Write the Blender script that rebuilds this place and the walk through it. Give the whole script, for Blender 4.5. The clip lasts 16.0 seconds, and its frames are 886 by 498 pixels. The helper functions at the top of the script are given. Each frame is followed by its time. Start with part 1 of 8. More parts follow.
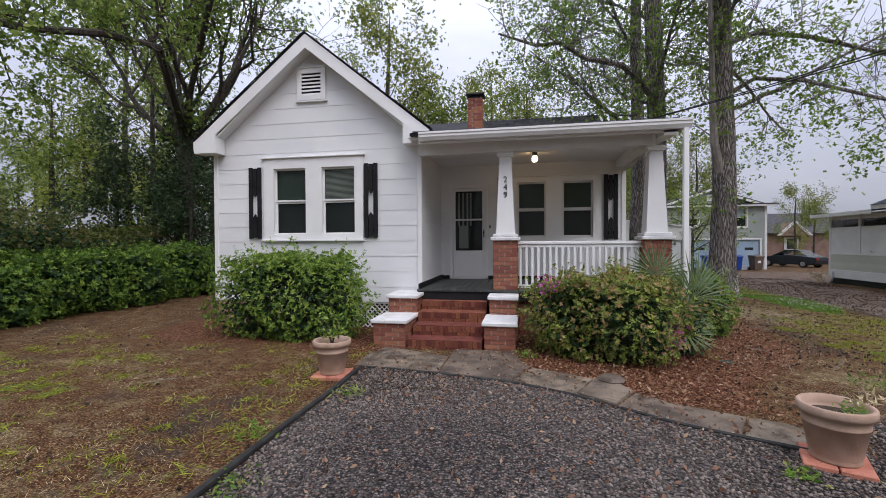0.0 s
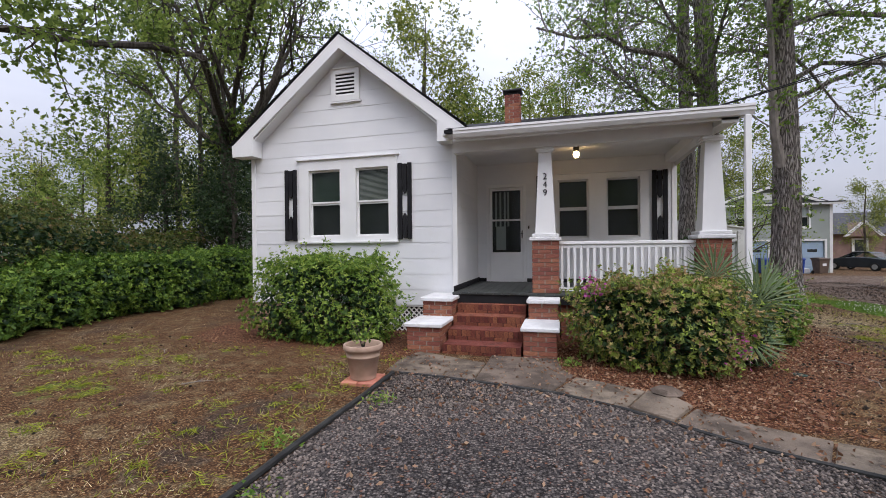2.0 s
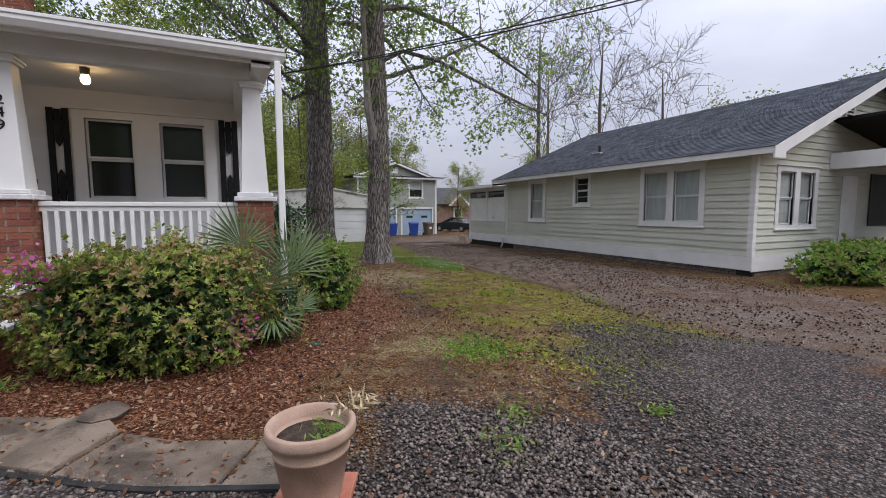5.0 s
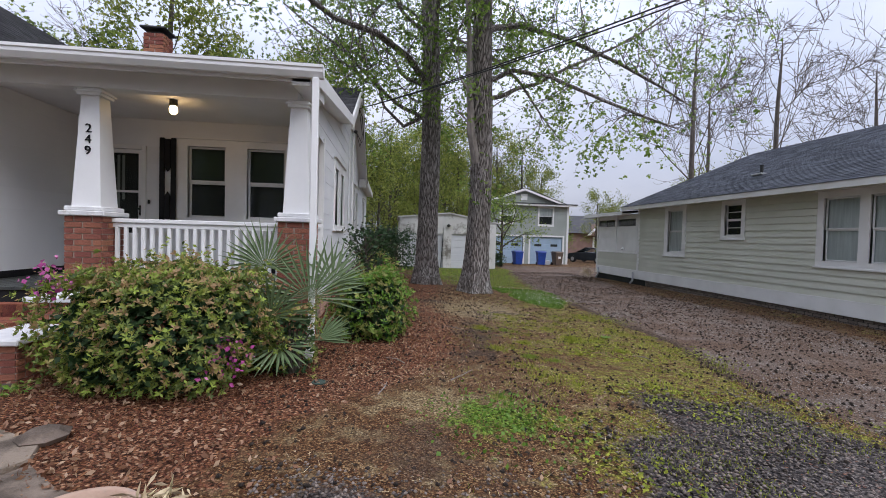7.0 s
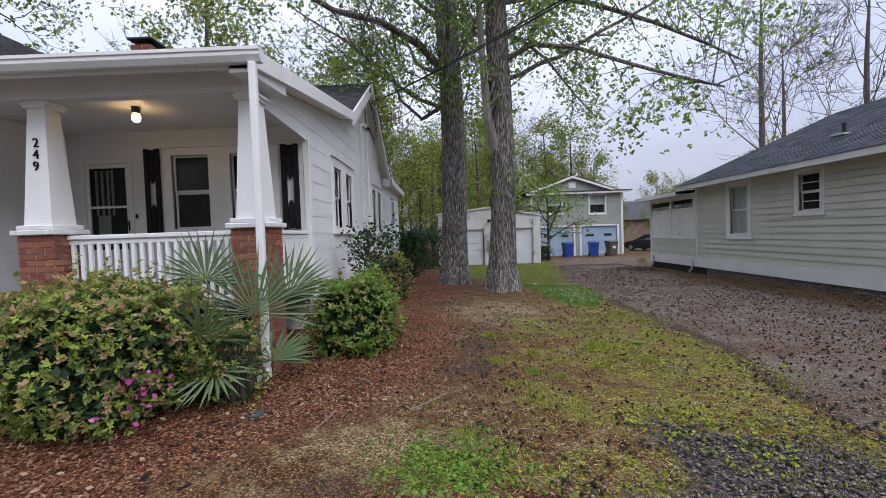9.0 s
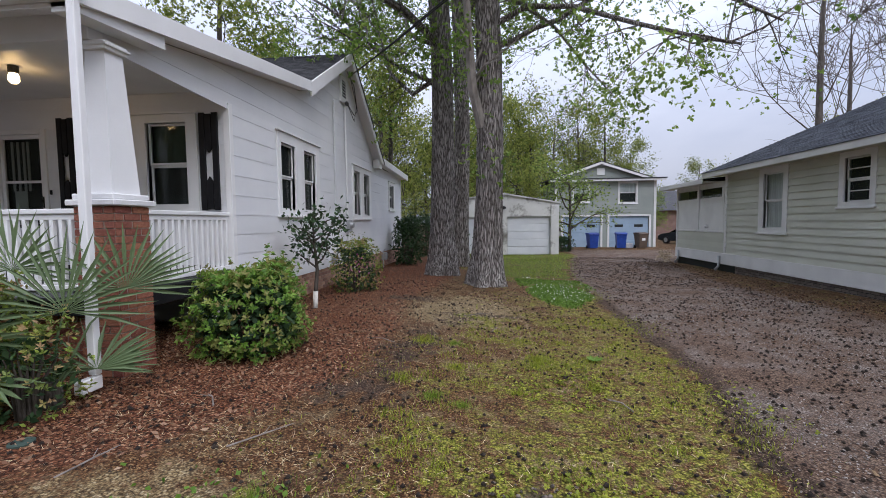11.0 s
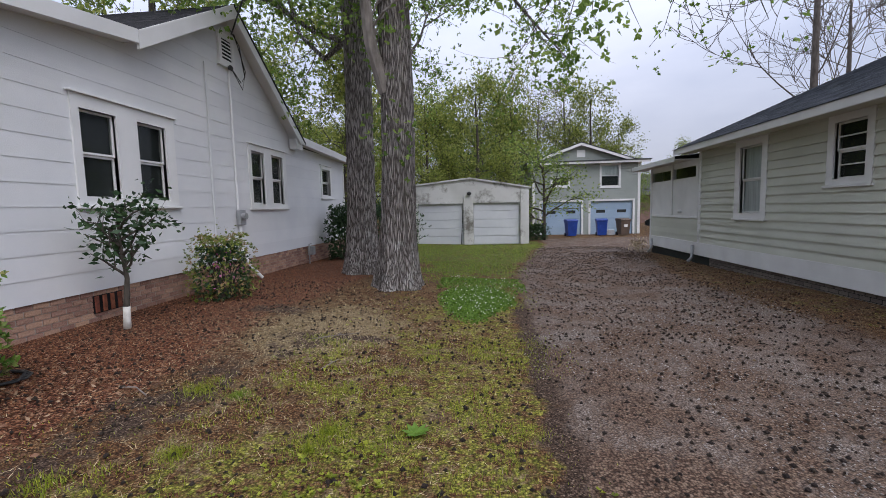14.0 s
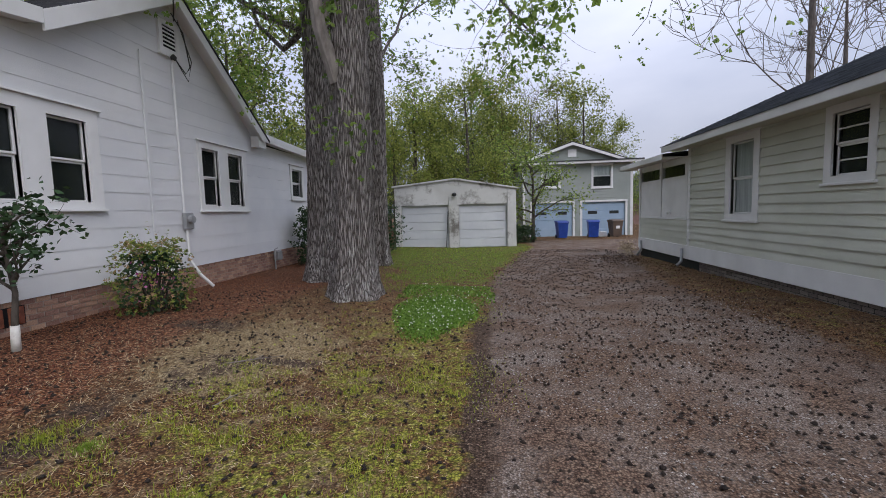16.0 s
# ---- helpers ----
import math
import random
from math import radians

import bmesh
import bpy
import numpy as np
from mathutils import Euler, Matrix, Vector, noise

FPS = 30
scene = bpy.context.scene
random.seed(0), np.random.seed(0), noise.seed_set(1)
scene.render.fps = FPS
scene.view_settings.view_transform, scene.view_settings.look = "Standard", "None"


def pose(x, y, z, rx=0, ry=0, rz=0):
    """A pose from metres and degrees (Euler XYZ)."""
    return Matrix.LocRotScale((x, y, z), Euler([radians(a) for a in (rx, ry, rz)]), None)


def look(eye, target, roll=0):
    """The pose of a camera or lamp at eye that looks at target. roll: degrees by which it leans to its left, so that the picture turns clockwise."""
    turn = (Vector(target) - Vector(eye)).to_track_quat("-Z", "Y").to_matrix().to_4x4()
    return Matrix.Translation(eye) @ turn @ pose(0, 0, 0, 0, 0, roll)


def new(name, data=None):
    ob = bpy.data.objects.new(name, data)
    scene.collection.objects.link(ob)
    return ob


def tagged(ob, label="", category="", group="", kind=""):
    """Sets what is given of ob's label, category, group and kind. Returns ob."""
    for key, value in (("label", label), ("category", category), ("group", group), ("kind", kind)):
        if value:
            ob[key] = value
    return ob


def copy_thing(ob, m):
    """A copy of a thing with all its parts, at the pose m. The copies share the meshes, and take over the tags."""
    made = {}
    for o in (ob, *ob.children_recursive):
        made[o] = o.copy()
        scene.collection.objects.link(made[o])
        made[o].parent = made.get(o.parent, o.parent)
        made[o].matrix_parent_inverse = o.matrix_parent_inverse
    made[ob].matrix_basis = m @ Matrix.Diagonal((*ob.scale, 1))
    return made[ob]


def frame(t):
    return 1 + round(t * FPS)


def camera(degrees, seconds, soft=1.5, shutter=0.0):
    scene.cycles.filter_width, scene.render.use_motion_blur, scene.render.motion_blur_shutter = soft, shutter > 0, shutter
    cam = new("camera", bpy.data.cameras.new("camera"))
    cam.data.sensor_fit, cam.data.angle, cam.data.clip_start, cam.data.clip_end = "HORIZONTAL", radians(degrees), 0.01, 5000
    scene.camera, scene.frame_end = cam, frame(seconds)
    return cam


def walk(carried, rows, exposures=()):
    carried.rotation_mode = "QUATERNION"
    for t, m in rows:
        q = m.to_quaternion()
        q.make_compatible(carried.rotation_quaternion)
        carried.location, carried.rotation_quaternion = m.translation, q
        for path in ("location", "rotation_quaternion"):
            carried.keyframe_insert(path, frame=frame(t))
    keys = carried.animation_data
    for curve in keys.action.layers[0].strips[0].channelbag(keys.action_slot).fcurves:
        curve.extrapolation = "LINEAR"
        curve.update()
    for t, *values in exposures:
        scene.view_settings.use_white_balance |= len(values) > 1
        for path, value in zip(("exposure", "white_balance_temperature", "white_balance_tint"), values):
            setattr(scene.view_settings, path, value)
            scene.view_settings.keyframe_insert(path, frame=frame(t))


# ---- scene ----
cam = camera(91.5, 16.0, soft=0.9)
METRES, EYE, TILT, LEAN, TURN = 11.66, 1.62, 0.0, 0.0, 12.2
PATH = [
    (0, (-0.195, -0.177, 1.492), (-0.564, 1.788, 1.464), -0.3),
    (0.5, (-0.355, -0.138, 1.488), (-0.994, 1.757, 1.482), -0.4),
    (1, (-0.421, -0.07, 1.483), (-1.17, 1.784, 1.477), -0.8),
    (1.5, (-0.38, -0.001, 1.475), (-1.056, 1.881, 1.471), -1.3),
    (2, (-0.228, 0.128, 1.437), (-0.766, 2.054, 1.429), -0.6),
    (2.5, (-0.044, 0.331, 1.395), (-0.419, 2.296, 1.386), 2.0),
    (3, (0.093, 0.651, 1.382), (-0.026, 2.648, 1.369), 1.2),
    (3.5, (0.455, 0.823, 1.415), (0.856, 2.781, 1.343), -1.5),
    (4, (0.891, 0.914, 1.39), (1.68, 2.744, 1.225), -1.5),
    (4.2, (1.072, 0.985, 1.364), (1.992, 2.749, 1.165), -1.2),
    (6.3, (2.855, 1.549, 1.431), (3.213, 3.513, 1.304), 0.0),
    (6.5, (2.993, 1.605, 1.429), (3.251, 3.585, 1.307), -0.2),
    (7, (3.307, 1.783, 1.391), (3.541, 3.769, 1.335), 1.6),
    (7.5, (3.581, 1.975, 1.386), (3.567, 3.974, 1.341), -1.6),
    (8, (3.86, 2.152, 1.368), (3.623, 4.138, 1.335), -3.3),
    (8.5, (4.112, 2.384, 1.372), (4.03, 4.382, 1.311), -2.1),
    (8.7, (4.209, 2.476, 1.378), (4.182, 4.475, 1.316), -1.8),
    (10.8, (5.715, 3.674, 1.36), (5.507, 5.657, 1.204), -2.4),
    (11, (5.85, 3.81, 1.337), (5.643, 5.796, 1.212), -0.6),
    (11.5, (6.251, 4.172, 1.366), (6.065, 6.156, 1.194), -0.2),
    (12, (6.586, 4.53, 1.368), (6.319, 6.502, 1.171), -0.5),
    (12.5, (6.847, 4.926, 1.391), (6.594, 6.903, 1.217), 0.2),
    (13, (7.127, 5.241, 1.378), (6.865, 7.219, 1.249), -2.0),
    (13.5, (7.381, 5.61, 1.37), (7.163, 7.593, 1.234), -1.2),
    (14, (7.649, 5.976, 1.324), (7.444, 7.957, 1.141), -1.4),
    (14.5, (7.817, 6.276, 1.305), (7.573, 8.251, 1.103), -1.5),
    (15, (7.977, 6.584, 1.312), (7.745, 8.563, 1.141), -1.3),
    (15.5, (8.138, 6.791, 1.312), (7.91, 8.771, 1.142), -1.1),
    (16, (8.256, 6.845, 1.311), (8.059, 8.827, 1.135), -1.6),
]
walk(cam, [(t, look(eye, target, roll)) for t, eye, target, roll in PATH], exposures=[(0, -0.13, 6550, 14), (2, 0.03, 6550, 14), (3.5, -0.09, 6700, 14), (7, 0.02, 6350, 14), (11, 0.04, 6250, 14), (16, -0.11, 6350, 14)])

# ---------- world and light: an overcast spring day ----------
world = bpy.data.worlds.new("overcast_sky")
scene.world = world
world.use_nodes = True
wn, wl = world.node_tree.nodes, world.node_tree.links
wn.clear()
SUN_EL, SUN_ROT = radians(50), radians(141)
sky = wn.new("ShaderNodeTexSky")
sky.sky_type, sky.sun_disc, sky.sun_elevation, sky.sun_rotation = "NISHITA", False, SUN_EL, SUN_ROT
sky.air_density, sky.dust_density = 1.0, 3.0
sky_dim = wn.new("ShaderNodeVectorMath")
sky_dim.operation = "SCALE"
sky_dim.inputs["Scale"].default_value = 0.10
wl.new(sky.outputs[0], sky_dim.inputs[0])
wtc = wn.new("ShaderNodeTexCoord")
wmap = wn.new("ShaderNodeMapping")
wmap.inputs["Scale"].default_value = (1.0, 1.0, 2.6)
wl.new(wtc.outputs["Generated"], wmap.inputs[0])
cloud = wn.new("ShaderNodeTexNoise")
cloud.inputs["Scale"].default_value, cloud.inputs["Detail"].default_value = 2.2, 6
wl.new(wmap.outputs[0], cloud.inputs[0])
cramp = wn.new("ShaderNodeValToRGB")
cramp.color_ramp.elements[0].position, cramp.color_ramp.elements[0].color = 0.32, (0.575, 0.63, 0.775, 1)
cramp.color_ramp.elements[1].position, cramp.color_ramp.elements[1].color = 0.68, (0.80, 0.84, 0.965, 1)
wl.new(cloud.outputs[0], cramp.inputs[0])
wmix = wn.new("ShaderNodeMixRGB")
wmix.inputs[0].default_value = 0.86
wl.new(sky_dim.outputs[0], wmix.inputs[1])
wl.new(cramp.outputs[0], wmix.inputs[2])
bg = wn.new("ShaderNodeBackground")
bg.inputs["Strength"].default_value = 1.0
# an overcast dome is about three times as bright overhead as at the horizon
wsep = wn.new("ShaderNodeSeparateXYZ")
wl.new(wtc.outputs["Generated"], wsep.inputs[0])
dome = wn.new("ShaderNodeMapRange")
dome.inputs[1].default_value, dome.inputs[2].default_value = 0.0, 1.0
dome.inputs[3].default_value, dome.inputs[4].default_value = 0.61, 2.9
wl.new(wsep.outputs["Z"], dome.inputs[0])
wdim = wn.new("ShaderNodeVectorMath")
wdim.operation = "SCALE"
wl.new(wmix.outputs[0], wdim.inputs[0])
wl.new(dome.outputs[0], wdim.inputs["Scale"])
wl.new(wdim.outputs[0], bg.inputs[0])
wo = wn.new("ShaderNodeOutputWorld")
wl.new(bg.outputs[0], wo.inputs[0])
sun_data = bpy.data.lights.new("sun", "SUN")
sun_data.energy, sun_data.angle, sun_data.color = 1.6, radians(40), (1.0, 0.985, 0.965)
sun = new("sun", sun_data)
sun.matrix_world = look((0, 0, 40), (0 - math.sin(SUN_ROT) * 10, 0 - math.cos(SUN_ROT) * 10, 40 - 10 * math.tan(SUN_EL)))


# ---------- materials ----------
def mat(name, c1, c2, rough=0.8, scale=6.0, fine=60.0, bump=0.15, metal=0.0, vary=0.0, island=0.0, stain=None, stain_at=0.62, stain_scale=1.3, stretch=(1, 1, 1), spec=0.4):
    """A two-scale procedural surface: broad mottling, fine grain, relief, and stains with a shape of their own."""
    m = bpy.data.materials.new(name)
    m.use_nodes = True
    nt = m.node_tree
    n, l = nt.nodes, nt.links
    bsdf = n["Principled BSDF"]
    bsdf.inputs["Roughness"].default_value, bsdf.inputs["Metallic"].default_value = rough, metal
    bsdf.inputs["Specular IOR Level"].default_value = spec
    tc = n.new("ShaderNodeTexCoord")
    mp = n.new("ShaderNodeMapping")
    mp.inputs["Scale"].default_value = stretch
    l.new(tc.outputs["Object"], mp.inputs[0])
    a = n.new("ShaderNodeTexNoise")
    a.inputs["Scale"].default_value, a.inputs["Detail"].default_value = scale, 4
    l.new(mp.outputs[0], a.inputs[0])
    b = n.new("ShaderNodeTexNoise")
    b.inputs["Scale"].default_value, b.inputs["Detail"].default_value = fine, 3
    l.new(mp.outputs[0], b.inputs[0])
    ra = n.new("ShaderNodeMapRange")
    ra.inputs[1].default_value, ra.inputs[2].default_value = 0.35, 0.65
    l.new(a.outputs[0], ra.inputs[0])
    add = n.new("ShaderNodeMath")
    add.operation = "MULTIPLY_ADD"
    add.inputs[1].default_value, add.inputs[2].default_value = 0.5, -0.25
    l.new(b.outputs[0], add.inputs[0])
    tot = n.new("ShaderNodeMath")
    tot.use_clamp = True
    l.new(ra.outputs[0], tot.inputs[0])
    l.new(add.outputs[0], tot.inputs[1])
    mix = n.new("ShaderNodeMixRGB")
    mix.inputs[1].default_value, mix.inputs[2].default_value = (*c1, 1), (*c2, 1)
    l.new(tot.outputs[0], mix.inputs[0])
    col = mix.outputs[0]
    for amount, node, socket in ((vary, "ShaderNodeObjectInfo", "Random"), (island, "ShaderNodeNewGeometry", "Random Per Island")):
        if amount:
            src = n.new(node)
            mr = n.new("ShaderNodeMapRange")
            mr.inputs[3].default_value, mr.inputs[4].default_value = 1 - amount, 1 + amount
            l.new(src.outputs[socket], mr.inputs[0])
            hs = n.new("ShaderNodeHueSaturation")
            hu = n.new("ShaderNodeMapRange")
            hu.inputs[3].default_value, hu.inputs[4].default_value = 0.5 - 0.04 * amount, 0.5 + 0.04 * amount
            l.new(src.outputs[socket], hu.inputs[0])
            l.new(hu.outputs[0], hs.inputs["Hue"])
            l.new(mr.outputs[0], hs.inputs["Value"])
            l.new(col, hs.inputs["Color"])
            col = hs.outputs[0]
    if stain:
        s = n.new("ShaderNodeTexNoise")
        s.inputs["Scale"].default_value, s.inputs["Detail"].default_value, s.inputs["Roughness"].default_value = stain_scale, 8, 0.7
        l.new(mp.outputs[0], s.inputs[0])
        sr = n.new("ShaderNodeMapRange")
        sr.inputs[1].default_value, sr.inputs[2].default_value = stain_at, stain_at + 0.14
        l.new(s.outputs[0], sr.inputs[0])
        sm = n.new("ShaderNodeMixRGB")
        sm.inputs[2].default_value = (*stain, 1)
        l.new(sr.outputs[0], sm.inputs[0])
        l.new(col, sm.inputs[1])
        col = sm.outputs[0]
    l.new(col, bsdf.inputs["Base Color"])
    if bump:
        bp = n.new("ShaderNodeBump")
        bp.inputs["Strength"].default_value, bp.inputs["Distance"].default_value = bump, 0.02
        l.new(b.outputs[0], bp.inputs["Height"])
        l.new(bp.outputs[0], bsdf.inputs["Normal"])
    return m


def leaf_mat(name, c1, c2, c3, through_light=0.35, more=()):
    """Leaves: three or more tints shared out spray by spray, with light coming through."""
    m = bpy.data.materials.new(name)
    m.use_nodes = True
    n, l = m.node_tree.nodes, m.node_tree.links
    bsdf = n["Principled BSDF"]
    bsdf.inputs["Roughness"].default_value = 0.5
    bsdf.inputs["Specular IOR Level"].default_value = 0.3
    geo = n.new("ShaderNodeNewGeometry")
    ramp = n.new("ShaderNodeValToRGB")
    e = ramp.color_ramp.elements
    e[0].color, e[1].color = (*c1, 1), (*c3, 1)
    mid = e.new(0.55 if not more else 0.4)
    mid.color = (*c2, 1)
    for at_, tint in more:
        e.new(at_).color = (*tint, 1)
    l.new(geo.outputs["Random Per Island"], ramp.inputs[0])
    tr = n.new("ShaderNodeBsdfTranslucent")
    l.new(ramp.outputs[0], bsdf.inputs["Base Color"])
    l.new(ramp.outputs[0], tr.inputs[0])
    mx = n.new("ShaderNodeMixShader")
    mx.inputs[0].default_value = through_light
    l.new(bsdf.outputs[0], mx.inputs[1])
    l.new(tr.outputs[0], mx.inputs[2])
    l.new(mx.outputs[0], n["Material Output"].inputs[0])
    return m


M_WHITE = mat("white_paint", (0.72, 0.72, 0.73), (0.78, 0.78, 0.78), 0.5, 1.5, 45, 0.06, stain=(0.66, 0.66, 0.65), stain_at=0.66, stain_scale=0.8)
M_SIDING = mat("white_siding", (0.69, 0.70, 0.72), (0.75, 0.755, 0.765), 0.6, 1.1, 70, 0.12, vary=0.03, stain=(0.67, 0.67, 0.66), stain_at=0.64, stain_scale=0.7)
M_TRIM = mat("white_trim", (0.74, 0.74, 0.74), (0.79, 0.79, 0.79), 0.42, 2.0, 50, 0.05)
M_BLACK = mat("black_paint", (0.006, 0.006, 0.008), (0.014, 0.014, 0.016), 0.6, 4, 80, 0.15, spec=0.25)
M_DECK = mat("black_deck_paint", (0.030, 0.034, 0.033), (0.055, 0.06, 0.056), 0.45, 5, 50, 0.1)
M_BRICK = mat("red_brick", (0.23, 0.075, 0.048), (0.34, 0.135, 0.088), 0.9, 9, 120, 0.5, vary=0.28, stain=(0.27, 0.16, 0.12), stain_at=0.66, stain_scale=6)
M_PAINTED_BRICK = mat("red_painted_brick", (0.165, 0.048, 0.029), (0.265, 0.084, 0.05), 0.9, 7, 90, 0.7, vary=0.35, stain=(0.075, 0.034, 0.024), stain_at=0.52, stain_scale=5)
M_OLD_BRICK = mat("faded_brick", (0.33, 0.18, 0.13), (0.45, 0.29, 0.22), 0.95, 8, 110, 0.5, vary=0.3, stain=(0.45, 0.38, 0.33), stain_at=0.6, stain_scale=5)
M_GREY_BRICK = mat("grey_foundation_brick", (0.14, 0.12, 0.11), (0.24, 0.20, 0.18), 0.95, 8, 110, 0.5, vary=0.25)
M_MORTAR = mat("mortar", (0.32, 0.25, 0.21), (0.43, 0.36, 0.31), 0.98, 12, 160, 0.4)
M_RED_MORTAR = mat("painted_joint", (0.08, 0.028, 0.019), (0.13, 0.045, 0.03), 0.95, 12, 160, 0.4)
M_CAP = mat("white_cap_paint", (0.60, 0.60, 0.61), (0.72, 0.72, 0.72), 0.75, 5, 80, 0.2, stain=(0.42, 0.40, 0.37), stain_at=0.58, stain_scale=3)
M_SHINGLE = mat("dark_shingle", (0.035, 0.036, 0.04), (0.07, 0.07, 0.075), 0.9, 6, 140, 0.5, vary=0.2, island=0.25)
M_BLUE_SHINGLE = mat("slate_grey_shingle", (0.065, 0.073, 0.09), (0.12, 0.13, 0.155), 0.9, 3, 140, 0.5, island=0.28)
M_CONCRETE = mat("weathered_concrete", (0.095, 0.072, 0.053), (0.21, 0.165, 0.126), 0.92, 3.2, 90, 0.5, vary=0.3, stain=(0.06, 0.045, 0.034), stain_at=0.48, stain_scale=2.6)
M_STUCCO = mat("dirty_stucco", (0.52, 0.52, 0.50), (0.62, 0.62, 0.60), 0.9, 1.0, 60, 0.3, stain=(0.17, 0.16, 0.14), stain_at=0.53, stain_scale=1.1)
M_ROLLER = mat("garage_door_paint", (0.55, 0.57, 0.60), (0.62, 0.64, 0.66), 0.55, 1.2, 40, 0.06, stain=(0.45, 0.45, 0.45), stain_at=0.66)
M_BLUE_DOOR = mat("blue_garage_door", (0.27, 0.37, 0.48), (0.33, 0.43, 0.54), 0.55, 1.0, 40, 0.06, vary=0.05)
M_SAGE = mat("sage_siding_paint", (0.49, 0.50, 0.425), (0.55, 0.56, 0.485), 0.65, 1.0, 70, 0.12, vary=0.05, stain=(0.42, 0.43, 0.37), stain_at=0.66, stain_scale=0.8)
M_GREY_SIDING = mat("grey_green_siding", (0.27, 0.30, 0.275), (0.32, 0.345, 0.32), 0.7, 0.8, 50, 0.1)
M_NTRIM = mat("cream_trim", (0.66, 0.66, 0.65), (0.74, 0.74, 0.73), 0.55, 1.6, 60, 0.08, stain=(0.55, 0.54, 0.5), stain_at=0.66)
def bark_mat(name, furrow, ridge, lichen):
    """Deeply furrowed bark: long plates between dark cracks, with pale lichen thickest near the foot."""
    m = bpy.data.materials.new(name)
    m.use_nodes = True
    n, l = m.node_tree.nodes, m.node_tree.links
    bsdf = n["Principled BSDF"]
    bsdf.inputs["Roughness"].default_value, bsdf.inputs["Specular IOR Level"].default_value = 0.95, 0.15
    tc, mp = n.new("ShaderNodeTexCoord"), n.new("ShaderNodeMapping")
    mp.inputs["Scale"].default_value = (1.0, 1.0, 0.10)
    l.new(tc.outputs["Object"], mp.inputs[0])
    bend, add = n.new("ShaderNodeTexNoise"), n.new("ShaderNodeMixRGB")
    bend.inputs["Scale"].default_value, bend.inputs["Detail"].default_value = 7.0, 4
    l.new(mp.outputs[0], bend.inputs[0])
    add.blend_type = "LINEAR_LIGHT"
    add.inputs[0].default_value = 0.055
    l.new(mp.outputs[0], add.inputs[1])
    l.new(bend.outputs["Color"], add.inputs[2])
    vo = n.new("ShaderNodeTexVoronoi")
    vo.feature = "DISTANCE_TO_EDGE"
    vo.inputs["Scale"].default_value = 29.0
    l.new(add.outputs[0], vo.inputs["Vector"])
    crack = n.new("ShaderNodeMapRange")
    crack.inputs[1].default_value, crack.inputs[2].default_value = 0.02, 0.26
    l.new(vo.outputs["Distance"], crack.inputs[0])
    fine = n.new("ShaderNodeTexNoise")
    fine.inputs["Scale"].default_value, fine.inputs["Detail"].default_value, fine.inputs["Roughness"].default_value = 60.0, 6, 0.7
    l.new(mp.outputs[0], fine.inputs[0])
    rough_top = n.new("ShaderNodeMath")
    rough_top.operation = "MULTIPLY"
    l.new(crack.outputs[0], rough_top.inputs[0])
    fr = n.new("ShaderNodeMapRange")
    fr.inputs[1].default_value, fr.inputs[2].default_value, fr.inputs[3].default_value = 0.32, 0.58, 0.4
    l.new(fine.outputs[0], fr.inputs[0])
    l.new(fr.outputs[0], rough_top.inputs[1])
    mix = n.new("ShaderNodeMixRGB")
    mix.inputs[1].default_value, mix.inputs[2].default_value = (*furrow, 1), (*ridge, 1)
    l.new(rough_top.outputs[0], mix.inputs[0])
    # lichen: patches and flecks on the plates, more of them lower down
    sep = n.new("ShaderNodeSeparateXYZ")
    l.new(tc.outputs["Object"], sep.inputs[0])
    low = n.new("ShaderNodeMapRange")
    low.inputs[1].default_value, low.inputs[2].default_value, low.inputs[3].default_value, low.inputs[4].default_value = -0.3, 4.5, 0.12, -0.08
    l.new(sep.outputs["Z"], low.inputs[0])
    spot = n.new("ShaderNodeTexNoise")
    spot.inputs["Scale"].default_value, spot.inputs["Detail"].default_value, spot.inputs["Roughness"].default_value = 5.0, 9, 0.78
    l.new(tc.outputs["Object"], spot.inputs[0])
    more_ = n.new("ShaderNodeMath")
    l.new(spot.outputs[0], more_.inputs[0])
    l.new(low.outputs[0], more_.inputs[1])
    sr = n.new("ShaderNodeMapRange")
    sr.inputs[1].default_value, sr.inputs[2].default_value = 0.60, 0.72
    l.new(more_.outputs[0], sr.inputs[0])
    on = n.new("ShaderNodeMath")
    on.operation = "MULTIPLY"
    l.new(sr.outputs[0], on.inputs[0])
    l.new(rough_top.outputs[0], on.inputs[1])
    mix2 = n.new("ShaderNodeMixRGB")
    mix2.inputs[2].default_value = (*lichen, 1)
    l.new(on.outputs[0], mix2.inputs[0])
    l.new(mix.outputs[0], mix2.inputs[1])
    # long dark stains where rain runs down
    wet, wmp, wr, mix3 = n.new("ShaderNodeTexNoise"), n.new("ShaderNodeMapping"), n.new("ShaderNodeMapRange"), n.new("ShaderNodeMixRGB")
    wmp.inputs["Scale"].default_value = (1.0, 1.0, 0.07)
    l.new(tc.outputs["Object"], wmp.inputs[0])
    wet.inputs["Scale"].default_value, wet.inputs["Detail"].default_value = 4.5, 5
    l.new(wmp.outputs[0], wet.inputs[0])
    wr.inputs[1].default_value, wr.inputs[2].default_value, wr.inputs[4].default_value = 0.54, 0.66, 0.6
    l.new(wet.outputs[0], wr.inputs[0])
    mix3.inputs[2].default_value = (*furrow, 1)
    l.new(wr.outputs[0], mix3.inputs[0])
    l.new(mix2.outputs[0], mix3.inputs[1])
    l.new(mix3.outputs[0], bsdf.inputs["Base Color"])
    bp = n.new("ShaderNodeBump")
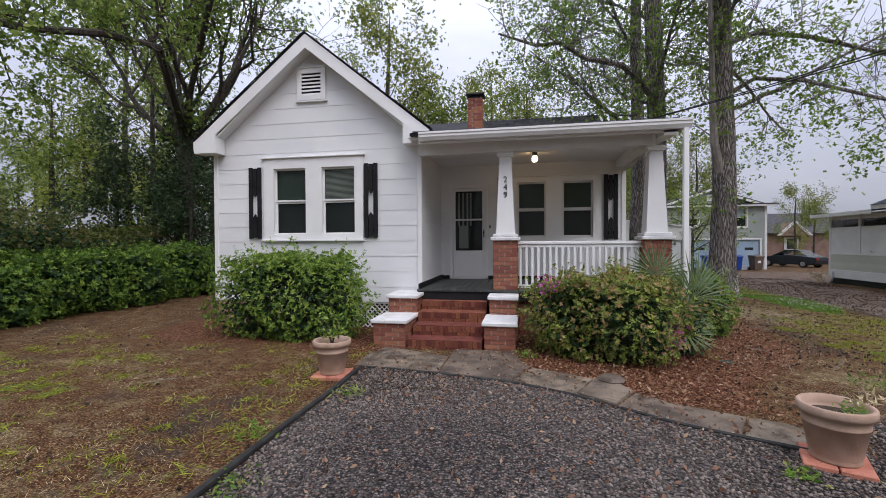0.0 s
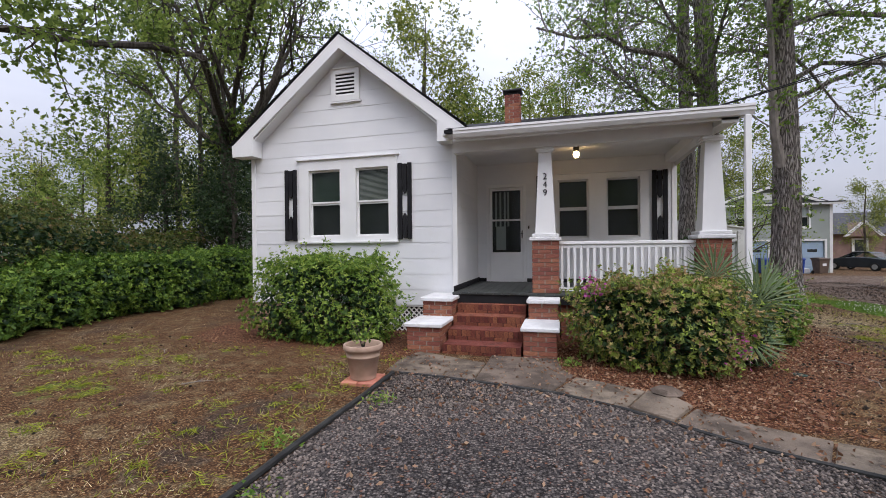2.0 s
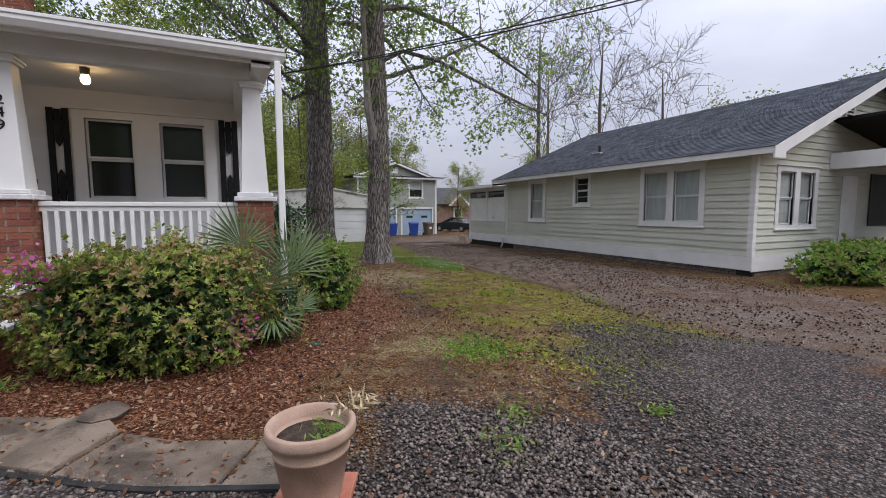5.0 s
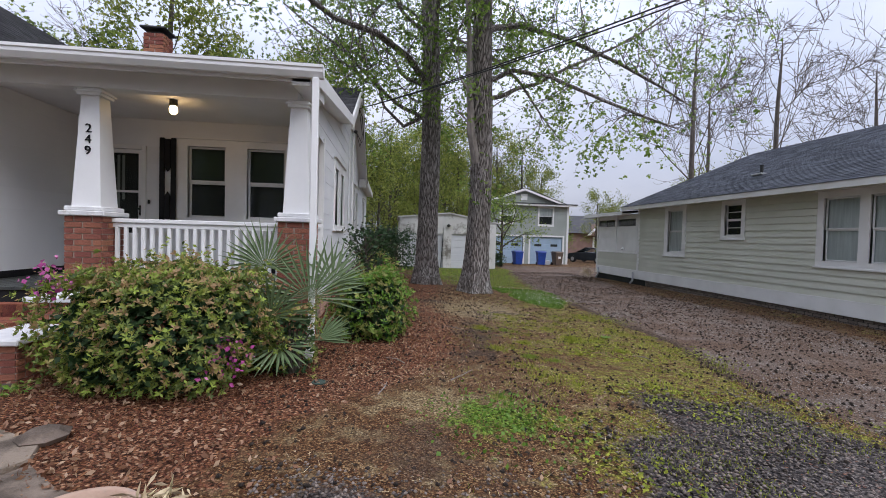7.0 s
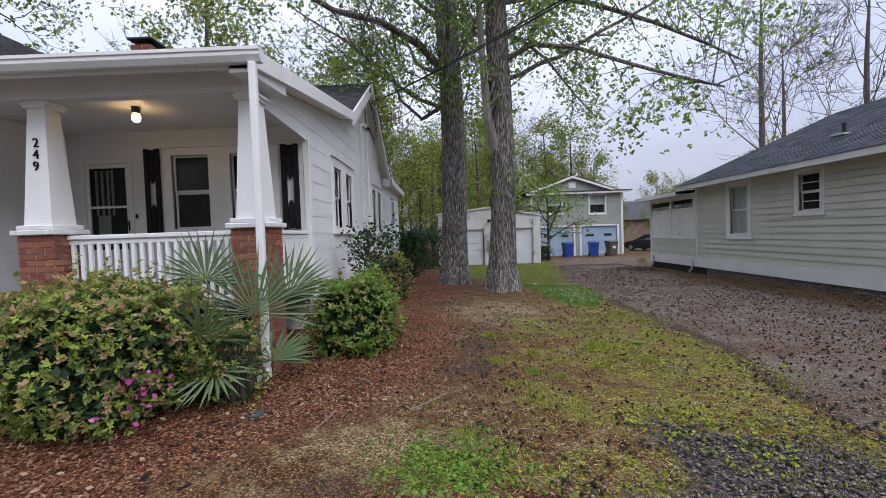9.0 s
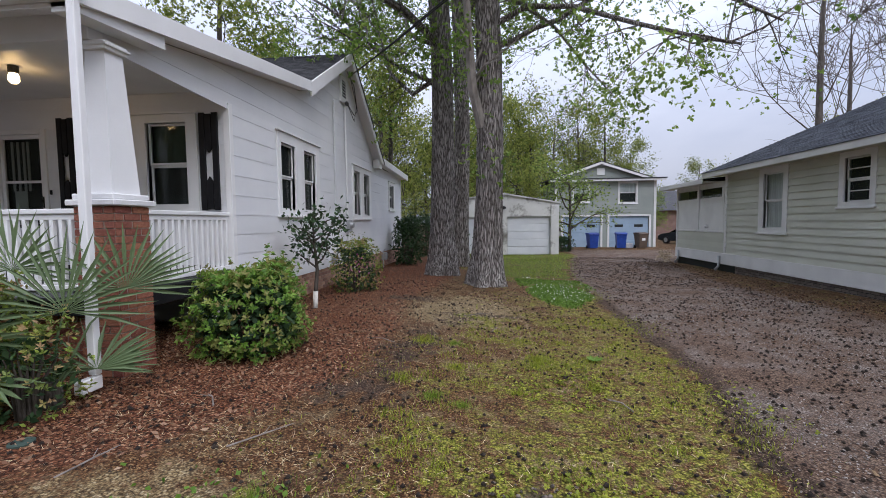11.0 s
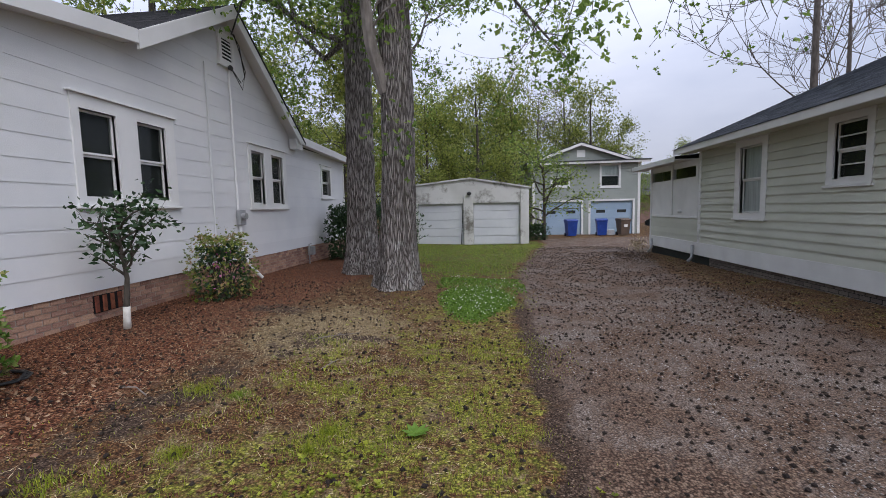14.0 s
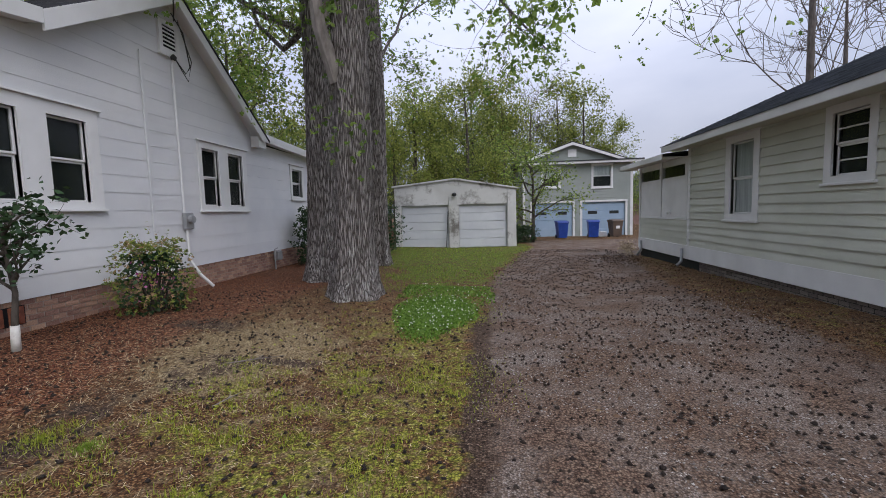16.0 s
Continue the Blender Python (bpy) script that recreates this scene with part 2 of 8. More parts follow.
    bp.inputs["Strength"].default_value, bp.inputs["Distance"].default_value = 1.0, 0.035
    l.new(rough_top.outputs[0], bp.inputs["Height"])
    l.new(bp.outputs[0], bsdf.inputs["Normal"])
    return m


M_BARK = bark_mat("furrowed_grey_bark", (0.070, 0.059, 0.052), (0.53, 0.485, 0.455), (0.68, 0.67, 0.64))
M_DARK_BARK = mat("dark_bark", (0.035, 0.028, 0.022), (0.10, 0.085, 0.07), 0.95, 8, 40, 0.8, stretch=(2, 2, 0.5))
M_PALE_BARK = mat("pale_bare_wood", (0.16, 0.14, 0.125), (0.27, 0.24, 0.215), 0.95, 6, 40, 0.5, stretch=(2, 2, 0.6))
M_BARE = mat("bare_grey_wood", (0.075, 0.063, 0.055), (0.14, 0.12, 0.105), 0.95, 6, 40, 0.5, stretch=(2, 2, 0.6))
M_WHITE_BARK = mat("whitewashed_bark", (0.55, 0.53, 0.48), (0.7, 0.68, 0.64), 0.9, 12, 60, 0.4, stain=(0.25, 0.22, 0.18), stain_at=0.6, stain_scale=9)
M_POT = mat("terracotta", (0.35, 0.235, 0.172), (0.46, 0.325, 0.25), 0.9, 6, 90, 0.2, stain=(0.30, 0.25, 0.21), stain_at=0.60, stain_scale=5)
M_PAVER = mat("red_paver", (0.42, 0.15, 0.10), (0.52, 0.22, 0.15), 0.9, 8, 120, 0.3, vary=0.1)
M_SOIL = mat("potting_soil", (0.03, 0.022, 0.016), (0.09, 0.065, 0.045), 1.0, 20, 120, 0.9)
M_EDGE = mat("black_edging", (0.012, 0.012, 0.012), (0.03, 0.03, 0.028), 0.7, 8, 90, 0.2)
M_METAL = mat("grey_metal", (0.35, 0.36, 0.37), (0.45, 0.46, 0.47), 0.45, 5, 80, 0.05, metal=0.6)
M_DARKMETAL = mat("dark_metal", (0.03, 0.03, 0.03), (0.06, 0.06, 0.06), 0.5, 5, 80, 0.05, metal=0.5)
M_CABLE = mat("black_cable", (0.012, 0.012, 0.013), (0.025, 0.025, 0.026), 0.6, 9, 80, 0.0)
M_ROOM = mat("room_wall", (0.30, 0.32, 0.30), (0.36, 0.38, 0.36), 0.9, 2, 30, 0.0)
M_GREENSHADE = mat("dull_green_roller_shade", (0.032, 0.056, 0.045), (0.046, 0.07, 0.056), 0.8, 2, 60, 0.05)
# near-black: room shade as sheets behind panes; also dark floors, doors and joints
M_DARKFILL = mat("dark_fill", (0.012, 0.016, 0.016), (0.022, 0.027, 0.026), 0.7, 2, 90, 0.05)
M_CURTAIN = mat("pale_curtain", (0.55, 0.56, 0.57), (0.70, 0.71, 0.71), 0.9, 3, 40, 0.1, stretch=(5, 5, 0.3))
M_BIN_BLUE = mat("blue_plastic", (0.012, 0.045, 0.25), (0.018, 0.06, 0.32), 0.45, 3, 60, 0.05)
M_BIN_BROWN = mat("brown_plastic", (0.085, 0.06, 0.045), (0.12, 0.085, 0.065), 0.5, 3, 60, 0.05)
M_CAR = mat("dark_grey_car_paint", (0.035, 0.04, 0.048), (0.045, 0.05, 0.06), 0.25, 2, 60, 0.0, metal=0.5)
M_TYRE = mat("tyre_rubber", (0.01, 0.01, 0.01), (0.02, 0.02, 0.02), 0.9, 9, 90, 0.1)
M_REDLAMP = mat("red_lens", (0.35, 0.01, 0.01), (0.4, 0.02, 0.015), 0.3, 3, 60, 0)
M_FARBRICK = mat("far_brown_brick", (0.19, 0.12, 0.10), (0.26, 0.17, 0.14), 0.9, 2, 30, 0.1)
M_FARGREY = mat("far_grey_siding", (0.33, 0.35, 0.37), (0.40, 0.42, 0.44), 0.8, 1, 30, 0.1)
M_STONE = leaf_mat("grey_gravel", (0.030, 0.025, 0.023), (0.10, 0.080, 0.070), (0.25, 0.205, 0.175), 0.0)
M_GRIT = leaf_mat("drive_grit", (0.10, 0.085, 0.075), (0.24, 0.21, 0.19), (0.45, 0.42, 0.39), 0.0)
M_CHIP = mat("red_brown_pine_bark", (0.13, 0.046, 0.023), (0.26, 0.105, 0.054), 0.95, 30, 200, 0.2, island=0.5)
M_STRAW = mat("dry_straw", (0.40, 0.31, 0.18), (0.56, 0.46, 0.30), 0.9, 30, 200, 0.1, island=0.4)
M_LITTER = mat("brown_leaf_litter", (0.10, 0.06, 0.035), (0.19, 0.12, 0.075), 0.95, 30, 200, 0.2, island=0.5)
M_FALLEN = leaf_mat("tan_fallen_leaves", (0.13, 0.06, 0.032), (0.25, 0.13, 0.075), (0.40, 0.28, 0.18), 0.2)
M_BALL = mat("dark_seed_ball", (0.018, 0.013, 0.010), (0.045, 0.030, 0.022), 0.95, 60, 300, 0.8, island=0.4)
M_PINK = leaf_mat("pink_petals", (0.34, 0.05, 0.20), (0.48, 0.10, 0.32), (0.62, 0.24, 0.45), 0.3)
M_FLOWER = leaf_mat("white_petals", (0.7, 0.7, 0.62), (0.8, 0.8, 0.75), (0.85, 0.85, 0.8), 0.3)
M_LEAF_OAK = leaf_mat("young_oak_leaves", (0.085, 0.15, 0.03), (0.19, 0.30, 0.055), (0.34, 0.45, 0.11), 0.6)
M_LEAF_YEL = leaf_mat("yellow_green_leaves", (0.09, 0.12, 0.024), (0.22, 0.27, 0.05), (0.40, 0.42, 0.10), 0.55)
M_LEAF_WOOD = leaf_mat("woodland_leaves", (0.065, 0.11, 0.022), (0.18, 0.26, 0.05), (0.34, 0.42, 0.095), 0.55)
M_LEAF_DARK = leaf_mat("dark_evergreen_leaves", (0.015, 0.034, 0.013), (0.03, 0.06, 0.02), (0.06, 0.10, 0.035), 0.2)
M_LEAF_AZ = leaf_mat("azalea_leaves", (0.07, 0.14, 0.026), (0.19, 0.31, 0.05), (0.40, 0.50, 0.10), 0.4)
M_LEAF_AZB = leaf_mat("bronze_azalea_leaves", (0.075, 0.115, 0.03), (0.20, 0.255, 0.055), (0.44, 0.29, 0.165), 0.4, ((0.62, (0.34, 0.44, 0.075)), (0.80, (0.36, 0.25, 0.11))))
M_LEAF_HEDGE = leaf_mat("hedge_leaves", (0.04, 0.09, 0.016), (0.115, 0.215, 0.032), (0.28, 0.40, 0.065), 0.35)
M_LEAF_TALL = leaf_mat("olive_azalea_leaves", (0.04, 0.065, 0.018), (0.105, 0.145, 0.032), (0.27, 0.18, 0.08), 0.35, ((0.75, (0.17, 0.185, 0.045)),))
# camellia green; its dark tint also paints the inner shade of other shrubs
M_LEAF_CAM_SHADE = leaf_mat("camellia_and_inner_shade", (0.02, 0.05, 0.02), (0.035, 0.075, 0.028), (0.06, 0.11, 0.04), 0.2)
M_LEAF_BRIGHT = leaf_mat("bright_green_leaves", (0.075, 0.16, 0.028), (0.19, 0.35, 0.05), (0.38, 0.50, 0.10), 0.4, ((0.9, (0.30, 0.26, 0.10)),))
M_PALM = leaf_mat("palmetto_leaves", (0.085, 0.14, 0.075), (0.14, 0.205, 0.10), (0.26, 0.28, 0.13), 0.25)
M_GRASS = leaf_mat("grass_blades", (0.11, 0.15, 0.014), (0.24, 0.285, 0.024), (0.40, 0.42, 0.045), 0.35)
M_WEED = leaf_mat("yellow_weed_leaves", (0.11, 0.14, 0.015), (0.23, 0.27, 0.024), (0.38, 0.40, 0.05), 0.35)
M_LAWN = leaf_mat("green_lawn_blades", (0.10, 0.16, 0.02), (0.19, 0.28, 0.032), (0.31, 0.39, 0.06), 0.35)
M_CLOVER = leaf_mat("clover_leaves", (0.075, 0.15, 0.02), (0.125, 0.23, 0.03), (0.20, 0.31, 0.05), 0.35)


def glass(name, tint, rough=0.01):
    """Window glass: a clear reflection over a see-through pane."""
    m = bpy.data.materials.new(name)
    m.use_nodes = True
    n, l = m.node_tree.nodes, m.node_tree.links
    n.remove(n["Principled BSDF"])
    tr, gl, mx, fr = n.new("ShaderNodeBsdfTransparent"), n.new("ShaderNodeBsdfGlossy"), n.new("ShaderNodeMixShader"), n.new("ShaderNodeFresnel")
    tr.inputs[0].default_value = (*tint, 1)
    gl.inputs["Roughness"].default_value = rough
    fr.inputs[0].default_value = 1.34
    l.new(fr.outputs[0], mx.inputs[0])
    l.new(tr.outputs[0], mx.inputs[1])
    l.new(gl.outputs[0], mx.inputs[2])
    l.new(mx.outputs[0], n["Material Output"].inputs[0])
    return m


M_GLASS = glass("window_glass", (0.8, 0.85, 0.83))


def glow(name, colour, strength):
    m = bpy.data.materials.new(name)
    m.use_nodes = True
    b = m.node_tree.nodes["Principled BSDF"]
    b.inputs["Base Color"].default_value = (0.8, 0.75, 0.6, 1)
    b.inputs["Emission Color"].default_value, b.inputs["Emission Strength"].default_value = (*colour, 1), strength
    return m


M_LAMP = glow("lit_lamp_glass", (1.0, 0.66, 0.28), 22.0)


# ---------- mesh helpers ----------
class Geo:
    """Vertices and faces of one mesh in the making."""

    def __init__(self):
        self.v, self.f = [], []

    def add(self, verts, faces):
        k = len(self.v)
        self.v.extend(verts)
        self.f.extend([tuple(i + k for i in f) for f in faces])
        return self

    def box(self, x0, x1, y0, y1, z0, z1, bev=0.0):
        x0, x1, y0, y1, z0, z1 = min(x0, x1), max(x0, x1), min(y0, y1), max(y0, y1), min(z0, z1), max(z0, z1)
        if bev <= 0:
            v = [(x, y, z) for z in (z0, z1) for y in (y0, y1) for x in (x0, x1)]
            return self.add(v, [(0, 2, 3, 1), (4, 5, 7, 6), (0, 1, 5, 4), (2, 6, 7, 3), (0, 4, 6, 2), (1, 3, 7, 5)])
        b = min(bev, (x1 - x0) / 3, (y1 - y0) / 3, (z1 - z0) / 3)
        v, idx = [], {}
        for sx in (0, 1):
            for sy in (0, 1):
                for sz in (0, 1):
                    c = ((x0, x1)[sx], (y0, y1)[sy], (z0, z1)[sz])
                    i = ((x0 + b, x1 - b)[sx], (y0 + b, y1 - b)[sy], (z0 + b, z1 - b)[sz])
                    for ax in range(3):
                        idx[sx, sy, sz, ax] = len(v)
                        v.append(tuple(c[a] if a == ax else i[a] for a in range(3)))
        f = []
        for ax in range(3):
            o = [a for a in range(3) if a != ax]
            for s in (0, 1):
                q = []
                for p in ((0, 0), (1, 0), (1, 1), (0, 1)):
                    k = [0, 0, 0]
                    k[ax], k[o[0]], k[o[1]] = s, *p
                    q.append(idx[(*k, ax)])
                f.append(tuple(q))
            for p in ((0, 0), (1, 0), (0, 1), (1, 1)):
                k0, k1 = [0, 0, 0], [0, 0, 0]
                k0[ax], k1[ax] = 0, 1
                for a, s in zip(o, p):
                    k0[a] = k1[a] = s
                f.append((idx[(*k0, o[0])], idx[(*k1, o[0])], idx[(*k1, o[1])], idx[(*k0, o[1])]))
        for sx in (0, 1):
            for sy in (0, 1):
                for sz in (0, 1):
                    f.append(tuple(idx[sx, sy, sz, a] for a in range(3)))
        return self.add(v, f)

    def prism(self, outline, axis, a0, a1):
        """A polygon (pairs) drawn out along an axis; the pairs are the other two coordinates in order."""
        n = len(outline)
        place = {0: lambda p, a: (a, p[0], p[1]), 1: lambda p, a: (p[0], a, p[1]), 2: lambda p, a: (p[0], p[1], a)}[axis]
        v = [place(p, a0) for p in outline] + [place(p, a1) for p in outline]
        f = [tuple(range(n)), tuple(range(2 * n - 1, n - 1, -1))] + [(i, (i + 1) % n, n + (i + 1) % n, n + i) for i in range(n)]
        return self.add(v, f)

    def lathe(self, profile, x, y, z, sides=20, cap=True):
        v, f = [], []
        for r, h in profile:
            for k in range(sides):
                a = 2 * math.pi * k / sides
                v.append((x + r * math.cos(a), y + r * math.sin(a), z + h))
        for j in range(len(profile) - 1):
            for k in range(sides):
                k2 = (k + 1) % sides
                f.append((j * sides + k, j * sides + k2, (j + 1) * sides + k2, (j + 1) * sides + k))
        if cap:
            f.append(tuple(range(sides))[::-1])
            f.append(tuple(range((len(profile) - 1) * sides, len(profile) * sides)))
        return self.add(v, f)

    def tube(self, pts, radii, sides=6, lobes=0.0, lobe_n=5):
        v, f = [], []
        pts = [Vector(p) for p in pts]
        ref = Vector((0.3, 0.9, 0.2)).normalized()
        for i, p in enumerate(pts):
            d = (pts[min(i + 1, len(pts) - 1)] - pts[max(i - 1, 0)]).normalized()
            u = d.cross(ref)
            if u.length < 1e-3:
                u = d.orthogonal()
            u.normalize()
            w = d.cross(u)
            for k in range(sides):
                a = 2 * math.pi * k / sides
                r = radii[i]
                if lobes:
                    near = math.exp(-max(0.0, (p - pts[0]).length - 0.2) / 0.7)
                    r *= 1 + lobes * math.sin(lobe_n * a + 0.4 * (p - pts[0]).length) * (0.3 + 0.9 * near) + 0.028 * math.sin(17 * a + 1.6 * math.sin(i * 0.9)) + 0.018 * math.sin(29 * a + 2.3 * math.sin(i * 1.7))
                v.append(tuple(p + u * (r * math.cos(a)) + w * (r * math.sin(a))))
        for i in range(len(pts) - 1):
            for k in range(sides):
                k2 = (k + 1) % sides
                f.append((i * sides + k, i * sides + k2, (i + 1) * sides + k2, (i + 1) * sides + k))
        f.append(tuple(range(sides))[::-1])
        f.append(tuple(range((len(pts) - 1) * sides, len(pts) * sides)))
        return self.add(v, f)


def mesh_of(name, geo, material, smooth=False):
    me = bpy.data.meshes.new(name)
    me.from_pydata(geo.v, [], geo.f)
    me.materials.append(material)
    bm = bmesh.new()
    bm.from_mesh(me)
    bmesh.ops.recalc_face_normals(bm, faces=bm.faces)
    bm.to_mesh(me)
    bm.free()
    if smooth:
        me.shade_smooth()
    return me


def big_mesh(name, verts, faces, material, smooth=False):
    """A mesh from numpy arrays; all faces have the same number of corners."""
    me = bpy.data.meshes.new(name)
    nv, (nf, k) = len(verts), faces.shape
    me.vertices.add(nv)
    me.vertices.foreach_set("co", np.asarray(verts, dtype=np.float32).ravel())
    me.loops.add(nf * k)
    me.loops.foreach_set("vertex_index", faces.astype(np.int32).ravel())
    me.polygons.add(nf)
    me.polygons.foreach_set("loop_start", np.arange(nf, dtype=np.int32) * k)
    me.update(calc_edges=True)
    me.validate()
    me.materials.append(material)
    if smooth:
        me.shade_smooth()
    return me


def thing(name, x, y, z, label, category, group="", kind=""):
    ob = new(name)
    ob.empty_display_size = 0.1
    ob.matrix_basis = pose(x, y, z)
    return tagged(ob, label, category, group, kind)


def under(ob, parent):
    ob.parent = parent
    if parent.data is None:
        ob.matrix_parent_inverse = parent.matrix_basis.inverted()
    return ob


def part(name, geo, material, parent=None, label="", smooth=False):
    ob = new(name, geo if isinstance(geo, bpy.types.Mesh) else mesh_of(name, geo, material, smooth))
    if parent is not None:
        under(ob, parent)
    if label:
        tagged(ob, label)
    return ob


def whole(name, geo, material, label, category, group="", kind="", smooth=False):
    return tagged(part(name, geo, material, None, "", smooth), label, category, group, kind)


def ground_z(x, y):
    s = np.clip((np.asarray(x, dtype=float) - 1) / 6, 0, 1)
    return -0.17 - 0.17 * s * s * (3 - 2 * s) - 0.013 * np.clip(np.asarray(y, dtype=float) - 13, 0, 60)


def gz(x, y):
    return float(ground_z(x, y))


def leaf_arrays(rng, centres, size, droop=0.0, slim=0.5, spread=0.35):
    """One folded four-cornered leaf at each centre."""
    n = len(centres)
    d = rng.normal(size=(n, 3))
    d[:, 2] = d[:, 2] * 0.6 - droop
    d /= np.linalg.norm(d, axis=1)[:, None]
    r = rng.normal(size=(n, 3))
    s = np.cross(d, r)
    s /= np.linalg.norm(s, axis=1)[:, None] + 1e-9
    up = np.cross(s, d)
    L = (size * rng.uniform(1 - spread, 1 + spread, n))[:, None]
    W = L * slim
    a = centres - d * L * 0.5
    b = centres + s * W * 0.5 + up * L * 0.07
    c = centres + d * L * 0.5
    e = centres - s * W * 0.5 + up * L * 0.07
    v = np.stack([a, b, c, e], axis=1).reshape(-1, 3)
    return v, np.arange(n * 4).reshape(-1, 4)


def leaf_mesh(name, rng, centres, size, material, **kw):
    v, f = leaf_arrays(rng, centres, size, **kw)
    return big_mesh(name, v, f, material)


def spray_mesh(name, rng, centres, out, size, material, k=6, slim=0.42, droop=0.0, wide=(0.5, 1.4)):
    """Sprays of leaves: k folded leaves fanned about a shoot's tip, joined at their foot."""
    n = len(centres)
    out = out / (np.linalg.norm(out, axis=1)[:, None] + 1e-9)
    p = np.cross(out, rng.normal(size=(n, 3)))
    p /= np.linalg.norm(p, axis=1)[:, None] + 1e-9
    q = np.cross(out, p)
    rows = [centres]
    for j in range(k):
        az = 2 * math.pi * j / k + rng.uniform(-0.5, 0.5, n)
        th = rng.uniform(*wide, n)
        d = out * np.cos(th)[:, None] + (p * np.cos(az)[:, None] + q * np.sin(az)[:, None]) * np.sin(th)[:, None]
        d[:, 2] -= droop
        d /= np.linalg.norm(d, axis=1)[:, None]
        side = np.cross(d, out + rng.normal(size=(n, 3)) * 0.35)
        side /= np.linalg.norm(side, axis=1)[:, None] + 1e-9
        L = (size * rng.uniform(0.6, 1.3, n))[:, None]
        up_ = np.cross(side, d) * L * 0.10
        rows += [centres + d * L * 0.55 + side * L * slim * 0.5 + up_, centres + d * L, centres + d * L * 0.55 - side * L * slim * 0.5 + up_]
    v = np.stack(rows, axis=1)
    w = 1 + 3 * k
    f = np.array([(0, 1 + 3 * j, 2 + 3 * j, 3 + 3 * j) for j in range(k)])
    return big_mesh(name, v.reshape(-1, 3), (np.arange(n)[:, None, None] * w + f[None]).reshape(-1, 4), material)


# ---------- ground ----------
def ramp(d, soft=0.3):
    return np.clip(0.5 + d / soft, 0, 1)


def walk_low(x):
    return np.interp(x, (-2.4, -1.7, -0.4, 0.25, 1.2, 1.95, 2.6), (5.33, 5.27, 5.03, 4.74, 4.07, 3.74, 3.45))


def zones(x, y):
    """How much each ground cover holds a spot: gravel, bark mulch, lush green, drive, moss and thin grass."""
    x, y = np.asarray(x, dtype=float), np.asarray(y, dtype=float)
    front = np.where(x < 2.2, walk_low(x) + 0.08, np.interp(x, (2.2, 2.9, 4.8, 6.2, 7.6), (3.75, 4.1, 4.3, 6.4, 5.6)))
    wave = 0.35 * np.sin(x * 2.3 + 1) * np.sin(y * 1.9) + 0.25 * np.sin(x * 4.1 + y * 3.3)
    gravel = np.minimum(ramp(x + 2.32, 0.12), np.where(x < 2.1, ramp(front - y, 0.25), ramp(front - y + wave, 1.6))) * ramp(8.0 - x + wave, 1.6)
    edge = np.interp(y, (4.9, 5.5, 6.4, 7.9, 10.4, 12.0, 14.0, 17.0, 22.0, 26.0), (2.2, 2.5, 3.4, 4.3, 4.5, 4.2, 4.6, 5.0, 3.6, 2.4))
    mulch = np.minimum(np.minimum(ramp(edge - x, 0.9), ramp(x + 0.6, 0.4)), ramp(y - np.maximum(walk_low(x) + 0.5, 4.5), 0.3))
    bed = np.minimum(ramp(y - 5.7 + 0.12 * (x + 2.4), 1.2), ramp(-2.2 - x, 0.3)) * ramp(x + 7.2, 1.0) * 0.8
    mulch = np.maximum(mulch, bed)
    left = np.interp(y, (0, 3.6, 6.2, 8.6, 16, 18, 24.5, 28), (8.3, 8.1, 7.8, 8.25, 8.3, 8.5, 9.7, 10.6))
    right = np.interp(y, (0, 8, 17, 22, 26, 30), (12.6, 12.4, 12.2, 13.2, 16, 22))
    drive = np.minimum(ramp(x - left, 0.5), ramp(right - x, 1.0)) * ramp(33.5 - y, 1.5)
    clover = np.clip(1.35 - ((x - 7.45 - 0.1 * wave) / 0.62) ** 2 - ((y - 13.7) / (1.3 + 0.5 * wave)) ** 2, 0, 1) * ramp(left - 0.1 - x, 0.3)
    strip = np.minimum(np.minimum(ramp(x - np.interp(y, (15, 18, 22, 26), (6.4, 5.6, 4.4, 3.2)) + wave, 1.2), ramp(left - x + 0.3 * wave, 0.6)), ramp(y - 15.5 + wave, 3.0)) * ramp(31 - y, 2) * 0.57
    patch = 0.8 * np.exp(-(((x - 4.3) / 0.55) ** 2 + ((y - 5.6) / 0.5) ** 2)) + 0.5 * np.exp(-(((x + 6) / 1.2) ** 2 + ((y - 3.8) / 0.5) ** 2))
    lush = np.clip(np.maximum(np.maximum(clover, strip), patch), 0, 1)
    start = np.interp(y, (4, 6, 8, 10, 12, 15), (4.2, 4.6, 5.2, 6.0, 6.4, 6.4))
    moss = np.minimum(ramp(x - start + wave, 2.6), ramp(left - x + 0.3 * wave, 0.7)) * ramp(y - 3.9 + wave, 1.2) * ramp(17 - y, 4) * 0.72
    moss = np.maximum(moss, 0.35 * ramp(x - 12.3, 0.8) * ramp(14.5 - x, 1) * ramp(y, 1))
    straw_z = np.exp(-(((x - 5.4) / 1.2) ** 2 + ((y - 11.7) / 1.5) ** 2)) + 0.8 * np.exp(-(((x - 3.9) / 1.1) ** 2 + ((y - 5.9) / 0.55) ** 2)) + 0.75 * np.exp(-(((x + 5.2) / 1.6) ** 2 + ((y - 2.6) / 0.6) ** 2)) + 0.6 * np.exp(-(((x + 6.4) / 1.5) ** 2 + ((y - 4.9) / 0.4) ** 2))
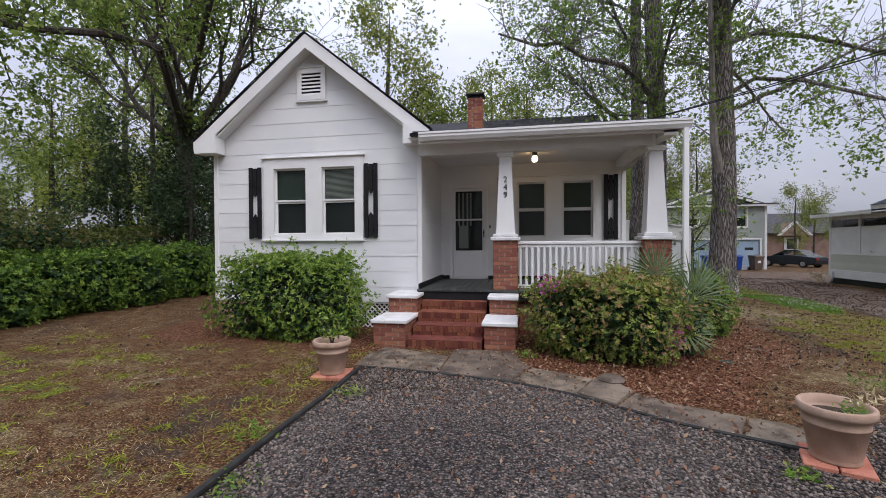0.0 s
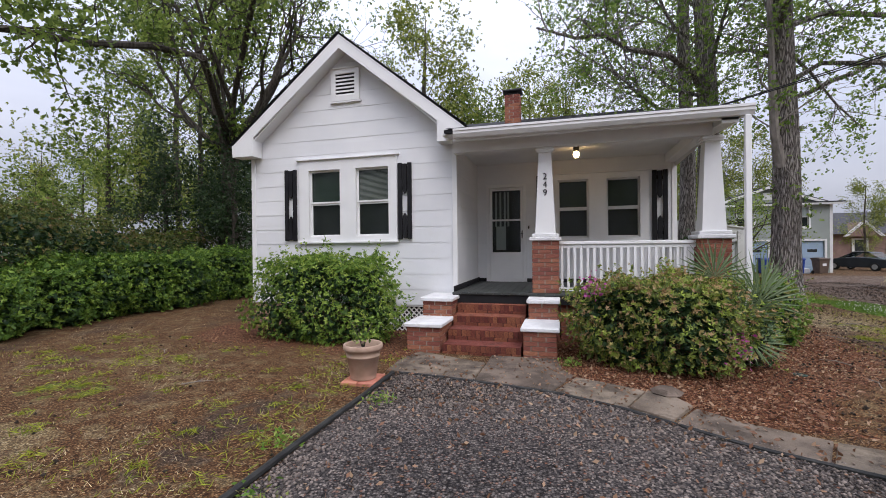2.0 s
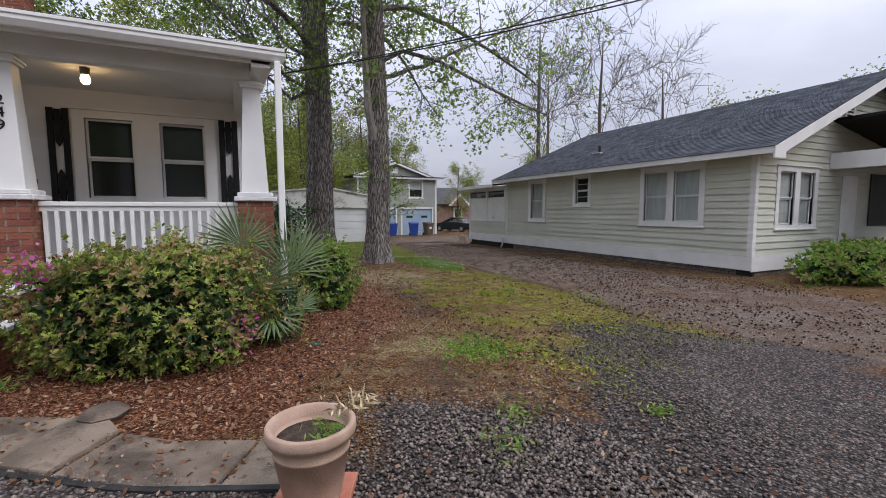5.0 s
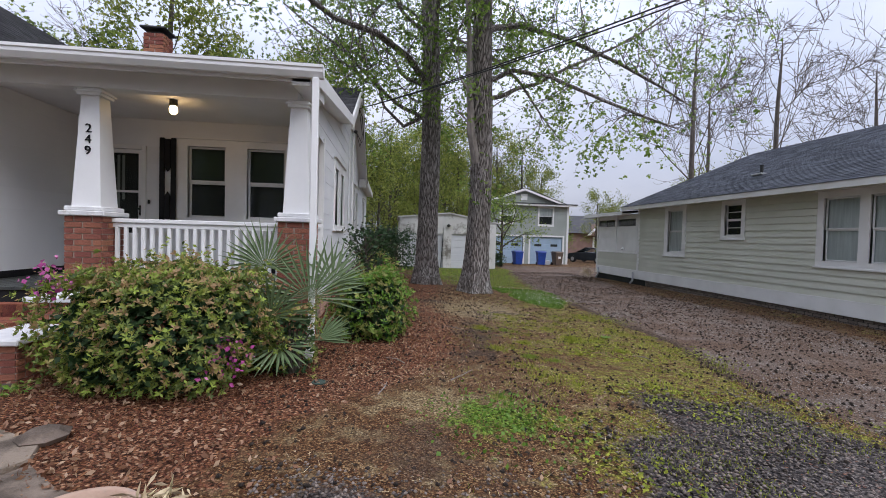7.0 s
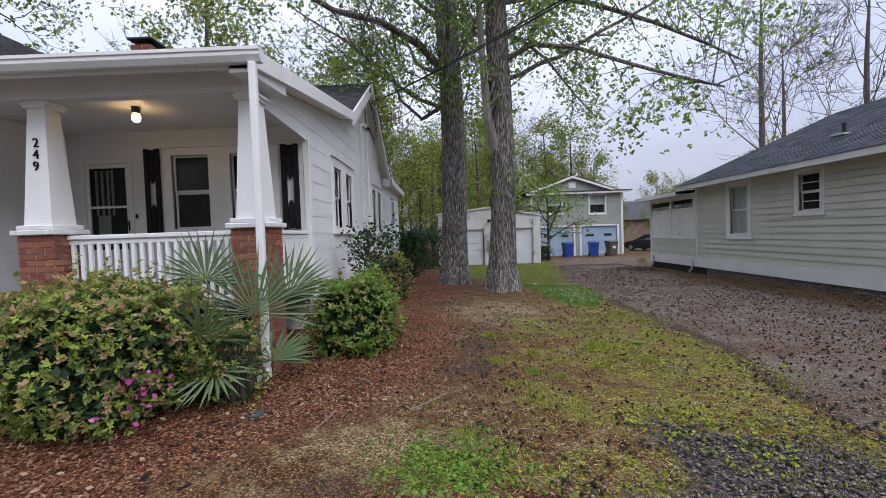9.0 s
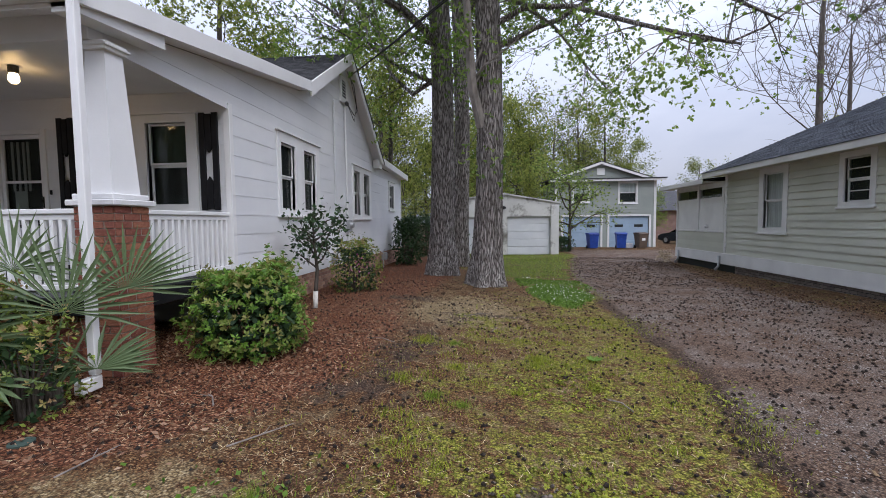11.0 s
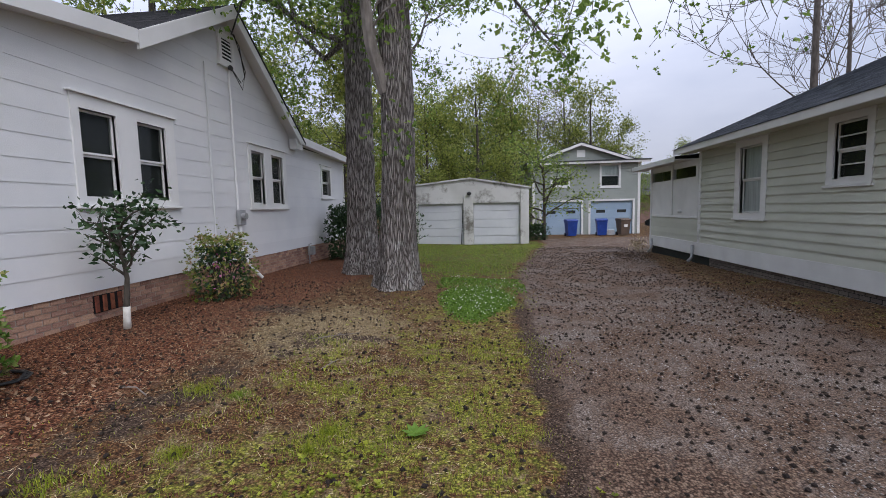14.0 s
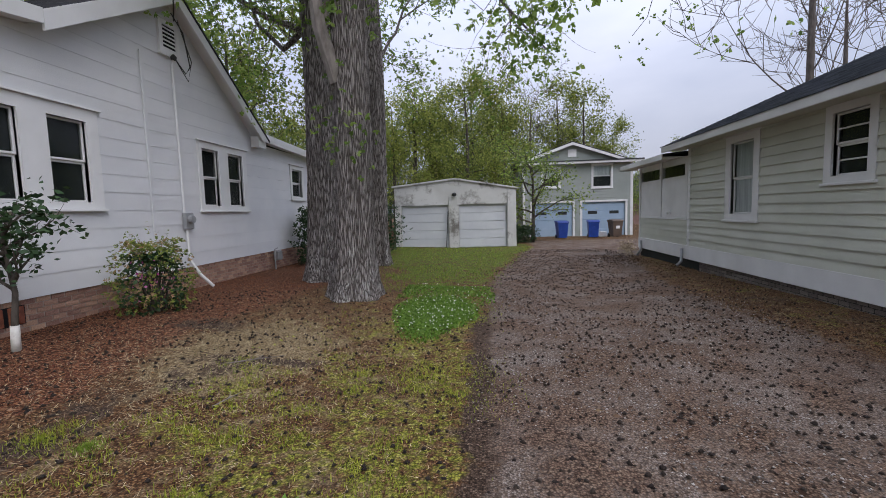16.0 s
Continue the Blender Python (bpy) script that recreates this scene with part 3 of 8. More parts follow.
    dark = np.clip(0.62 * np.exp(-(((x - 4.75 - 0.5 * wave - 0.12 * (y - 9)) / 0.6) ** 2)) * ramp(y - 6.6 + wave, 2.0) * ramp(11.2 - y + wave, 2.4) + 0.8 * np.exp(-(((x - 5.9) / 0.8) ** 2 + ((y - 11.3) / 0.22) ** 2)) + 0.7 * np.exp(-(((x - 4.3) / 0.9) ** 2 + ((y - 12.6) / 0.5) ** 2)) + 0.9 * np.exp(-((x - left) / 0.28) ** 2) * ramp(y - 6, 2) * ramp(14 - y, 2) + 0.6 * np.exp(-(((x + 3.2) / 0.8) ** 2 + ((y - 3.4) / 1.6) ** 2)), 0, 1)
    return gravel, mulch, lush, drive, moss, np.clip(straw_z, 0, 1), dark


def axis(lo, fine_lo, fine_hi, hi, step, n):
    far = lambda a, b: a + (b - a) * (np.linspace(0, 1, n) ** 2.2)
    return np.concatenate([far(fine_lo, lo)[:0:-1], np.arange(fine_lo, fine_hi, step), far(fine_hi, hi)[1:]])


gx, gy = axis(-420, -13, 15, 420, 0.14, 18), axis(-200, -3, 30, 520, 0.14, 18)
GX, GY = np.meshgrid(gx, gy)
rng = np.random.default_rng(3)
small = np.zeros(GX.shape)
for k in range(5):
    a, b, p = rng.uniform(0.6, 2.6, 3)
    small += 0.008 * np.sin(GX * a + p) * np.sin(GY * b + p * 2)
z_all = ground_z(GX, GY) + small
root = ((GX - 5.3) / 2.2) ** 2 + ((GY - 15.4) / 2.4) ** 2
z_all += 0.13 * np.exp(-root)
nx, ny = len(gx), len(gy)
ii = (np.arange(ny - 1)[:, None] * nx + np.arange(nx - 1)[None, :]).ravel()
M_GROUND = bpy.data.materials.new("yard_ground")
M_GROUND.use_nodes = True
ground_me = big_mesh("ground", np.stack([GX.ravel(), GY.ravel(), z_all.ravel()], 1), np.stack([ii, ii + 1, ii + nx + 1, ii + nx], 1), M_GROUND, True)
za = zones(GX.ravel(), GY.ravel())
for nm, w in zip(("gravel", "mulch", "lush", "drive", "moss", "straw", "dark"), za):
    ground_me.attributes.new(nm, "FLOAT", "POINT").data.foreach_set("value", w.astype(np.float32))
ground = tagged(new("ground", ground_me), "bare brown yard with gravel, pine mulch, moss and thin grass", "ground", kind="structure")

gn, gl_ = M_GROUND.node_tree.nodes, M_GROUND.node_tree.links
gb = gn["Principled BSDF"]
gb.inputs["Roughness"].default_value, gb.inputs["Specular IOR Level"].default_value = 0.95, 0.15
gtc = gn.new("ShaderNodeTexCoord")


def gnoise(scale, detail=5, rough=0.6):
    t = gn.new("ShaderNodeTexNoise")
    t.inputs["Scale"].default_value, t.inputs["Detail"].default_value, t.inputs["Roughness"].default_value = scale, detail, rough
    gl_.new(gtc.outputs["Object"], t.inputs[0])
    return t.outputs[0]


def gramp(src, *stops):
    r = gn.new("ShaderNodeValToRGB")
    e = r.color_ramp.elements
    e[0].position, e[0].color = stops[0][0], (*stops[0][1], 1)
    e[1].position, e[1].color = stops[-1][0], (*stops[-1][1], 1)
    for p, c in stops[1:-1]:
        q = e.new(p)
        q.color = (*c, 1)
    gl_.new(src, r.inputs[0])
    return r.outputs[0]


broad, middle, grain, speck = gnoise(0.9), gnoise(4.5), gnoise(38, 4), gnoise(140, 3, 0.7)


def covers(attr, under_col, over_col, noisy, ragged):
    at = gn.new("ShaderNodeAttribute")
    at.attribute_name = attr
    m1 = gn.new("ShaderNodeMath")
    m1.operation = "MULTIPLY_ADD"
    m1.inputs[1].default_value, m1.inputs[2].default_value = ragged, -0.5 * ragged
    gl_.new(noisy, m1.inputs[0])
    m2 = gn.new("ShaderNodeMath")
    gl_.new(at.outputs["Fac"], m2.inputs[0])
    gl_.new(m1.outputs[0], m2.inputs[1])
    mr = gn.new("ShaderNodeMapRange")
    mr.inputs[1].default_value, mr.inputs[2].default_value = 0.42, 0.62
    gl_.new(m2.outputs[0], mr.inputs[0])
    mx = gn.new("ShaderNodeMixRGB")
    gl_.new(mr.outputs[0], mx.inputs[0])
    gl_.new(under_col, mx.inputs[1])
    gl_.new(over_col, mx.inputs[2])
    return mx.outputs[0]


def grained(src, dark):
    mx = gn.new("ShaderNodeMixRGB")
    mx.blend_type = "MULTIPLY"
    mx.inputs[0].default_value = 0.5
    gl_.new(src, mx.inputs[1])
    gl_.new(gramp(speck, (0.3, dark), (0.62, (1, 1, 1))), mx.inputs[2])
    return mx.outputs[0]




def pebbles(scale, *stops):
    """Stones or chips told apart one by one: a tint for each, dark gaps between."""
    vo = gn.new("ShaderNodeTexVoronoi")
    vo.inputs["Scale"].default_value = scale
    gl_.new(gtc.outputs["Object"], vo.inputs["Vector"])
    sep = gn.new("ShaderNodeSeparateColor")
    gl_.new(vo.outputs["Color"], sep.inputs[0])
    tint = gramp(sep.outputs[0], *stops)
    mx = gn.new("ShaderNodeMixRGB")
    mx.blend_type = "MULTIPLY"
    mx.inputs[0].default_value = 1.0
    gl_.new(tint, mx.inputs[1])
    gl_.new(gramp(vo.outputs["Distance"], (0.25, (1, 1, 1)), (0.75, (0.25, 0.24, 0.24))), mx.inputs[2])
    return mx.outputs[0]


def blend(a, b, src, lo, hi):
    mr = gn.new("ShaderNodeMapRange")
    mr.inputs[1].default_value, mr.inputs[2].default_value = lo, hi
    gl_.new(src, mr.inputs[0])
    mx = gn.new("ShaderNodeMixRGB")
    gl_.new(mr.outputs[0], mx.inputs[0])
    gl_.new(a, mx.inputs[1])
    gl_.new(b, mx.inputs[2])
    return mx.outputs[0]


second = gnoise(1.7, 6, 0.65)
dirt = pebbles(70, (0.0, (0.052, 0.023, 0.012)), (0.4, (0.135, 0.062, 0.028)), (0.75, (0.225, 0.118, 0.05)), (1.0, (0.40, 0.26, 0.13)))
straw = pebbles(60, (0.0, (0.14, 0.09, 0.045)), (0.4, (0.28, 0.195, 0.095)), (0.8, (0.41, 0.31, 0.165)), (1.0, (0.52, 0.43, 0.27)))
soil = blend(dirt, straw, middle, 0.50, 0.70)
tuft = pebbles(55, (0.0, (0.085, 0.09, 0.018)), (0.35, (0.205, 0.215, 0.033)), (0.7, (0.345, 0.335, 0.05)), (1.0, (0.50, 0.46, 0.12)))
moss_c = blend(soil, tuft, gnoise(14, 4, 0.65), 0.42, 0.58)
mulch_c = pebbles(48, (0.0, (0.045, 0.018, 0.011)), (0.35, (0.145, 0.056, 0.029)), (0.75, (0.275, 0.115, 0.058)), (1.0, (0.50, 0.30, 0.18)))
lush_c = pebbles(50, (0.0, (0.06, 0.095, 0.014)), (0.5, (0.15, 0.215, 0.03)), (1.0, (0.28, 0.34, 0.06)))
gravel_c = pebbles(52, (0.0, (0.035, 0.032, 0.034)), (0.35, (0.075, 0.067, 0.065)), (0.7, (0.145, 0.125, 0.115)), (0.9, (0.26, 0.23, 0.21)), (1.0, (0.24, 0.11, 0.07)))
grit = pebbles(80, (0.0, (0.13, 0.10, 0.08)), (0.5, (0.285, 0.232, 0.194)), (0.85, (0.41, 0.35, 0.305)), (1.0, (0.55, 0.51, 0.47)))
earth = pebbles(60, (0.0, (0.085, 0.050, 0.034)), (0.5, (0.19, 0.122, 0.085)), (1.0, (0.28, 0.20, 0.142)))
drive_c = blend(earth, grit, second, 0.42, 0.70)
dark_c = pebbles(75, (0.0, (0.04, 0.025, 0.017)), (0.5, (0.10, 0.064, 0.043)), (0.85, (0.16, 0.108, 0.078)), (1.0, (0.28, 0.21, 0.15)))
soil = covers("straw", soil, straw, middle, 1.2)
soil = blend(soil, dark_c, broad, 0.56, 0.74)
c = covers("moss", soil, moss_c, gnoise(2.4, 7, 0.7), 2.4)
c = covers("lush", c, lush_c, middle, 1.5)
c = covers("mulch", c, mulch_c, middle, 1.3)
c = covers("dark", c, dark_c, middle, 1.3)
c = covers("drive", c, drive_c, middle, 1.0)
c = covers("gravel", c, gravel_c, middle, 0.5)
gl_.new(grained(c, (0.40, 0.38, 0.36)), gb.inputs["Base Color"])
gbp = gn.new("ShaderNodeBump")
gbp.inputs["Strength"].default_value, gbp.inputs["Distance"].default_value = 0.7, 0.02
gl_.new(grain, gbp.inputs["Height"])
gbp2 = gn.new("ShaderNodeBump")
gbp2.inputs["Strength"].default_value, gbp2.inputs["Distance"].default_value = 0.6, 0.01
gl_.new(speck, gbp2.inputs["Height"])
gl_.new(gbp.outputs[0], gbp2.inputs["Normal"])
gl_.new(gbp2.outputs[0], gb.inputs["Normal"])


# ---------- walls: frames, siding, windows ----------
class Face:
    """A wall's outer face: u runs along it, n points out of it; o is the place of u = 0, n = 0."""

    def __init__(self, o, u, n):
        self.o, self.u, self.n = Vector(o), Vector(u), Vector(n)

    def at(self, u, v, n=0.0):
        p = self.o + self.u * u + self.n * n
        return (p.x, p.y, p.z + v)

    def box(self, geo, u0, u1, v0, v1, n0, n1, bev=0.0):
        a, b = self.at(u0, v0, n0), self.at(u1, v1, n1)
        return geo.box(a[0], b[0], a[1], b[1], a[2], b[2], bev)


def wall_core(face, u0, u1, v0, v1, holes, thick=0.12):
    """The wall behind the siding, with its openings cut through."""
    us = sorted({u0, u1, *[h[0] for h in holes], *[h[1] for h in holes]})
    vs = sorted({v0, v1, *[max(h[2], v0) for h in holes], *[h[3] for h in holes]})
    solid = {(i, j) for i in range(len(us) - 1) for j in range(len(vs) - 1)
             if not any(h[0] < (us[i] + us[i + 1]) / 2 < h[1] and h[2] < (vs[j] + vs[j + 1]) / 2 < h[3] for h in holes)}
    verts, faces, index = [], [], {}

    def at(i, j, n):
        if (i, j, n) not in index:
            index[i, j, n] = len(verts)
            verts.append(face.at(us[i], vs[j], -0.002 if n == 0 else -thick))
        return index[i, j, n]
    for i, j in sorted(solid):
        ring = [(i, j), (i + 1, j), (i + 1, j + 1), (i, j + 1)]
        faces += [tuple(at(*p, 0) for p in ring), tuple(at(*p, 1) for p in reversed(ring))]
        for (di, dj), (p, q) in zip(((0, -1), (1, 0), (0, 1), (-1, 0)), zip(ring, ring[1:] + ring[:1])):
            if (i + di, j + dj) not in solid:
                faces.append((at(*p, 0), at(*p, 1), at(*q, 1), at(*q, 0)))
    return Geo().add(verts, faces)


def siding(face, left, right, v0, v1, course, holes, proud=0.0065, breaks=()):
    """Lapped boards, one Geo a course, cut round the openings; left and right give the ends at each height."""
    out = []
    v = v0
    while v < v1 - 0.01:
        top = min(v + course, v1)
        cuts = sorted({v, top, *[x for h in holes for x in h[2:4] if v < x < top], *[x for x in breaks if v < x < top]})
        for a, b in zip(cuts, cuts[1:]):
            spans = [((left(a), right(a)), (left(b), right(b)))]
            for h in sorted(holes):
                if h[2] < (a + b) / 2 < h[3]:
                    (l0, r0), (l1, r1) = spans.pop()
                    spans += [((l0, h[0]), (l1, h[0])), ((h[1], r0), (h[1], r1))]
            for (l0, r0), (l1, r1) in spans:
                if r0 - l0 < 0.01 and r1 - l1 < 0.01:
                    continue
                l1, r1 = (l1, r1) if r1 > l1 else ((l1 + r1) / 2, (l1 + r1) / 2 + 0.001)
                na, nb = (proud * (1 - (x - v) / course) + 0.003 for x in (a, b))
                g = Geo()
                out.append(g)
                g.add([face.at(l0, a, na), face.at(r0, a, na), face.at(r1, b, nb), face.at(l1, b, nb), face.at(l0, a, 0), face.at(r0, a, 0), face.at(r1, b, 0), face.at(l1, b, 0)],
                      [(0, 1, 2, 3), (4, 5, 1, 0), (5, 6, 2, 1), (6, 7, 3, 2), (7, 4, 0, 3), (7, 6, 5, 4)])
        v = top
    return out


def pane_of(face, u0, u1, v0, v1, n, parent):
    """A sheet of glass: one face, looking out."""
    me = bpy.data.meshes.new("pane")
    q = [Vector(face.at(u0, v0, n)), Vector(face.at(u1, v0, n)), Vector(face.at(u1, v1, n)), Vector(face.at(u0, v1, n))]
    if (q[1] - q[0]).cross(q[2] - q[0]).dot(face.n) < 0:
        q.reverse()
    me.from_pydata([tuple(p) for p in q], [], [(0, 1, 2, 3)])
    me.materials.append(M_GLASS)
    ob = part("pane", me, M_GLASS, parent)
    ob.visible_shadow = False
    return ob


def window(house, face, casing, sashes, m_trim, upper, lower, sill=0.05, head=0.05, blind=False, grid=0, frac=0.5):
    """A window in its casing: sashes, panes, a cloth or dark room-shade sheet behind them, sill and head drip."""
    u0, u1, v0, v1 = casing
    edges = sorted(sashes)
    g = wall_core(Face(face.o + face.n * 0.037, face.u, face.n), u0, u1, v0, v1, edges, 0.135)
    ob = part("window", g, m_trim, house)
    if sill:
        part("window_sill", face.box(Geo(), u0 - 0.03, u1 + 0.03, v0 - 0.045, v0 - 0.002, 0.002, 0.075, 0.006), m_trim, ob)
    if head:
        part("head_drip", face.box(Geo(), u0 - 0.05, u1 + 0.05, v1 + 0.002, v1 + 0.03, 0.002, 0.075, 0.005), m_trim, ob)
    for a, b, c_, d in edges:
        mid = c_ + (d - c_) * frac
        for lo_, hi_, dep, stuff_ in ((c_, mid, -0.055, lower), (mid, d, -0.03, upper)):
            sg = Geo()
            t = 0.035
            face.box(sg, a, a + t, lo_, hi_, dep - 0.03, dep, 0.004)
            face.box(sg, b - t, b, lo_, hi_, dep - 0.03, dep, 0.004)
            face.box(sg, a + t, b - t, lo_, lo_ + t, dep - 0.03, dep, 0.004)
            face.box(sg, a + t, b - t, hi_ - t, hi_, dep - 0.03, dep, 0.004)
            for k in range(grid):
                vv = lo_ + (hi_ - lo_) * (k + 1) / (grid + 1)
                face.box(sg, a + t, b - t, vv - 0.012, vv + 0.012, dep - 0.025, dep - 0.004, 0.003)
            part("sash", sg, m_trim, ob)
            pane_of(face, a + t, b - t, lo_ + t, hi_ - t, dep - 0.016, ob)
            if blind and stuff_ is upper:
                bg_ = Geo()
                k = lo_ + t
                while k < hi_ - t:
                    p0, p1 = face.at(a + t, k, -0.16), face.at(b - t, k + 0.020, -0.145)
                    bg_.box(p0[0], p1[0], p0[1], p1[1], p0[2], p0[2] + 0.014)
                    k += 0.025
                part("venetian_blind", bg_, M_DARKFILL, ob, "dark slatted venetian blind")
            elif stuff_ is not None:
                # curtain or roller shade; in the near-black fill it paints an unlit room
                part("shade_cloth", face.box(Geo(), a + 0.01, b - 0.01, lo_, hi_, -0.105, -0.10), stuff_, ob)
    return ob


def shutter(house, face, u0, u1, v0, v1):
    """A black board-and-batten shutter: three boards, the middle one cut short round a gap with pointed ends."""
    w = (u1 - u0) / 3
    ob = part("shutter", face.box(Geo(), u0 + 0.01, u1 - 0.01, v0 + 0.12, v0 + 0.19, 0.022, 0.045, 0.003), M_BLACK, house)
    part("batten", face.box(Geo(), u0 + 0.01, u1 - 0.01, v1 - 0.19, v1 - 0.12, 0.022, 0.045, 0.003), M_BLACK, ob)
    for k in (0, 2):
        part("board", face.box(Geo(), u0 + w * k + 0.006, u0 + w * (k + 1) - 0.006, v0, v1, 0.03, 0.062, 0.004), M_BLACK, ob)
    h = v1 - v0
    for lo_, hi_, tip in ((v0 + 0.02, v0 + h * 0.30, 1), (v0 + h * 0.64, v1 - 0.02, -1)):
        a, b = u0 + w + 0.006, u0 + 2 * w - 0.006
        mid = (a + b) / 2
        pts = [(a, lo_), (b, lo_), (b, hi_), (mid, hi_ + 0.07), (a, hi_)] if tip > 0 else [(a, hi_), (b, hi_), (b, lo_), (mid, lo_ - 0.07), (a, lo_)]
        g = Geo()
        fr, bk = [face.at(p[0], p[1], 0.062) for p in pts], [face.at(p[0], p[1], 0.03) for p in pts]
        g.add(fr + bk, [(0, 1, 2, 3, 4), (9, 8, 7, 6, 5)] + [(i, (i + 1) % 5, 5 + (i + 1) % 5, 5 + i) for i in range(5)])
        part("middle_board", g, M_BLACK, ob)
    return ob


def louvre_vent(house, face, u0, u1, v0, v1, m_trim, rim=0.1):
    g = Geo()
    face.box(g, u0, u0 + rim, v0, v1, 0.0, 0.064, 0.004)
    face.box(g, u1 - rim, u1, v0, v1, 0.0, 0.064, 0.004)
    face.box(g, u0 + rim, u1 - rim, v0, v0 + rim, 0.0, 0.064, 0.004)
    face.box(g, u0 + rim, u1 - rim, v1 - rim, v1, 0.0, 0.064, 0.004)
    face.box(g, u0 - 0.03, u1 + 0.03, v1, v1 + 0.025, 0.0, 0.085, 0.004)
    face.box(g, u0 - 0.03, u1 + 0.03, v0 - 0.03, v0, 0.0, 0.06, 0.004)
    ob = part("gable_vent", g, m_trim, house)
    # black sheet in place of the shade behind the slats
    part("dark_backing", face.box(Geo(), u0 + rim, u1 - rim, v0 + rim, v1 - rim, 0.030, 0.034), M_BLACK, ob)
    k, n = v0 + rim, 6
    step = (v1 - v0 - 2 * rim) / n
    for i in range(n):
        a, b = u0 + rim, u1 - rim
        lo_, hi_ = v0 + rim + step * i, v0 + rim + step * (i + 0.5)
        g = Geo()
        g.add([face.at(a, lo_, 0.058), face.at(b, lo_, 0.058), face.at(b, hi_, 0.036), face.at(a, hi_, 0.036), face.at(a, lo_ + 0.008, 0.061), face.at(b, lo_ + 0.008, 0.061), face.at(b, hi_ + 0.008, 0.038), face.at(a, hi_ + 0.008, 0.038)],
              [(0, 1, 2, 3), (7, 6, 5, 4), (0, 4, 5, 1), (1, 5, 6, 2), (2, 6, 7, 3), (3, 7, 4, 0)])
        part("slat", g, m_trim, ob)
    return ob


BRICKS = []


def brick_face(parent, face, u0, u1, v0, v1, material, length=0.2, height=0.0635, joint=0.011, proud=0.012, shift=0):
    """Notes the bricks of one face; they are laid last, one object each, on one mesh."""
    rows = max(1, round((v1 - v0) / (height + joint)))
    pitch = (v1 - v0) / rows
    for k in range(rows):
        u = u0 - (length / 2 if (k + shift) % 2 else 0)
        while u < u1 - 0.02:
            a, b = max(u, u0), min(u + length, u1)
            b = u1 if u1 - b < 0.05 else b
            if b - a > 0.03:
                BRICKS.append((parent, face, a, b - joint if b < u1 - 0.001 else b, v0 + k * pitch + joint / 2, v0 + (k + 1) * pitch - joint / 2, proud, material))
            u += length + joint


def brick_block(house, name, x0, x1, y0, y1, z0, z1, m_brick, m_mortar, sides="sewn", label=""):
    ob = part(name, Geo().box(x0, x1, y0, y1, z0, z1), m_mortar, house, label)
    faces = {"s": (Face((x0, y0, 0), (1, 0, 0), (0, -1, 0)), x1 - x0), "e": (Face((x1, y0, 0), (0, 1, 0), (1, 0, 0)), y1 - y0),
             "w": (Face((x0, y1, 0), (0, -1, 0), (-1, 0, 0)), y1 - y0), "n": (Face((x1, y1, 0), (-1, 0, 0), (0, 1, 0)), x1 - x0)}
    for k, s in enumerate("sewn"):
        if s in sides:
            brick_face(ob, faces[s][0], 0, faces[s][1], z0, z1, m_brick, shift=k % 2)
    return ob


def shingles(house, corner, along, up, length, rows_len, material, exposure=0.14, name="roof_shingles"):
    """Courses of shingle tabs over one roof slope, joined: they lie too close to tell apart singly."""
    corner, along, up = Vector(corner), Vector(along).normalized(), Vector(up).normalized()
    nrm = along.cross(up)
    if nrm.z < 0:
        nrm = -nrm
    r = random.Random(int(abs(corner.x * 13 + corner.y * 7)))
    vs, fs = [], []
    rows = int(rows_len / exposure) + 1
    for k in range(rows):
        s0, s1 = k * exposure, min((k + 1) * exposure + 0.02, rows_len)
        u = -r.uniform(0, 0.3)
        while u < length:
            w = 0.3 + r.uniform(-0.05, 0.08)
            a, b = max(0, u), min(length, u + w - 0.006)
            if b - a > 0.02:
                lift = 0.014 + r.uniform(0, 0.004)
                p = [corner + along * a + up * s0 + nrm * lift, corner + along * b + up * s0 + nrm * lift, corner + along * b + up * s1 + nrm * 0.004, corner + along * a + up * s1 + nrm * 0.004,
                     corner + along * a + up * s0, corner + along * b + up * s0]
                i = len(vs)
                vs += [tuple(q) for q in p]
                fs += [(i, i + 1, i + 2, i + 3), (i + 4, i + 5, i + 1, i)]
            u += w
    ob = under(new(name, big_mesh(name, np.array(vs), np.array(fs), material)), house)
    return tagged(ob, kind="stuff")


def slab(pts, thick):
    """A roof plane's body: four corners, drawn down by its thickness."""
    g = Geo()
    return g.add(list(pts) + [(p[0], p[1], p[2] - thick) for p in pts], [(0, 1, 2, 3), (7, 6, 5, 4), (0, 4, 5, 1), (1, 5, 6, 2), (2, 6, 7, 3), (3, 7, 4, 0)])


# ---------- the white house ----------
house = thing("white_cottage", -2.3, 15.0, -0.2, "white lap-sided cottage with black shutters and a brick porch", "house")
YF, YB, XL, XC, XR = 7.966, 10.0, -6.63, -2.15, 2.0
Z0 = 0.30
COURSE = 0.302
RIDGE_X, APEX_Z, PITCH = -4.39, 5.62, 0.80

south = Face((0, YF, 0), (1, 0, 0), (0, -1, 0))
front_holes = [(-5.45, -3.34, 1.60, 3.21)]
core = wall_core(south, XL, XC, 0.30, 3.42, front_holes)
core.prism([(XL, 3.42), (XC, 3.42), (XC, 3.56), (RIDGE_X, 5.40), (XL, 3.56)], 1, YF + 0.002, YF + 0.12)
gable_wall = part("gable_wall", core, M_WHITE, house)
knee = 3.56
gl = lambda v: XL if v < knee else XL + (v - knee) / PITCH
gr = lambda v: XC if v < knee else XC - (v - knee) / PITCH
for g in siding(south, gl, gr, Z0 + 0.03, 5.38, COURSE, front_holes, breaks=(knee,)):
    part("siding_board", g, M_SIDING, gable_wall)
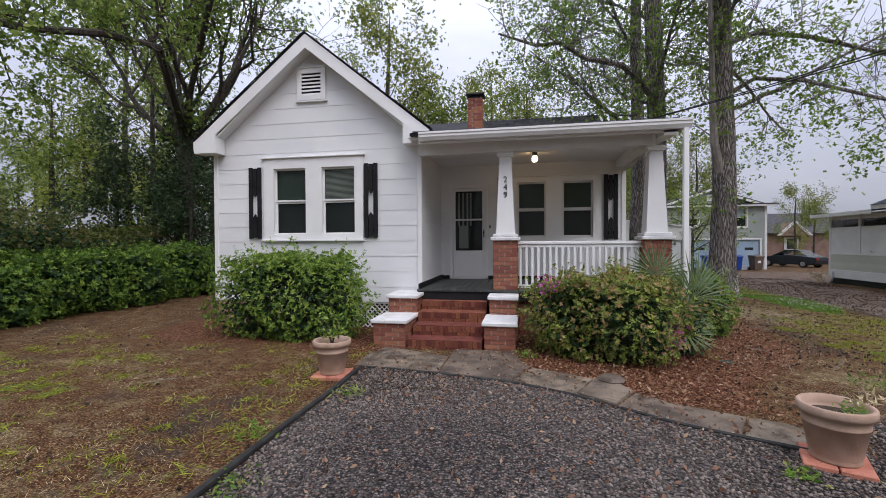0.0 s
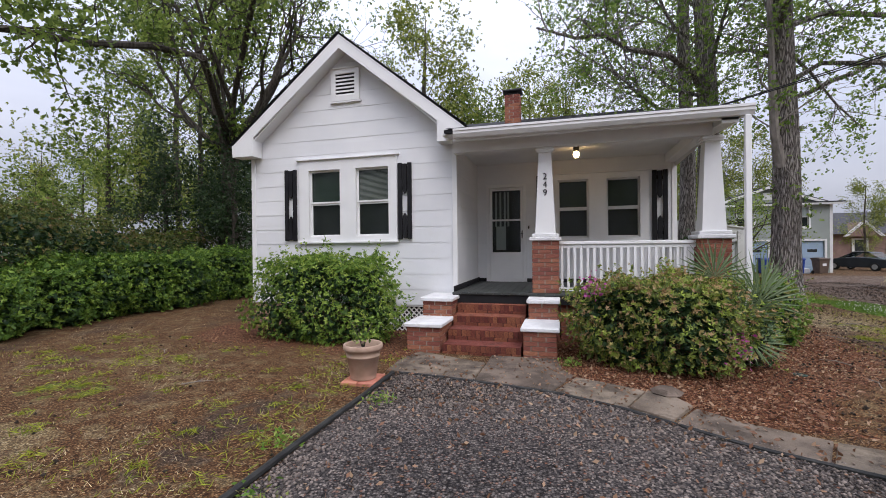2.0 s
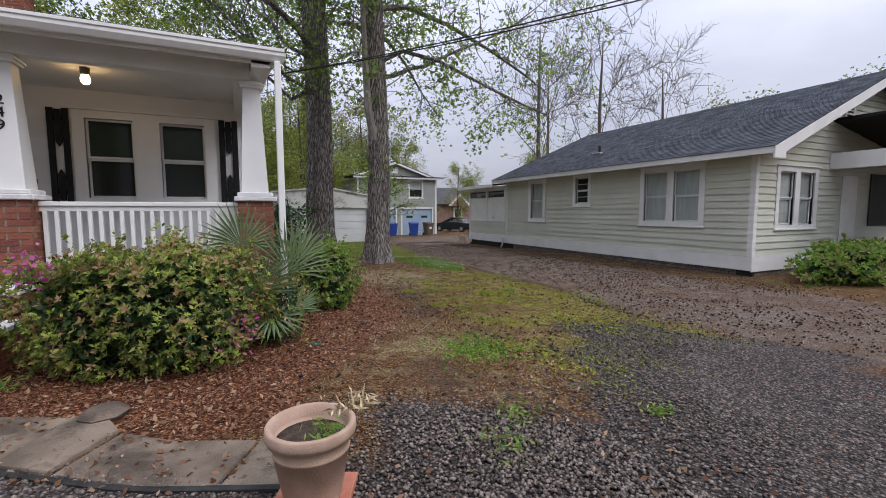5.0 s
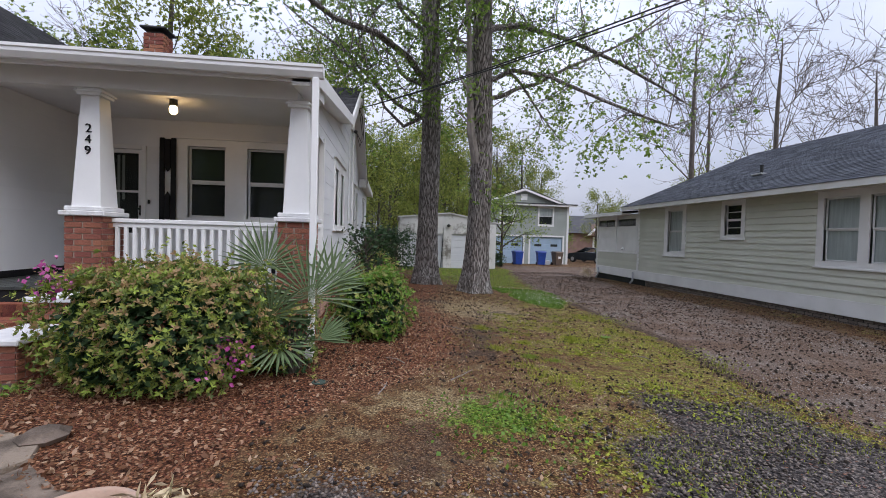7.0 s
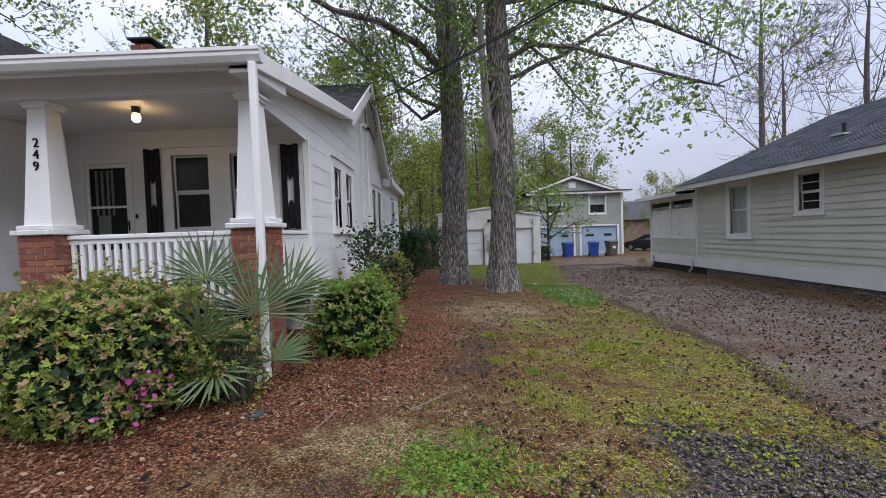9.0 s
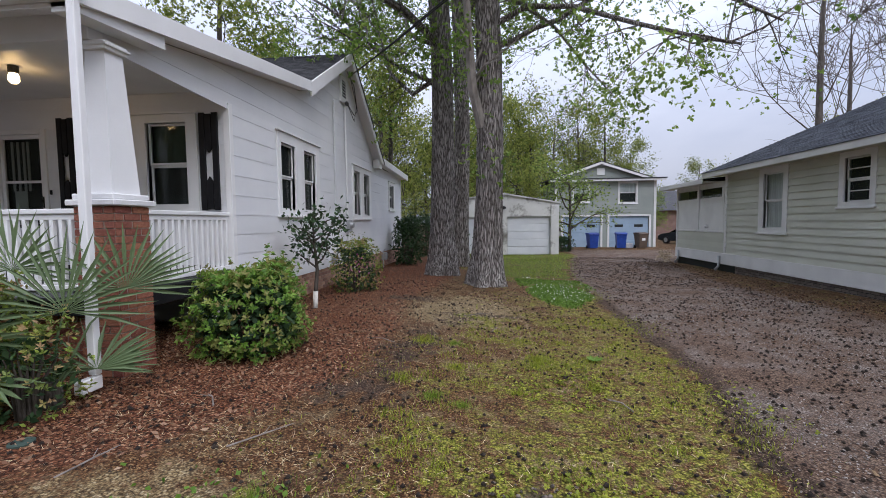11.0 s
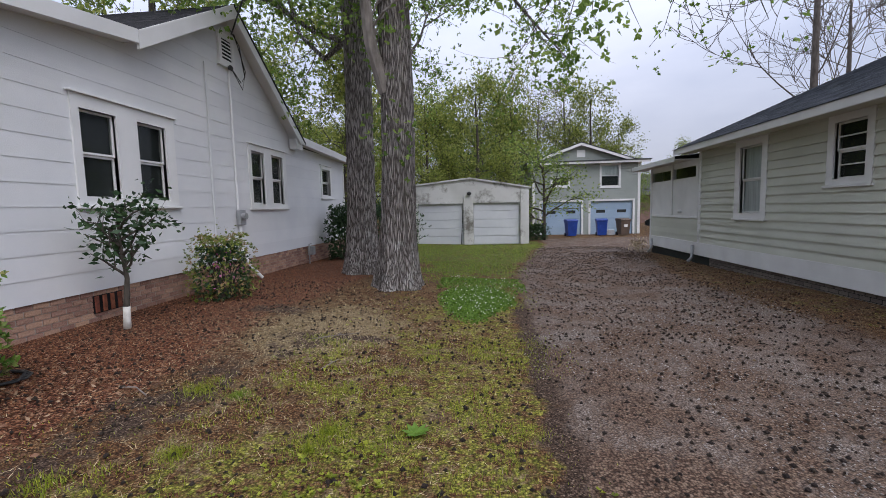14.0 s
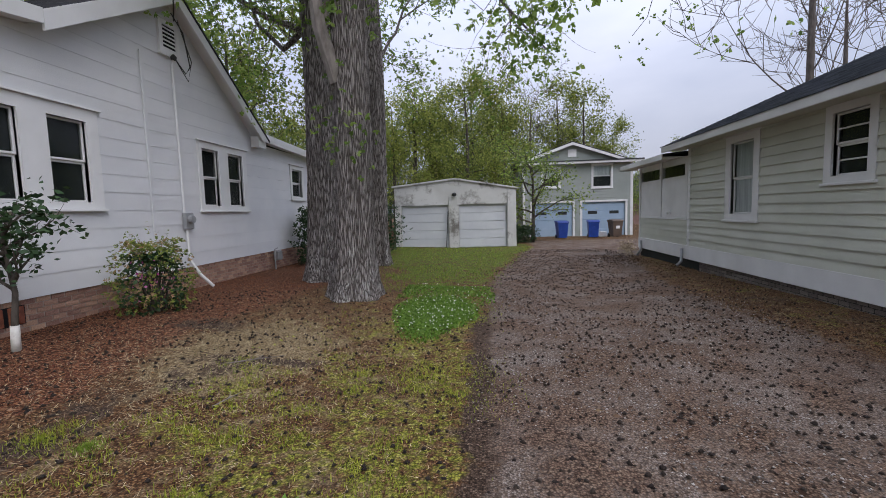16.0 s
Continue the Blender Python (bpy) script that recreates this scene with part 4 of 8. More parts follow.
for a, b in ((XL - 0.02, XL + 0.07), (XC - 0.07, XC + 0.02)):
    part("corner_board", Geo().box(a, b, YF - 0.032, YF + 0.05, Z0, 3.45, 0.004), M_TRIM, gable_wall)
window(house, south, (-5.48, -3.32, 1.585, 3.235), [(-5.26, -4.55, 1.68, 3.03), (-4.2, -3.5, 1.68, 3.03)], M_TRIM, M_GREENSHADE, M_DARKFILL, blind=False)
blind_geo = Geo()
k = 2.36
while k < 3.0:
    blind_geo.box(-4.17, -3.53, YF + 0.088, YF + 0.094, k, k + 0.013)
    k += 0.024
part("venetian_blind", blind_geo, M_ROOM, house, "slatted venetian blind half lowered")
shutter(house, south, -5.82, -5.53, 1.60, 3.07)
shutter(house, south, -3.30, -3.01, 1.60, 3.07)
louvre_vent(house, south, -4.71, -4.09, 4.38, 5.02, M_TRIM)

# side of the front wing, facing the porch
wing = Face((XC, 0, 0), (0, 1, 0), (1, 0, 0))
wing_wall = part("porch_side_wall", wall_core(wing, YF + 0.13, YB, -0.25, 3.42, []), M_WHITE, house)
for g in siding(wing, lambda v: YF + 0.03, lambda v: YB, 0.72, 3.31, COURSE, []):
    part("siding_board", g, M_SIDING, wing_wall)
# back of the porch
back = Face((0, YB, 0), (1, 0, 0), (0, -1, 0))
porch_holes = [(-1.86, -1.10, 0.70, 2.78), (-0.34, 0.30, 1.62, 2.88), (0.67, 1.33, 1.62, 2.88)]
back_wall = part("porch_back_wall", wall_core(back, XC, XR - 0.13, -0.25, 4.0, porch_holes), M_WHITE, house)
for g in siding(back, lambda v: XC, lambda v: XR - 0.005, 0.72, 3.31, COURSE, [(-1.93, -1.03, 0.6, 2.85), (-0.50, 1.50, 1.50, 3.0)]):
    part("siding_board", g, M_SIDING, back_wall)
window(house, back, (-0.50, 1.50, 1.52, 3.0), [(-0.34, 0.30, 1.62, 2.88), (0.67, 1.33, 1.62, 2.88)], M_TRIM, M_GREENSHADE, M_DARKFILL)
shutter(house, back, -0.80, -0.52, 1.55, 3.0)
shutter(house, back, 1.55, 1.86, 1.55, 3.0)

# the front door behind its storm door
g = Geo()
back.box(g, -1.93, -1.86, 0.66, 2.85, -0.1, 0.035, 0.004)
back.box(g, -1.10, -1.03, 0.66, 2.85, -0.1, 0.035, 0.004)
back.box(g, -1.86, -1.10, 2.78, 2.85, -0.1, 0.035, 0.004)
door = part("front_door", g, M_TRIM, house, "white storm door over a dark panelled front door")
g = Geo()
back.box(g, -1.855, -1.80, 0.69, 2.775, -0.03, 0.01, 0.004)
back.box(g, -1.16, -1.105, 0.69, 2.775, -0.03, 0.01, 0.004)
back.box(g, -1.80, -1.16, 2.71, 2.775, -0.03, 0.01, 0.004)
back.box(g, -1.80, -1.16, 0.69, 1.31, -0.03, 0.01, 0.004)
back.box(g, -1.80, -1.16, 2.02, 2.06, -0.028, 0.008, 0.004)
part("storm_door", g, M_TRIM, door)
for a, b in ((1.31, 2.02), (2.06, 2.71)):
    pane_of(back, -1.80, -1.16, a, b, -0.012, door)
part("inner_door", back.box(Geo(), -1.855, -1.105, 0.69, 2.775, -0.11, -0.07), M_DARKFILL, door, "dark inner front door")
part("hanging_blind", back.box(back.box(back.box(back.box(Geo(), -1.74, -1.70, 1.9, 2.68, -0.065, -0.055), -1.64, -1.60, 1.9, 2.68, -0.065, -0.055), -1.54, -1.50, 1.9, 2.68, -0.065, -0.055), -1.46, -1.42, 1.9, 2.68, -0.065, -0.055), M_ROOM, door)
# pale sheet that paints a shine low in the storm door's glass
part("kick_shine", back.box(Geo(), -1.72, -1.5, 1.36, 1.9, -0.066, -0.058), M_ROOM, door)
part("door_handle", back.box(back.box(Geo(), -1.135, -1.115, 1.62, 1.80, 0.01, 0.03, 0.004), -1.14, -1.11, 1.72, 1.75, 0.02, 0.07, 0.004), M_BLACK, door)
part("doorbell", back.box(Geo(), -0.99, -0.96, 1.83, 1.90, 0.022, 0.045, 0.004), M_BLACK, house)

# east wall
east = Face((XR, 0, 0), (0, 1, 0), (1, 0, 0))
Y_END = 22.75
side_holes = [(11.58, 12.19, 1.60, 2.86), (12.59, 13.21, 1.60, 2.86), (16.0, 16.6, 1.57, 2.85), (16.98, 17.6, 1.57, 2.85), (20.5, 21.25, 1.9, 2.8)]
cas = [(11.46, 13.42, 1.50, 3.05), (15.88, 17.80, 1.47, 3.0), (20.38, 21.4, 1.82, 2.92)]
g = wall_core(east, YB, Y_END, 0.27, 3.3, side_holes)
g.prism([(YB, 3.3), (18.45, 3.3), (15.2, 5.7), (12.5, 4.12), (YB, 3.75)], 0, XR - 0.12, XR - 0.002)
side_wall = part("east_wall", g, M_WHITE, house)
SHED = 0.145


def side_top_left(v):
    """Where the sloping roofs cut the east wall's boards off on the porch side."""
    if v < 3.14:
        return YB
    if v < 3.36:
        return 7.74
    return 7.74 + (v - 3.36) / SHED if v < 4.08 else 12.7 + (v - 4.08) / 0.585


for g in siding(east, lambda v: min(side_top_left(v), 15.2), lambda v: Y_END if v < 3.25 else max(15.2, 18.45 - (v - 3.3) / 0.75), 0.27, 5.55, COURSE, cas, breaks=(3.14, 3.25, 3.36, 4.08)):
    part("siding_board", g, M_SIDING, side_wall)
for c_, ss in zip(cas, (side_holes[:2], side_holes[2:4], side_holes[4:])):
    window(house, east, c_, ss, M_TRIM, M_DARKFILL, M_DARKFILL)
part("corner_board", Geo().box(XR - 0.07, XR + 0.028, YB - 0.026, YB + 0.07, 0.25, 3.14, 0.004), M_TRIM, side_wall)
part("rear_corner_board", Geo().box(XR - 0.07, XR + 0.03, Y_END - 0.07, Y_END + 0.02, 0.25, 3.25, 0.004), M_TRIM, side_wall)
louvre_vent(house, east, 14.95, 15.5, 4.55, 5.2, M_TRIM, 0.09)
rest = Geo().box(XL, XL + 0.12, YF + 0.13, Y_END, -0.3, 3.4).box(XL, XR - 0.13, Y_END - 0.12, Y_END, -0.3, 3.25)
part("plain_wall", rest, M_WHITE, house)
rooms = Geo().box(XL + 0.13, XC - 0.13, 11.4, 11.5, 0.3, 3.4).box(XL + 0.13, XR - 0.14, 14.2, 14.3, 0.3, 3.4).box(XC + 0.3, XR - 0.14, 12.3 + 2.4, 12.4 + 2.4, 0.3, 3.4).box(-1.0, -0.9, 10.2, 22.6, 0.3, 3.3)
part("partition", rooms, M_ROOM, house)
# unseen floor, coloured near-black to keep the rooms dark
part("house_floor", Geo().box(XL + 0.12, XR - 0.13, YB + 0.13, Y_END - 0.13, 0.4, 0.5).box(XL + 0.12, XC - 0.13, YF + 0.13, YB + 0.1, 0.4, 0.5), M_DARKFILL, house)
part("house_ceiling", Geo().box(XL + 0.12, XR - 0.13, YB + 0.13, Y_END - 0.13, 3.15, 3.2).box(XL + 0.12, XC - 0.13, YF + 0.13, YB + 0.1, 3.3, 3.35), M_ROOM, house)

# roofs
FY = 7.66
ex_l, ex_r = -6.88, -1.92
ez = APEX_Z - (RIDGE_X - ex_l) * PITCH
BK = 15.6
part("roof", slab([(ex_l, FY, ez), (ex_l, BK, ez), (RIDGE_X, BK, APEX_Z), (RIDGE_X, FY, APEX_Z)], 0.03).add(*[(lambda s: (s.v, s.f))(slab([(RIDGE_X, FY, APEX_Z), (RIDGE_X, BK, APEX_Z), (ex_r, BK, ez), (ex_r, FY, ez)], 0.03))][0]), M_BLACK, house)
dl = math.hypot(1, PITCH)
shingles(house, (ex_l - 0.02, FY - 0.03, ez), (0, 1, 0), (1, 0, PITCH), BK - FY, (RIDGE_X - ex_l) * dl + 0.03, M_SHINGLE)
shingles(house, (ex_r + 0.02, FY - 0.03, ez), (0, 1, 0), (-1, 0, PITCH), BK - FY, (ex_r - RIDGE_X) * dl + 0.03, M_SHINGLE)
# rake boards, soffit and eave returns of the front gable
for sgn, xe in ((1, ex_l), (-1, ex_r)):
    lo_x, z_e = xe, ez - 0.10
    rake = [(lo_x, z_e + 0.07), (RIDGE_X, APEX_Z - 0.03), (RIDGE_X, APEX_Z - 0.30), (lo_x + sgn * 0.02, z_e - 0.17), (lo_x, z_e - 0.17)]
    part("rake_board", Geo().prism(rake, 1, FY, FY + 0.04), M_TRIM, house)
    soff = [(lo_x + sgn * 0.3, z_e + 0.02), (RIDGE_X, APEX_Z - 0.24), (RIDGE_X, APEX_Z - 0.27), (lo_x + sgn * 0.3, z_e - 0.01)]
    part("soffit", Geo().prism(soff, 1, FY + 0.04, YF + 0.0), M_TRIM, house)
    a, b = sorted((lo_x, lo_x + sgn * 0.52))
    box_pts = [(lo_x, z_e - 0.17), (lo_x + sgn * 0.50, z_e - 0.17), (lo_x + sgn * 0.50, z_e + 0.26), (lo_x, z_e - 0.1)]
    part("eave_return", Geo().prism(box_pts, 1, FY - 0.012, YF - 0.03), M_TRIM, house)
part("eave_fascia", Geo().box(ex_l - 0.02, ex_l + 0.0, FY, BK, ez - 0.2, ez - 0.02), M_TRIM, house)
# main roof with its ridge across
RY, RZ, X_OV = 15.2, 5.80, 2.30
x_west = -6.9
part("main_roof", slab([(x_west, 12.3, RZ - 0.585 * 2.9), (X_OV - 0.05, 12.3, RZ - 0.585 * 2.9), (X_OV - 0.05, RY, RZ), (x_west, RY, RZ)], 0.03), M_BLACK, house)
part("rear_roof", slab([(x_west, RY, RZ), (X_OV - 0.05, RY, RZ), (X_OV - 0.05, 18.6, RZ - 0.72 * 3.4), (x_west, 18.6, RZ - 0.72 * 3.4)], 0.03), M_BLACK, house)
part("rear_shed_roof", slab([(x_west, 18.4, 3.50), (X_OV - 0.05, 18.4, 3.50), (X_OV - 0.05, 23.0, 3.36), (x_west, 23.0, 3.36)], 0.03), M_BLACK, house)
PZ = 3.46
part("porch_roof", slab([(-2.2, 7.32, PZ), (X_OV - 0.05, 7.32, PZ), (X_OV - 0.05, 12.6, PZ + 5.28 * SHED), (-2.2, 12.6, PZ + 5.28 * SHED)], 0.06), M_BLACK, house)
shingles(house, (-1.95, 12.35, RZ - 0.585 * 2.85), (1, 0, 0), (0, 1, 0.585), X_OV + 1.90, 2.85 * math.hypot(1, 0.585), M_SHINGLE)
shingles(house, (-2.15, 7.30, PZ), (1, 0, 0), (0, 1, SHED), X_OV + 2.10, 5.2 * math.hypot(1, SHED), M_SHINGLE)
# rake trim along the east side: one board after the other down the three slopes
def east_rake(name, pts, drop, rise=0.045):
    o = [(y, z + rise) for y, z in pts] + [(y, z - drop) for y, z in reversed(pts)]
    part(name, Geo().prism(o, 0, X_OV - 0.04, X_OV + 0.005), M_TRIM, house)
    s = [(y, z - 0.11) for y, z in pts] + [(y, z - 0.13) for y, z in reversed(pts)]
    part("soffit", Geo().prism(s, 0, XR - 0.0, X_OV - 0.045), M_TRIM, house)


porch_line = [(7.34, PZ - 0.02), (12.45, PZ + 5.11 * SHED - 0.02)]
east_rake("porch_rake_board", porch_line, 0.16)
east_rake("main_rake_board", [(12.46, RZ - 0.585 * 2.74 - 0.03), (RY, RZ - 0.03)], 0.24)
east_rake("rear_rake_board", [(RY + 0.005, RZ - 0.03), (18.3, RZ - 0.72 * 3.1 - 0.03)], 0.24, -0.005)
part("shingle_edge", Geo().prism([(RY, RZ + 0.03), (18.6, RZ - 0.72 * 3.4 + 0.03), (18.6, RZ - 0.72 * 3.4 - 0.025), (RY, RZ - 0.025)], 0, X_OV - 0.06, X_OV + 0.02), M_BLACK, house)
east_rake("rear_shed_board", [(18.31, 3.5), (23.0, 3.36)], 0.17)
part("porch_eave_return", Geo().prism([(7.36, 3.22), (8.45, 3.30), (8.45, 3.46), (7.36, 3.30)], 0, XR + 0.03, X_OV - 0.05), M_TRIM, house)
part("kink_return", Geo().prism([(18.1, 3.16), (18.5, 3.16), (18.5, 3.4), (18.1, 3.45)], 0, XR + 0.03, X_OV - 0.05), M_TRIM, house)

# ---------- porch ----------
part("porch_ceiling", Geo().box(XC, XR - 0.02, 7.90, YB, 3.32, 3.36), M_WHITE, house)
part("porch_beam", Geo().box(XC + 0.005, XR + 0.02, 7.72, 7.89, 3.14, 3.42, 0.006), M_TRIM, house)
part("east_porch_beam", Geo().box(XR - 0.19, XR - 0.012, 7.9, YB - 0.03, 3.14, 3.315, 0.006), M_TRIM, house)
part("east_beam_face", Geo().prism([(7.895, 3.318), (YB - 0.003, 3.318), (YB - 0.003, 3.66), (7.895, 3.37)], 0, XR - 0.12, XR - 0.004), M_WHITE, house)
part("porch_soffit", Geo().box(XC - 0.1, X_OV - 0.06, 7.40, 7.715, 3.385, 3.405), M_TRIM, house)
part("porch_fascia", Geo().box(-2.05, X_OV - 0.05, 7.36, 7.395, 3.26, 3.45, 0.004), M_TRIM, house)
gutter = part("gutter", Geo().prism([(7.355, 3.30), (7.28, 3.30), (7.24, 3.36), (7.24, 3.40), (7.225, 3.41), (7.225, 3.445), (7.24, 3.445), (7.355, 3.445)], 0, -2.02, X_OV + 0.12), M_TRIM, house, "white seamless aluminium gutter")
ds = Geo().box(2.29, 2.37, 7.24, 7.31, 0.0, 3.29, 0.008)
ds.box(2.29, 2.37, 7.10, 7.31, -0.13, -0.01, 0.008)
part("downspout", ds, M_TRIM, house, "white square downspout")
deck = part("porch_deck", Geo().box(XC + 0.005, XR - 0.01, 7.62, YB - 0.02, 0.54, 0.60), M_DECK, house, "black painted plank porch floor")
y = 7.60
n_pl = 28
wdt = (XR - XC - 0.02) / n_pl
for i in range(n_pl):
    a = XC + 0.008 + i * wdt
    part("deck_plank", Geo().box(a, a + wdt - 0.006, 7.57, YB - 0.012, 0.601, 0.64, 0.004), M_DECK, deck)
part("deck_skirt", Geo().box(XC + 0.005, XR - 0.0, 7.60, 7.63, 0.45, 0.60, 0.004), M_BLACK, house)
part("deck_side_skirt", Geo().box(XR - 0.03, XR + 0.0, 7.64, YB - 0.035, 0.40, 0.60, 0.004), M_BLACK, house)
part("porch_baseboard", Geo().box(XC + 0.025, XC + 0.05, 7.6, YB - 0.03, 0.642, 0.74, 0.004).box(XC + 0.05, -1.94, YB - 0.05, YB - 0.026, 0.642, 0.72, 0.004).box(-1.02, XR - 0.06, YB - 0.05, YB - 0.026, 0.642, 0.72, 0.004), M_BLACK, house)

P1, P2 = -0.525, 2.03
PYC = 7.875
for px, top_side in ((P1, "sewn"), (P2, "sewn")):
    brick_block(house, "brick_pier", px - 0.21, px + 0.21, PYC - 0.21, PYC + 0.21, -0.25, 1.528, M_BRICK, M_MORTAR, top_side)
    part("pier_cap", Geo().box(px - 0.265, px + 0.265, PYC - 0.265, PYC + 0.265, 1.530, 1.592, 0.010).box(px - 0.225, px + 0.225, PYC - 0.225, PYC + 0.225, 1.592, 1.65, 0.01), M_CAP, house)
    b, t_, z0_, z1_ = 0.170, 0.105, 1.652, 3.05
    g = Geo()
    v = [(px + sx * b, PYC + sy * b, z0_) for sx, sy in ((-1, -1), (1, -1), (1, 1), (-1, 1))] + [(px + sx * t_, PYC + sy * t_, z1_) for sx, sy in ((-1, -1), (1, -1), (1, 1), (-1, 1))]
    g.add(v, [(3, 2, 1, 0), (4, 5, 6, 7), (0, 1, 5, 4), (1, 2, 6, 5), (2, 3, 7, 6), (3, 0, 4, 7)])
    col = part("tapered_column", g, M_TRIM, house)
    part("capital", Geo().box(px - 0.14, px + 0.14, PYC - 0.14, PYC + 0.14, 3.05, 3.138, 0.006).box(px - 0.165, px + 0.165, PYC - 0.152, PYC + 0.152, 3.085, 3.11, 0.006), M_TRIM, col)
for ch, zc in (("2", 2.585), ("4", 2.445), ("9", 2.305)):
    fc = bpy.data.curves.new("house_number", "FONT")
    fc.body, fc.size, fc.extrude, fc.align_x = ch, 0.155, 0.006, "CENTER"
    fc.materials.append(M_BLACK)
    num = under(new("house_number", fc), house)
    frac = (zc + 0.05 - 1.652) / 1.398
    num.matrix_basis = pose(P1, PYC - (0.170 - 0.065 * frac) - 0.007, zc, 93.0, 0, 0)


def railing(x0, x1, y0, y1):
    """A white porch rail: top and bottom rails and square balusters."""
    along = abs(x1 - x0) > abs(y1 - y0)
    L = abs(x1 - x0) if along else abs(y1 - y0)
    g = Geo()
    if along:
        g.box(x0, x1, y0 - 0.045, y0 + 0.045, 1.46, 1.515, 0.008).box(x0, x1, y0 - 0.02, y0 + 0.02, 1.40, 1.458, 0.004)
    else:
        g.box(x0 - 0.045, x0 + 0.045, y0, y1, 1.46, 1.515, 0.008).box(x0 - 0.02, x0 + 0.02, y0, y1, 1.40, 1.458, 0.004)
    ob = part("porch_railing", g, M_TRIM, house, "white wooden porch railing")
    part("bottom_rail", Geo().box(x0 if along else x0 - 0.03, x1 if along else x0 + 0.03, y0 - 0.03 if along else y0, y0 + 0.03 if along else y1, 0.66, 0.72, 0.006), M_TRIM, ob)
    n = int(L / 0.105)
    for i in range(n):
        q = (i + 0.5) * L / n
        cx, cy = (x0 + q, y0) if along else (x0, y0 + q)
        part("baluster", Geo().box(cx - 0.022, cx + 0.022, cy - 0.022, cy + 0.022, 0.722, 1.40, 0.004), M_TRIM, ob)


railing(P1 + 0.215, P2 - 0.215, PYC, PYC)
railing(XR - 0.06, XR - 0.06, PYC + 0.215, YB - 0.03)
lamp = part("porch_light", Geo().lathe([(0.055, 0), (0.055, -0.07), (0.045, -0.09)], 0.02, 8.7, 3.318, 16), M_DARKMETAL, house, "lit flush porch ceiling light")
part("jar", Geo().lathe([(0.04, -0.092), (0.055, -0.13), (0.055, -0.18), (0.03, -0.21)], 0.02, 8.7, 3.318, 16), M_LAMP, lamp, "glowing glass jar", True)

# brick steps with cheek walls
SX0, SX1 = -2.02, -0.84
for i, (yy, zt) in enumerate(((6.45, -0.035), (6.80, 0.13), (7.14, 0.295), (7.46, 0.45))):
    st = part("brick_step", Geo().box(SX0, SX1, yy + 0.012, 7.62, -0.28 if i == 0 else zt - 0.165, zt - 0.012), M_RED_MORTAR, house)
    u = SX0
    k = 0
    while u < SX1 - 0.03:
        BRICKS.append((st, Face((0, yy + 0.012, 0), (1, 0, 0), (0, -1, 0)), u, min(u + 0.066, SX1), zt - 0.105, zt - 0.0125, 0.012, M_PAINTED_BRICK))
        u += 0.0745
    brick_face(st, Face((0, yy + 0.012, 0), (1, 0, 0), (0, -1, 0)), SX0, SX1, zt - 0.175, zt - 0.105, M_PAINTED_BRICK, shift=i)
    part("tread", Geo().box(SX0, SX1, yy + 0.0, 7.62 if i == 3 else yy + 0.35, zt - 0.012, zt, 0.006), M_PAINTED_BRICK, st)
for x0, x1 in ((-2.62, -2.03), (-0.83, -0.30)):
    cheek = "sew"
    brick_block(house, "step_pier", x0 + 0.04, x1 - 0.04, 6.45, 7.2, -0.28, 0.205, M_BRICK, M_MORTAR, cheek)
    part("step_cap", Geo().box(x0 - 0.01, x1 + 0.01, 6.40, 7.22, 0.207, 0.268, 0.012), M_CAP, house)
    brick_block(house, "step_pier", x0 + 0.06, x1 - 0.04, 7.2, 7.64 if x0 > -1 else 7.94, -0.28, 0.52, M_BRICK, M_MORTAR, cheek)
    part("step_cap", Geo().box(x0 + 0.02, x1 + 0.01, 7.12, 7.66 if x0 > -1 else 7.93, 0.522, 0.585, 0.012), M_CAP, house)

# foundations
# the black plate paints the shaded openings between the bars
fv = part("foundation_vent", Geo().box(XR - 0.024, XR - 0.006, 11.55, 12.05, -0.06, 0.2), M_BLACK, house, "terracotta vent bricks in the foundation")
for i in range(4):
    part("vent_bar", Geo().box(XR - 0.01, XR + 0.012, 11.57 + i * 0.13, 11.64 + i * 0.13, -0.05, 0.19, 0.008), M_PAINTED_BRICK, fv)
f1 = brick_block(house, "foundation", XR - 0.1, XR - 0.025, YB, Y_END, -0.42, 0.268, M_OLD_BRICK, M_MORTAR, "e")
brick_block(house, "porch_foundation", -0.28, XR - 0.05, 7.72, 7.8, -0.3, 0.449, M_BRICK, M_MORTAR, "s")
brick_block(house, "wing_foundation", XL + 0.03, -3.9, YF + 0.02, YF + 0.1, -0.3, 0.298, M_OLD_BRICK, M_MORTAR, "s")
# the black panel stands in for the crawl space's shade
lat = part("lattice_panel", Geo().box(-3.9, -2.72, YF + 0.06, YF + 0.08, -0.2, 0.29), M_BLACK, house, "white diagonal lattice over a dark crawl space")
for sgn in (1, -1):
    for i in range(-4, 14):
        a = -3.9 + i * 0.1
        p0, p1 = [a, -0.2], [a + 0.49, 0.29]
        if p0[0] < -3.9:
            p0 = [-3.9, -0.2 + (-3.9 - a)]
        if p1[0] > -2.74:
            p1 = [-2.74, -0.2 + (-2.74 - a)]
        if p1[0] - p0[0] < 0.05 or p0[1] > 0.27:
            continue
        if sgn < 0:
            p0, p1 = [-6.64 - p0[0], p0[1]], [-6.64 - p1[0], p1[1]]
        g = Geo()
        w = 0.017
        q = [(p0[0] - w, p0[1]), (p0[0] + w, p0[1]), (p1[0] + w, p1[1]), (p1[0] - w, p1[1])]
        part("lath", g.prism(q, 1, YF + 0.036 + 0.008 * sgn, YF + 0.044 + 0.008 * sgn), M_TRIM, lat)

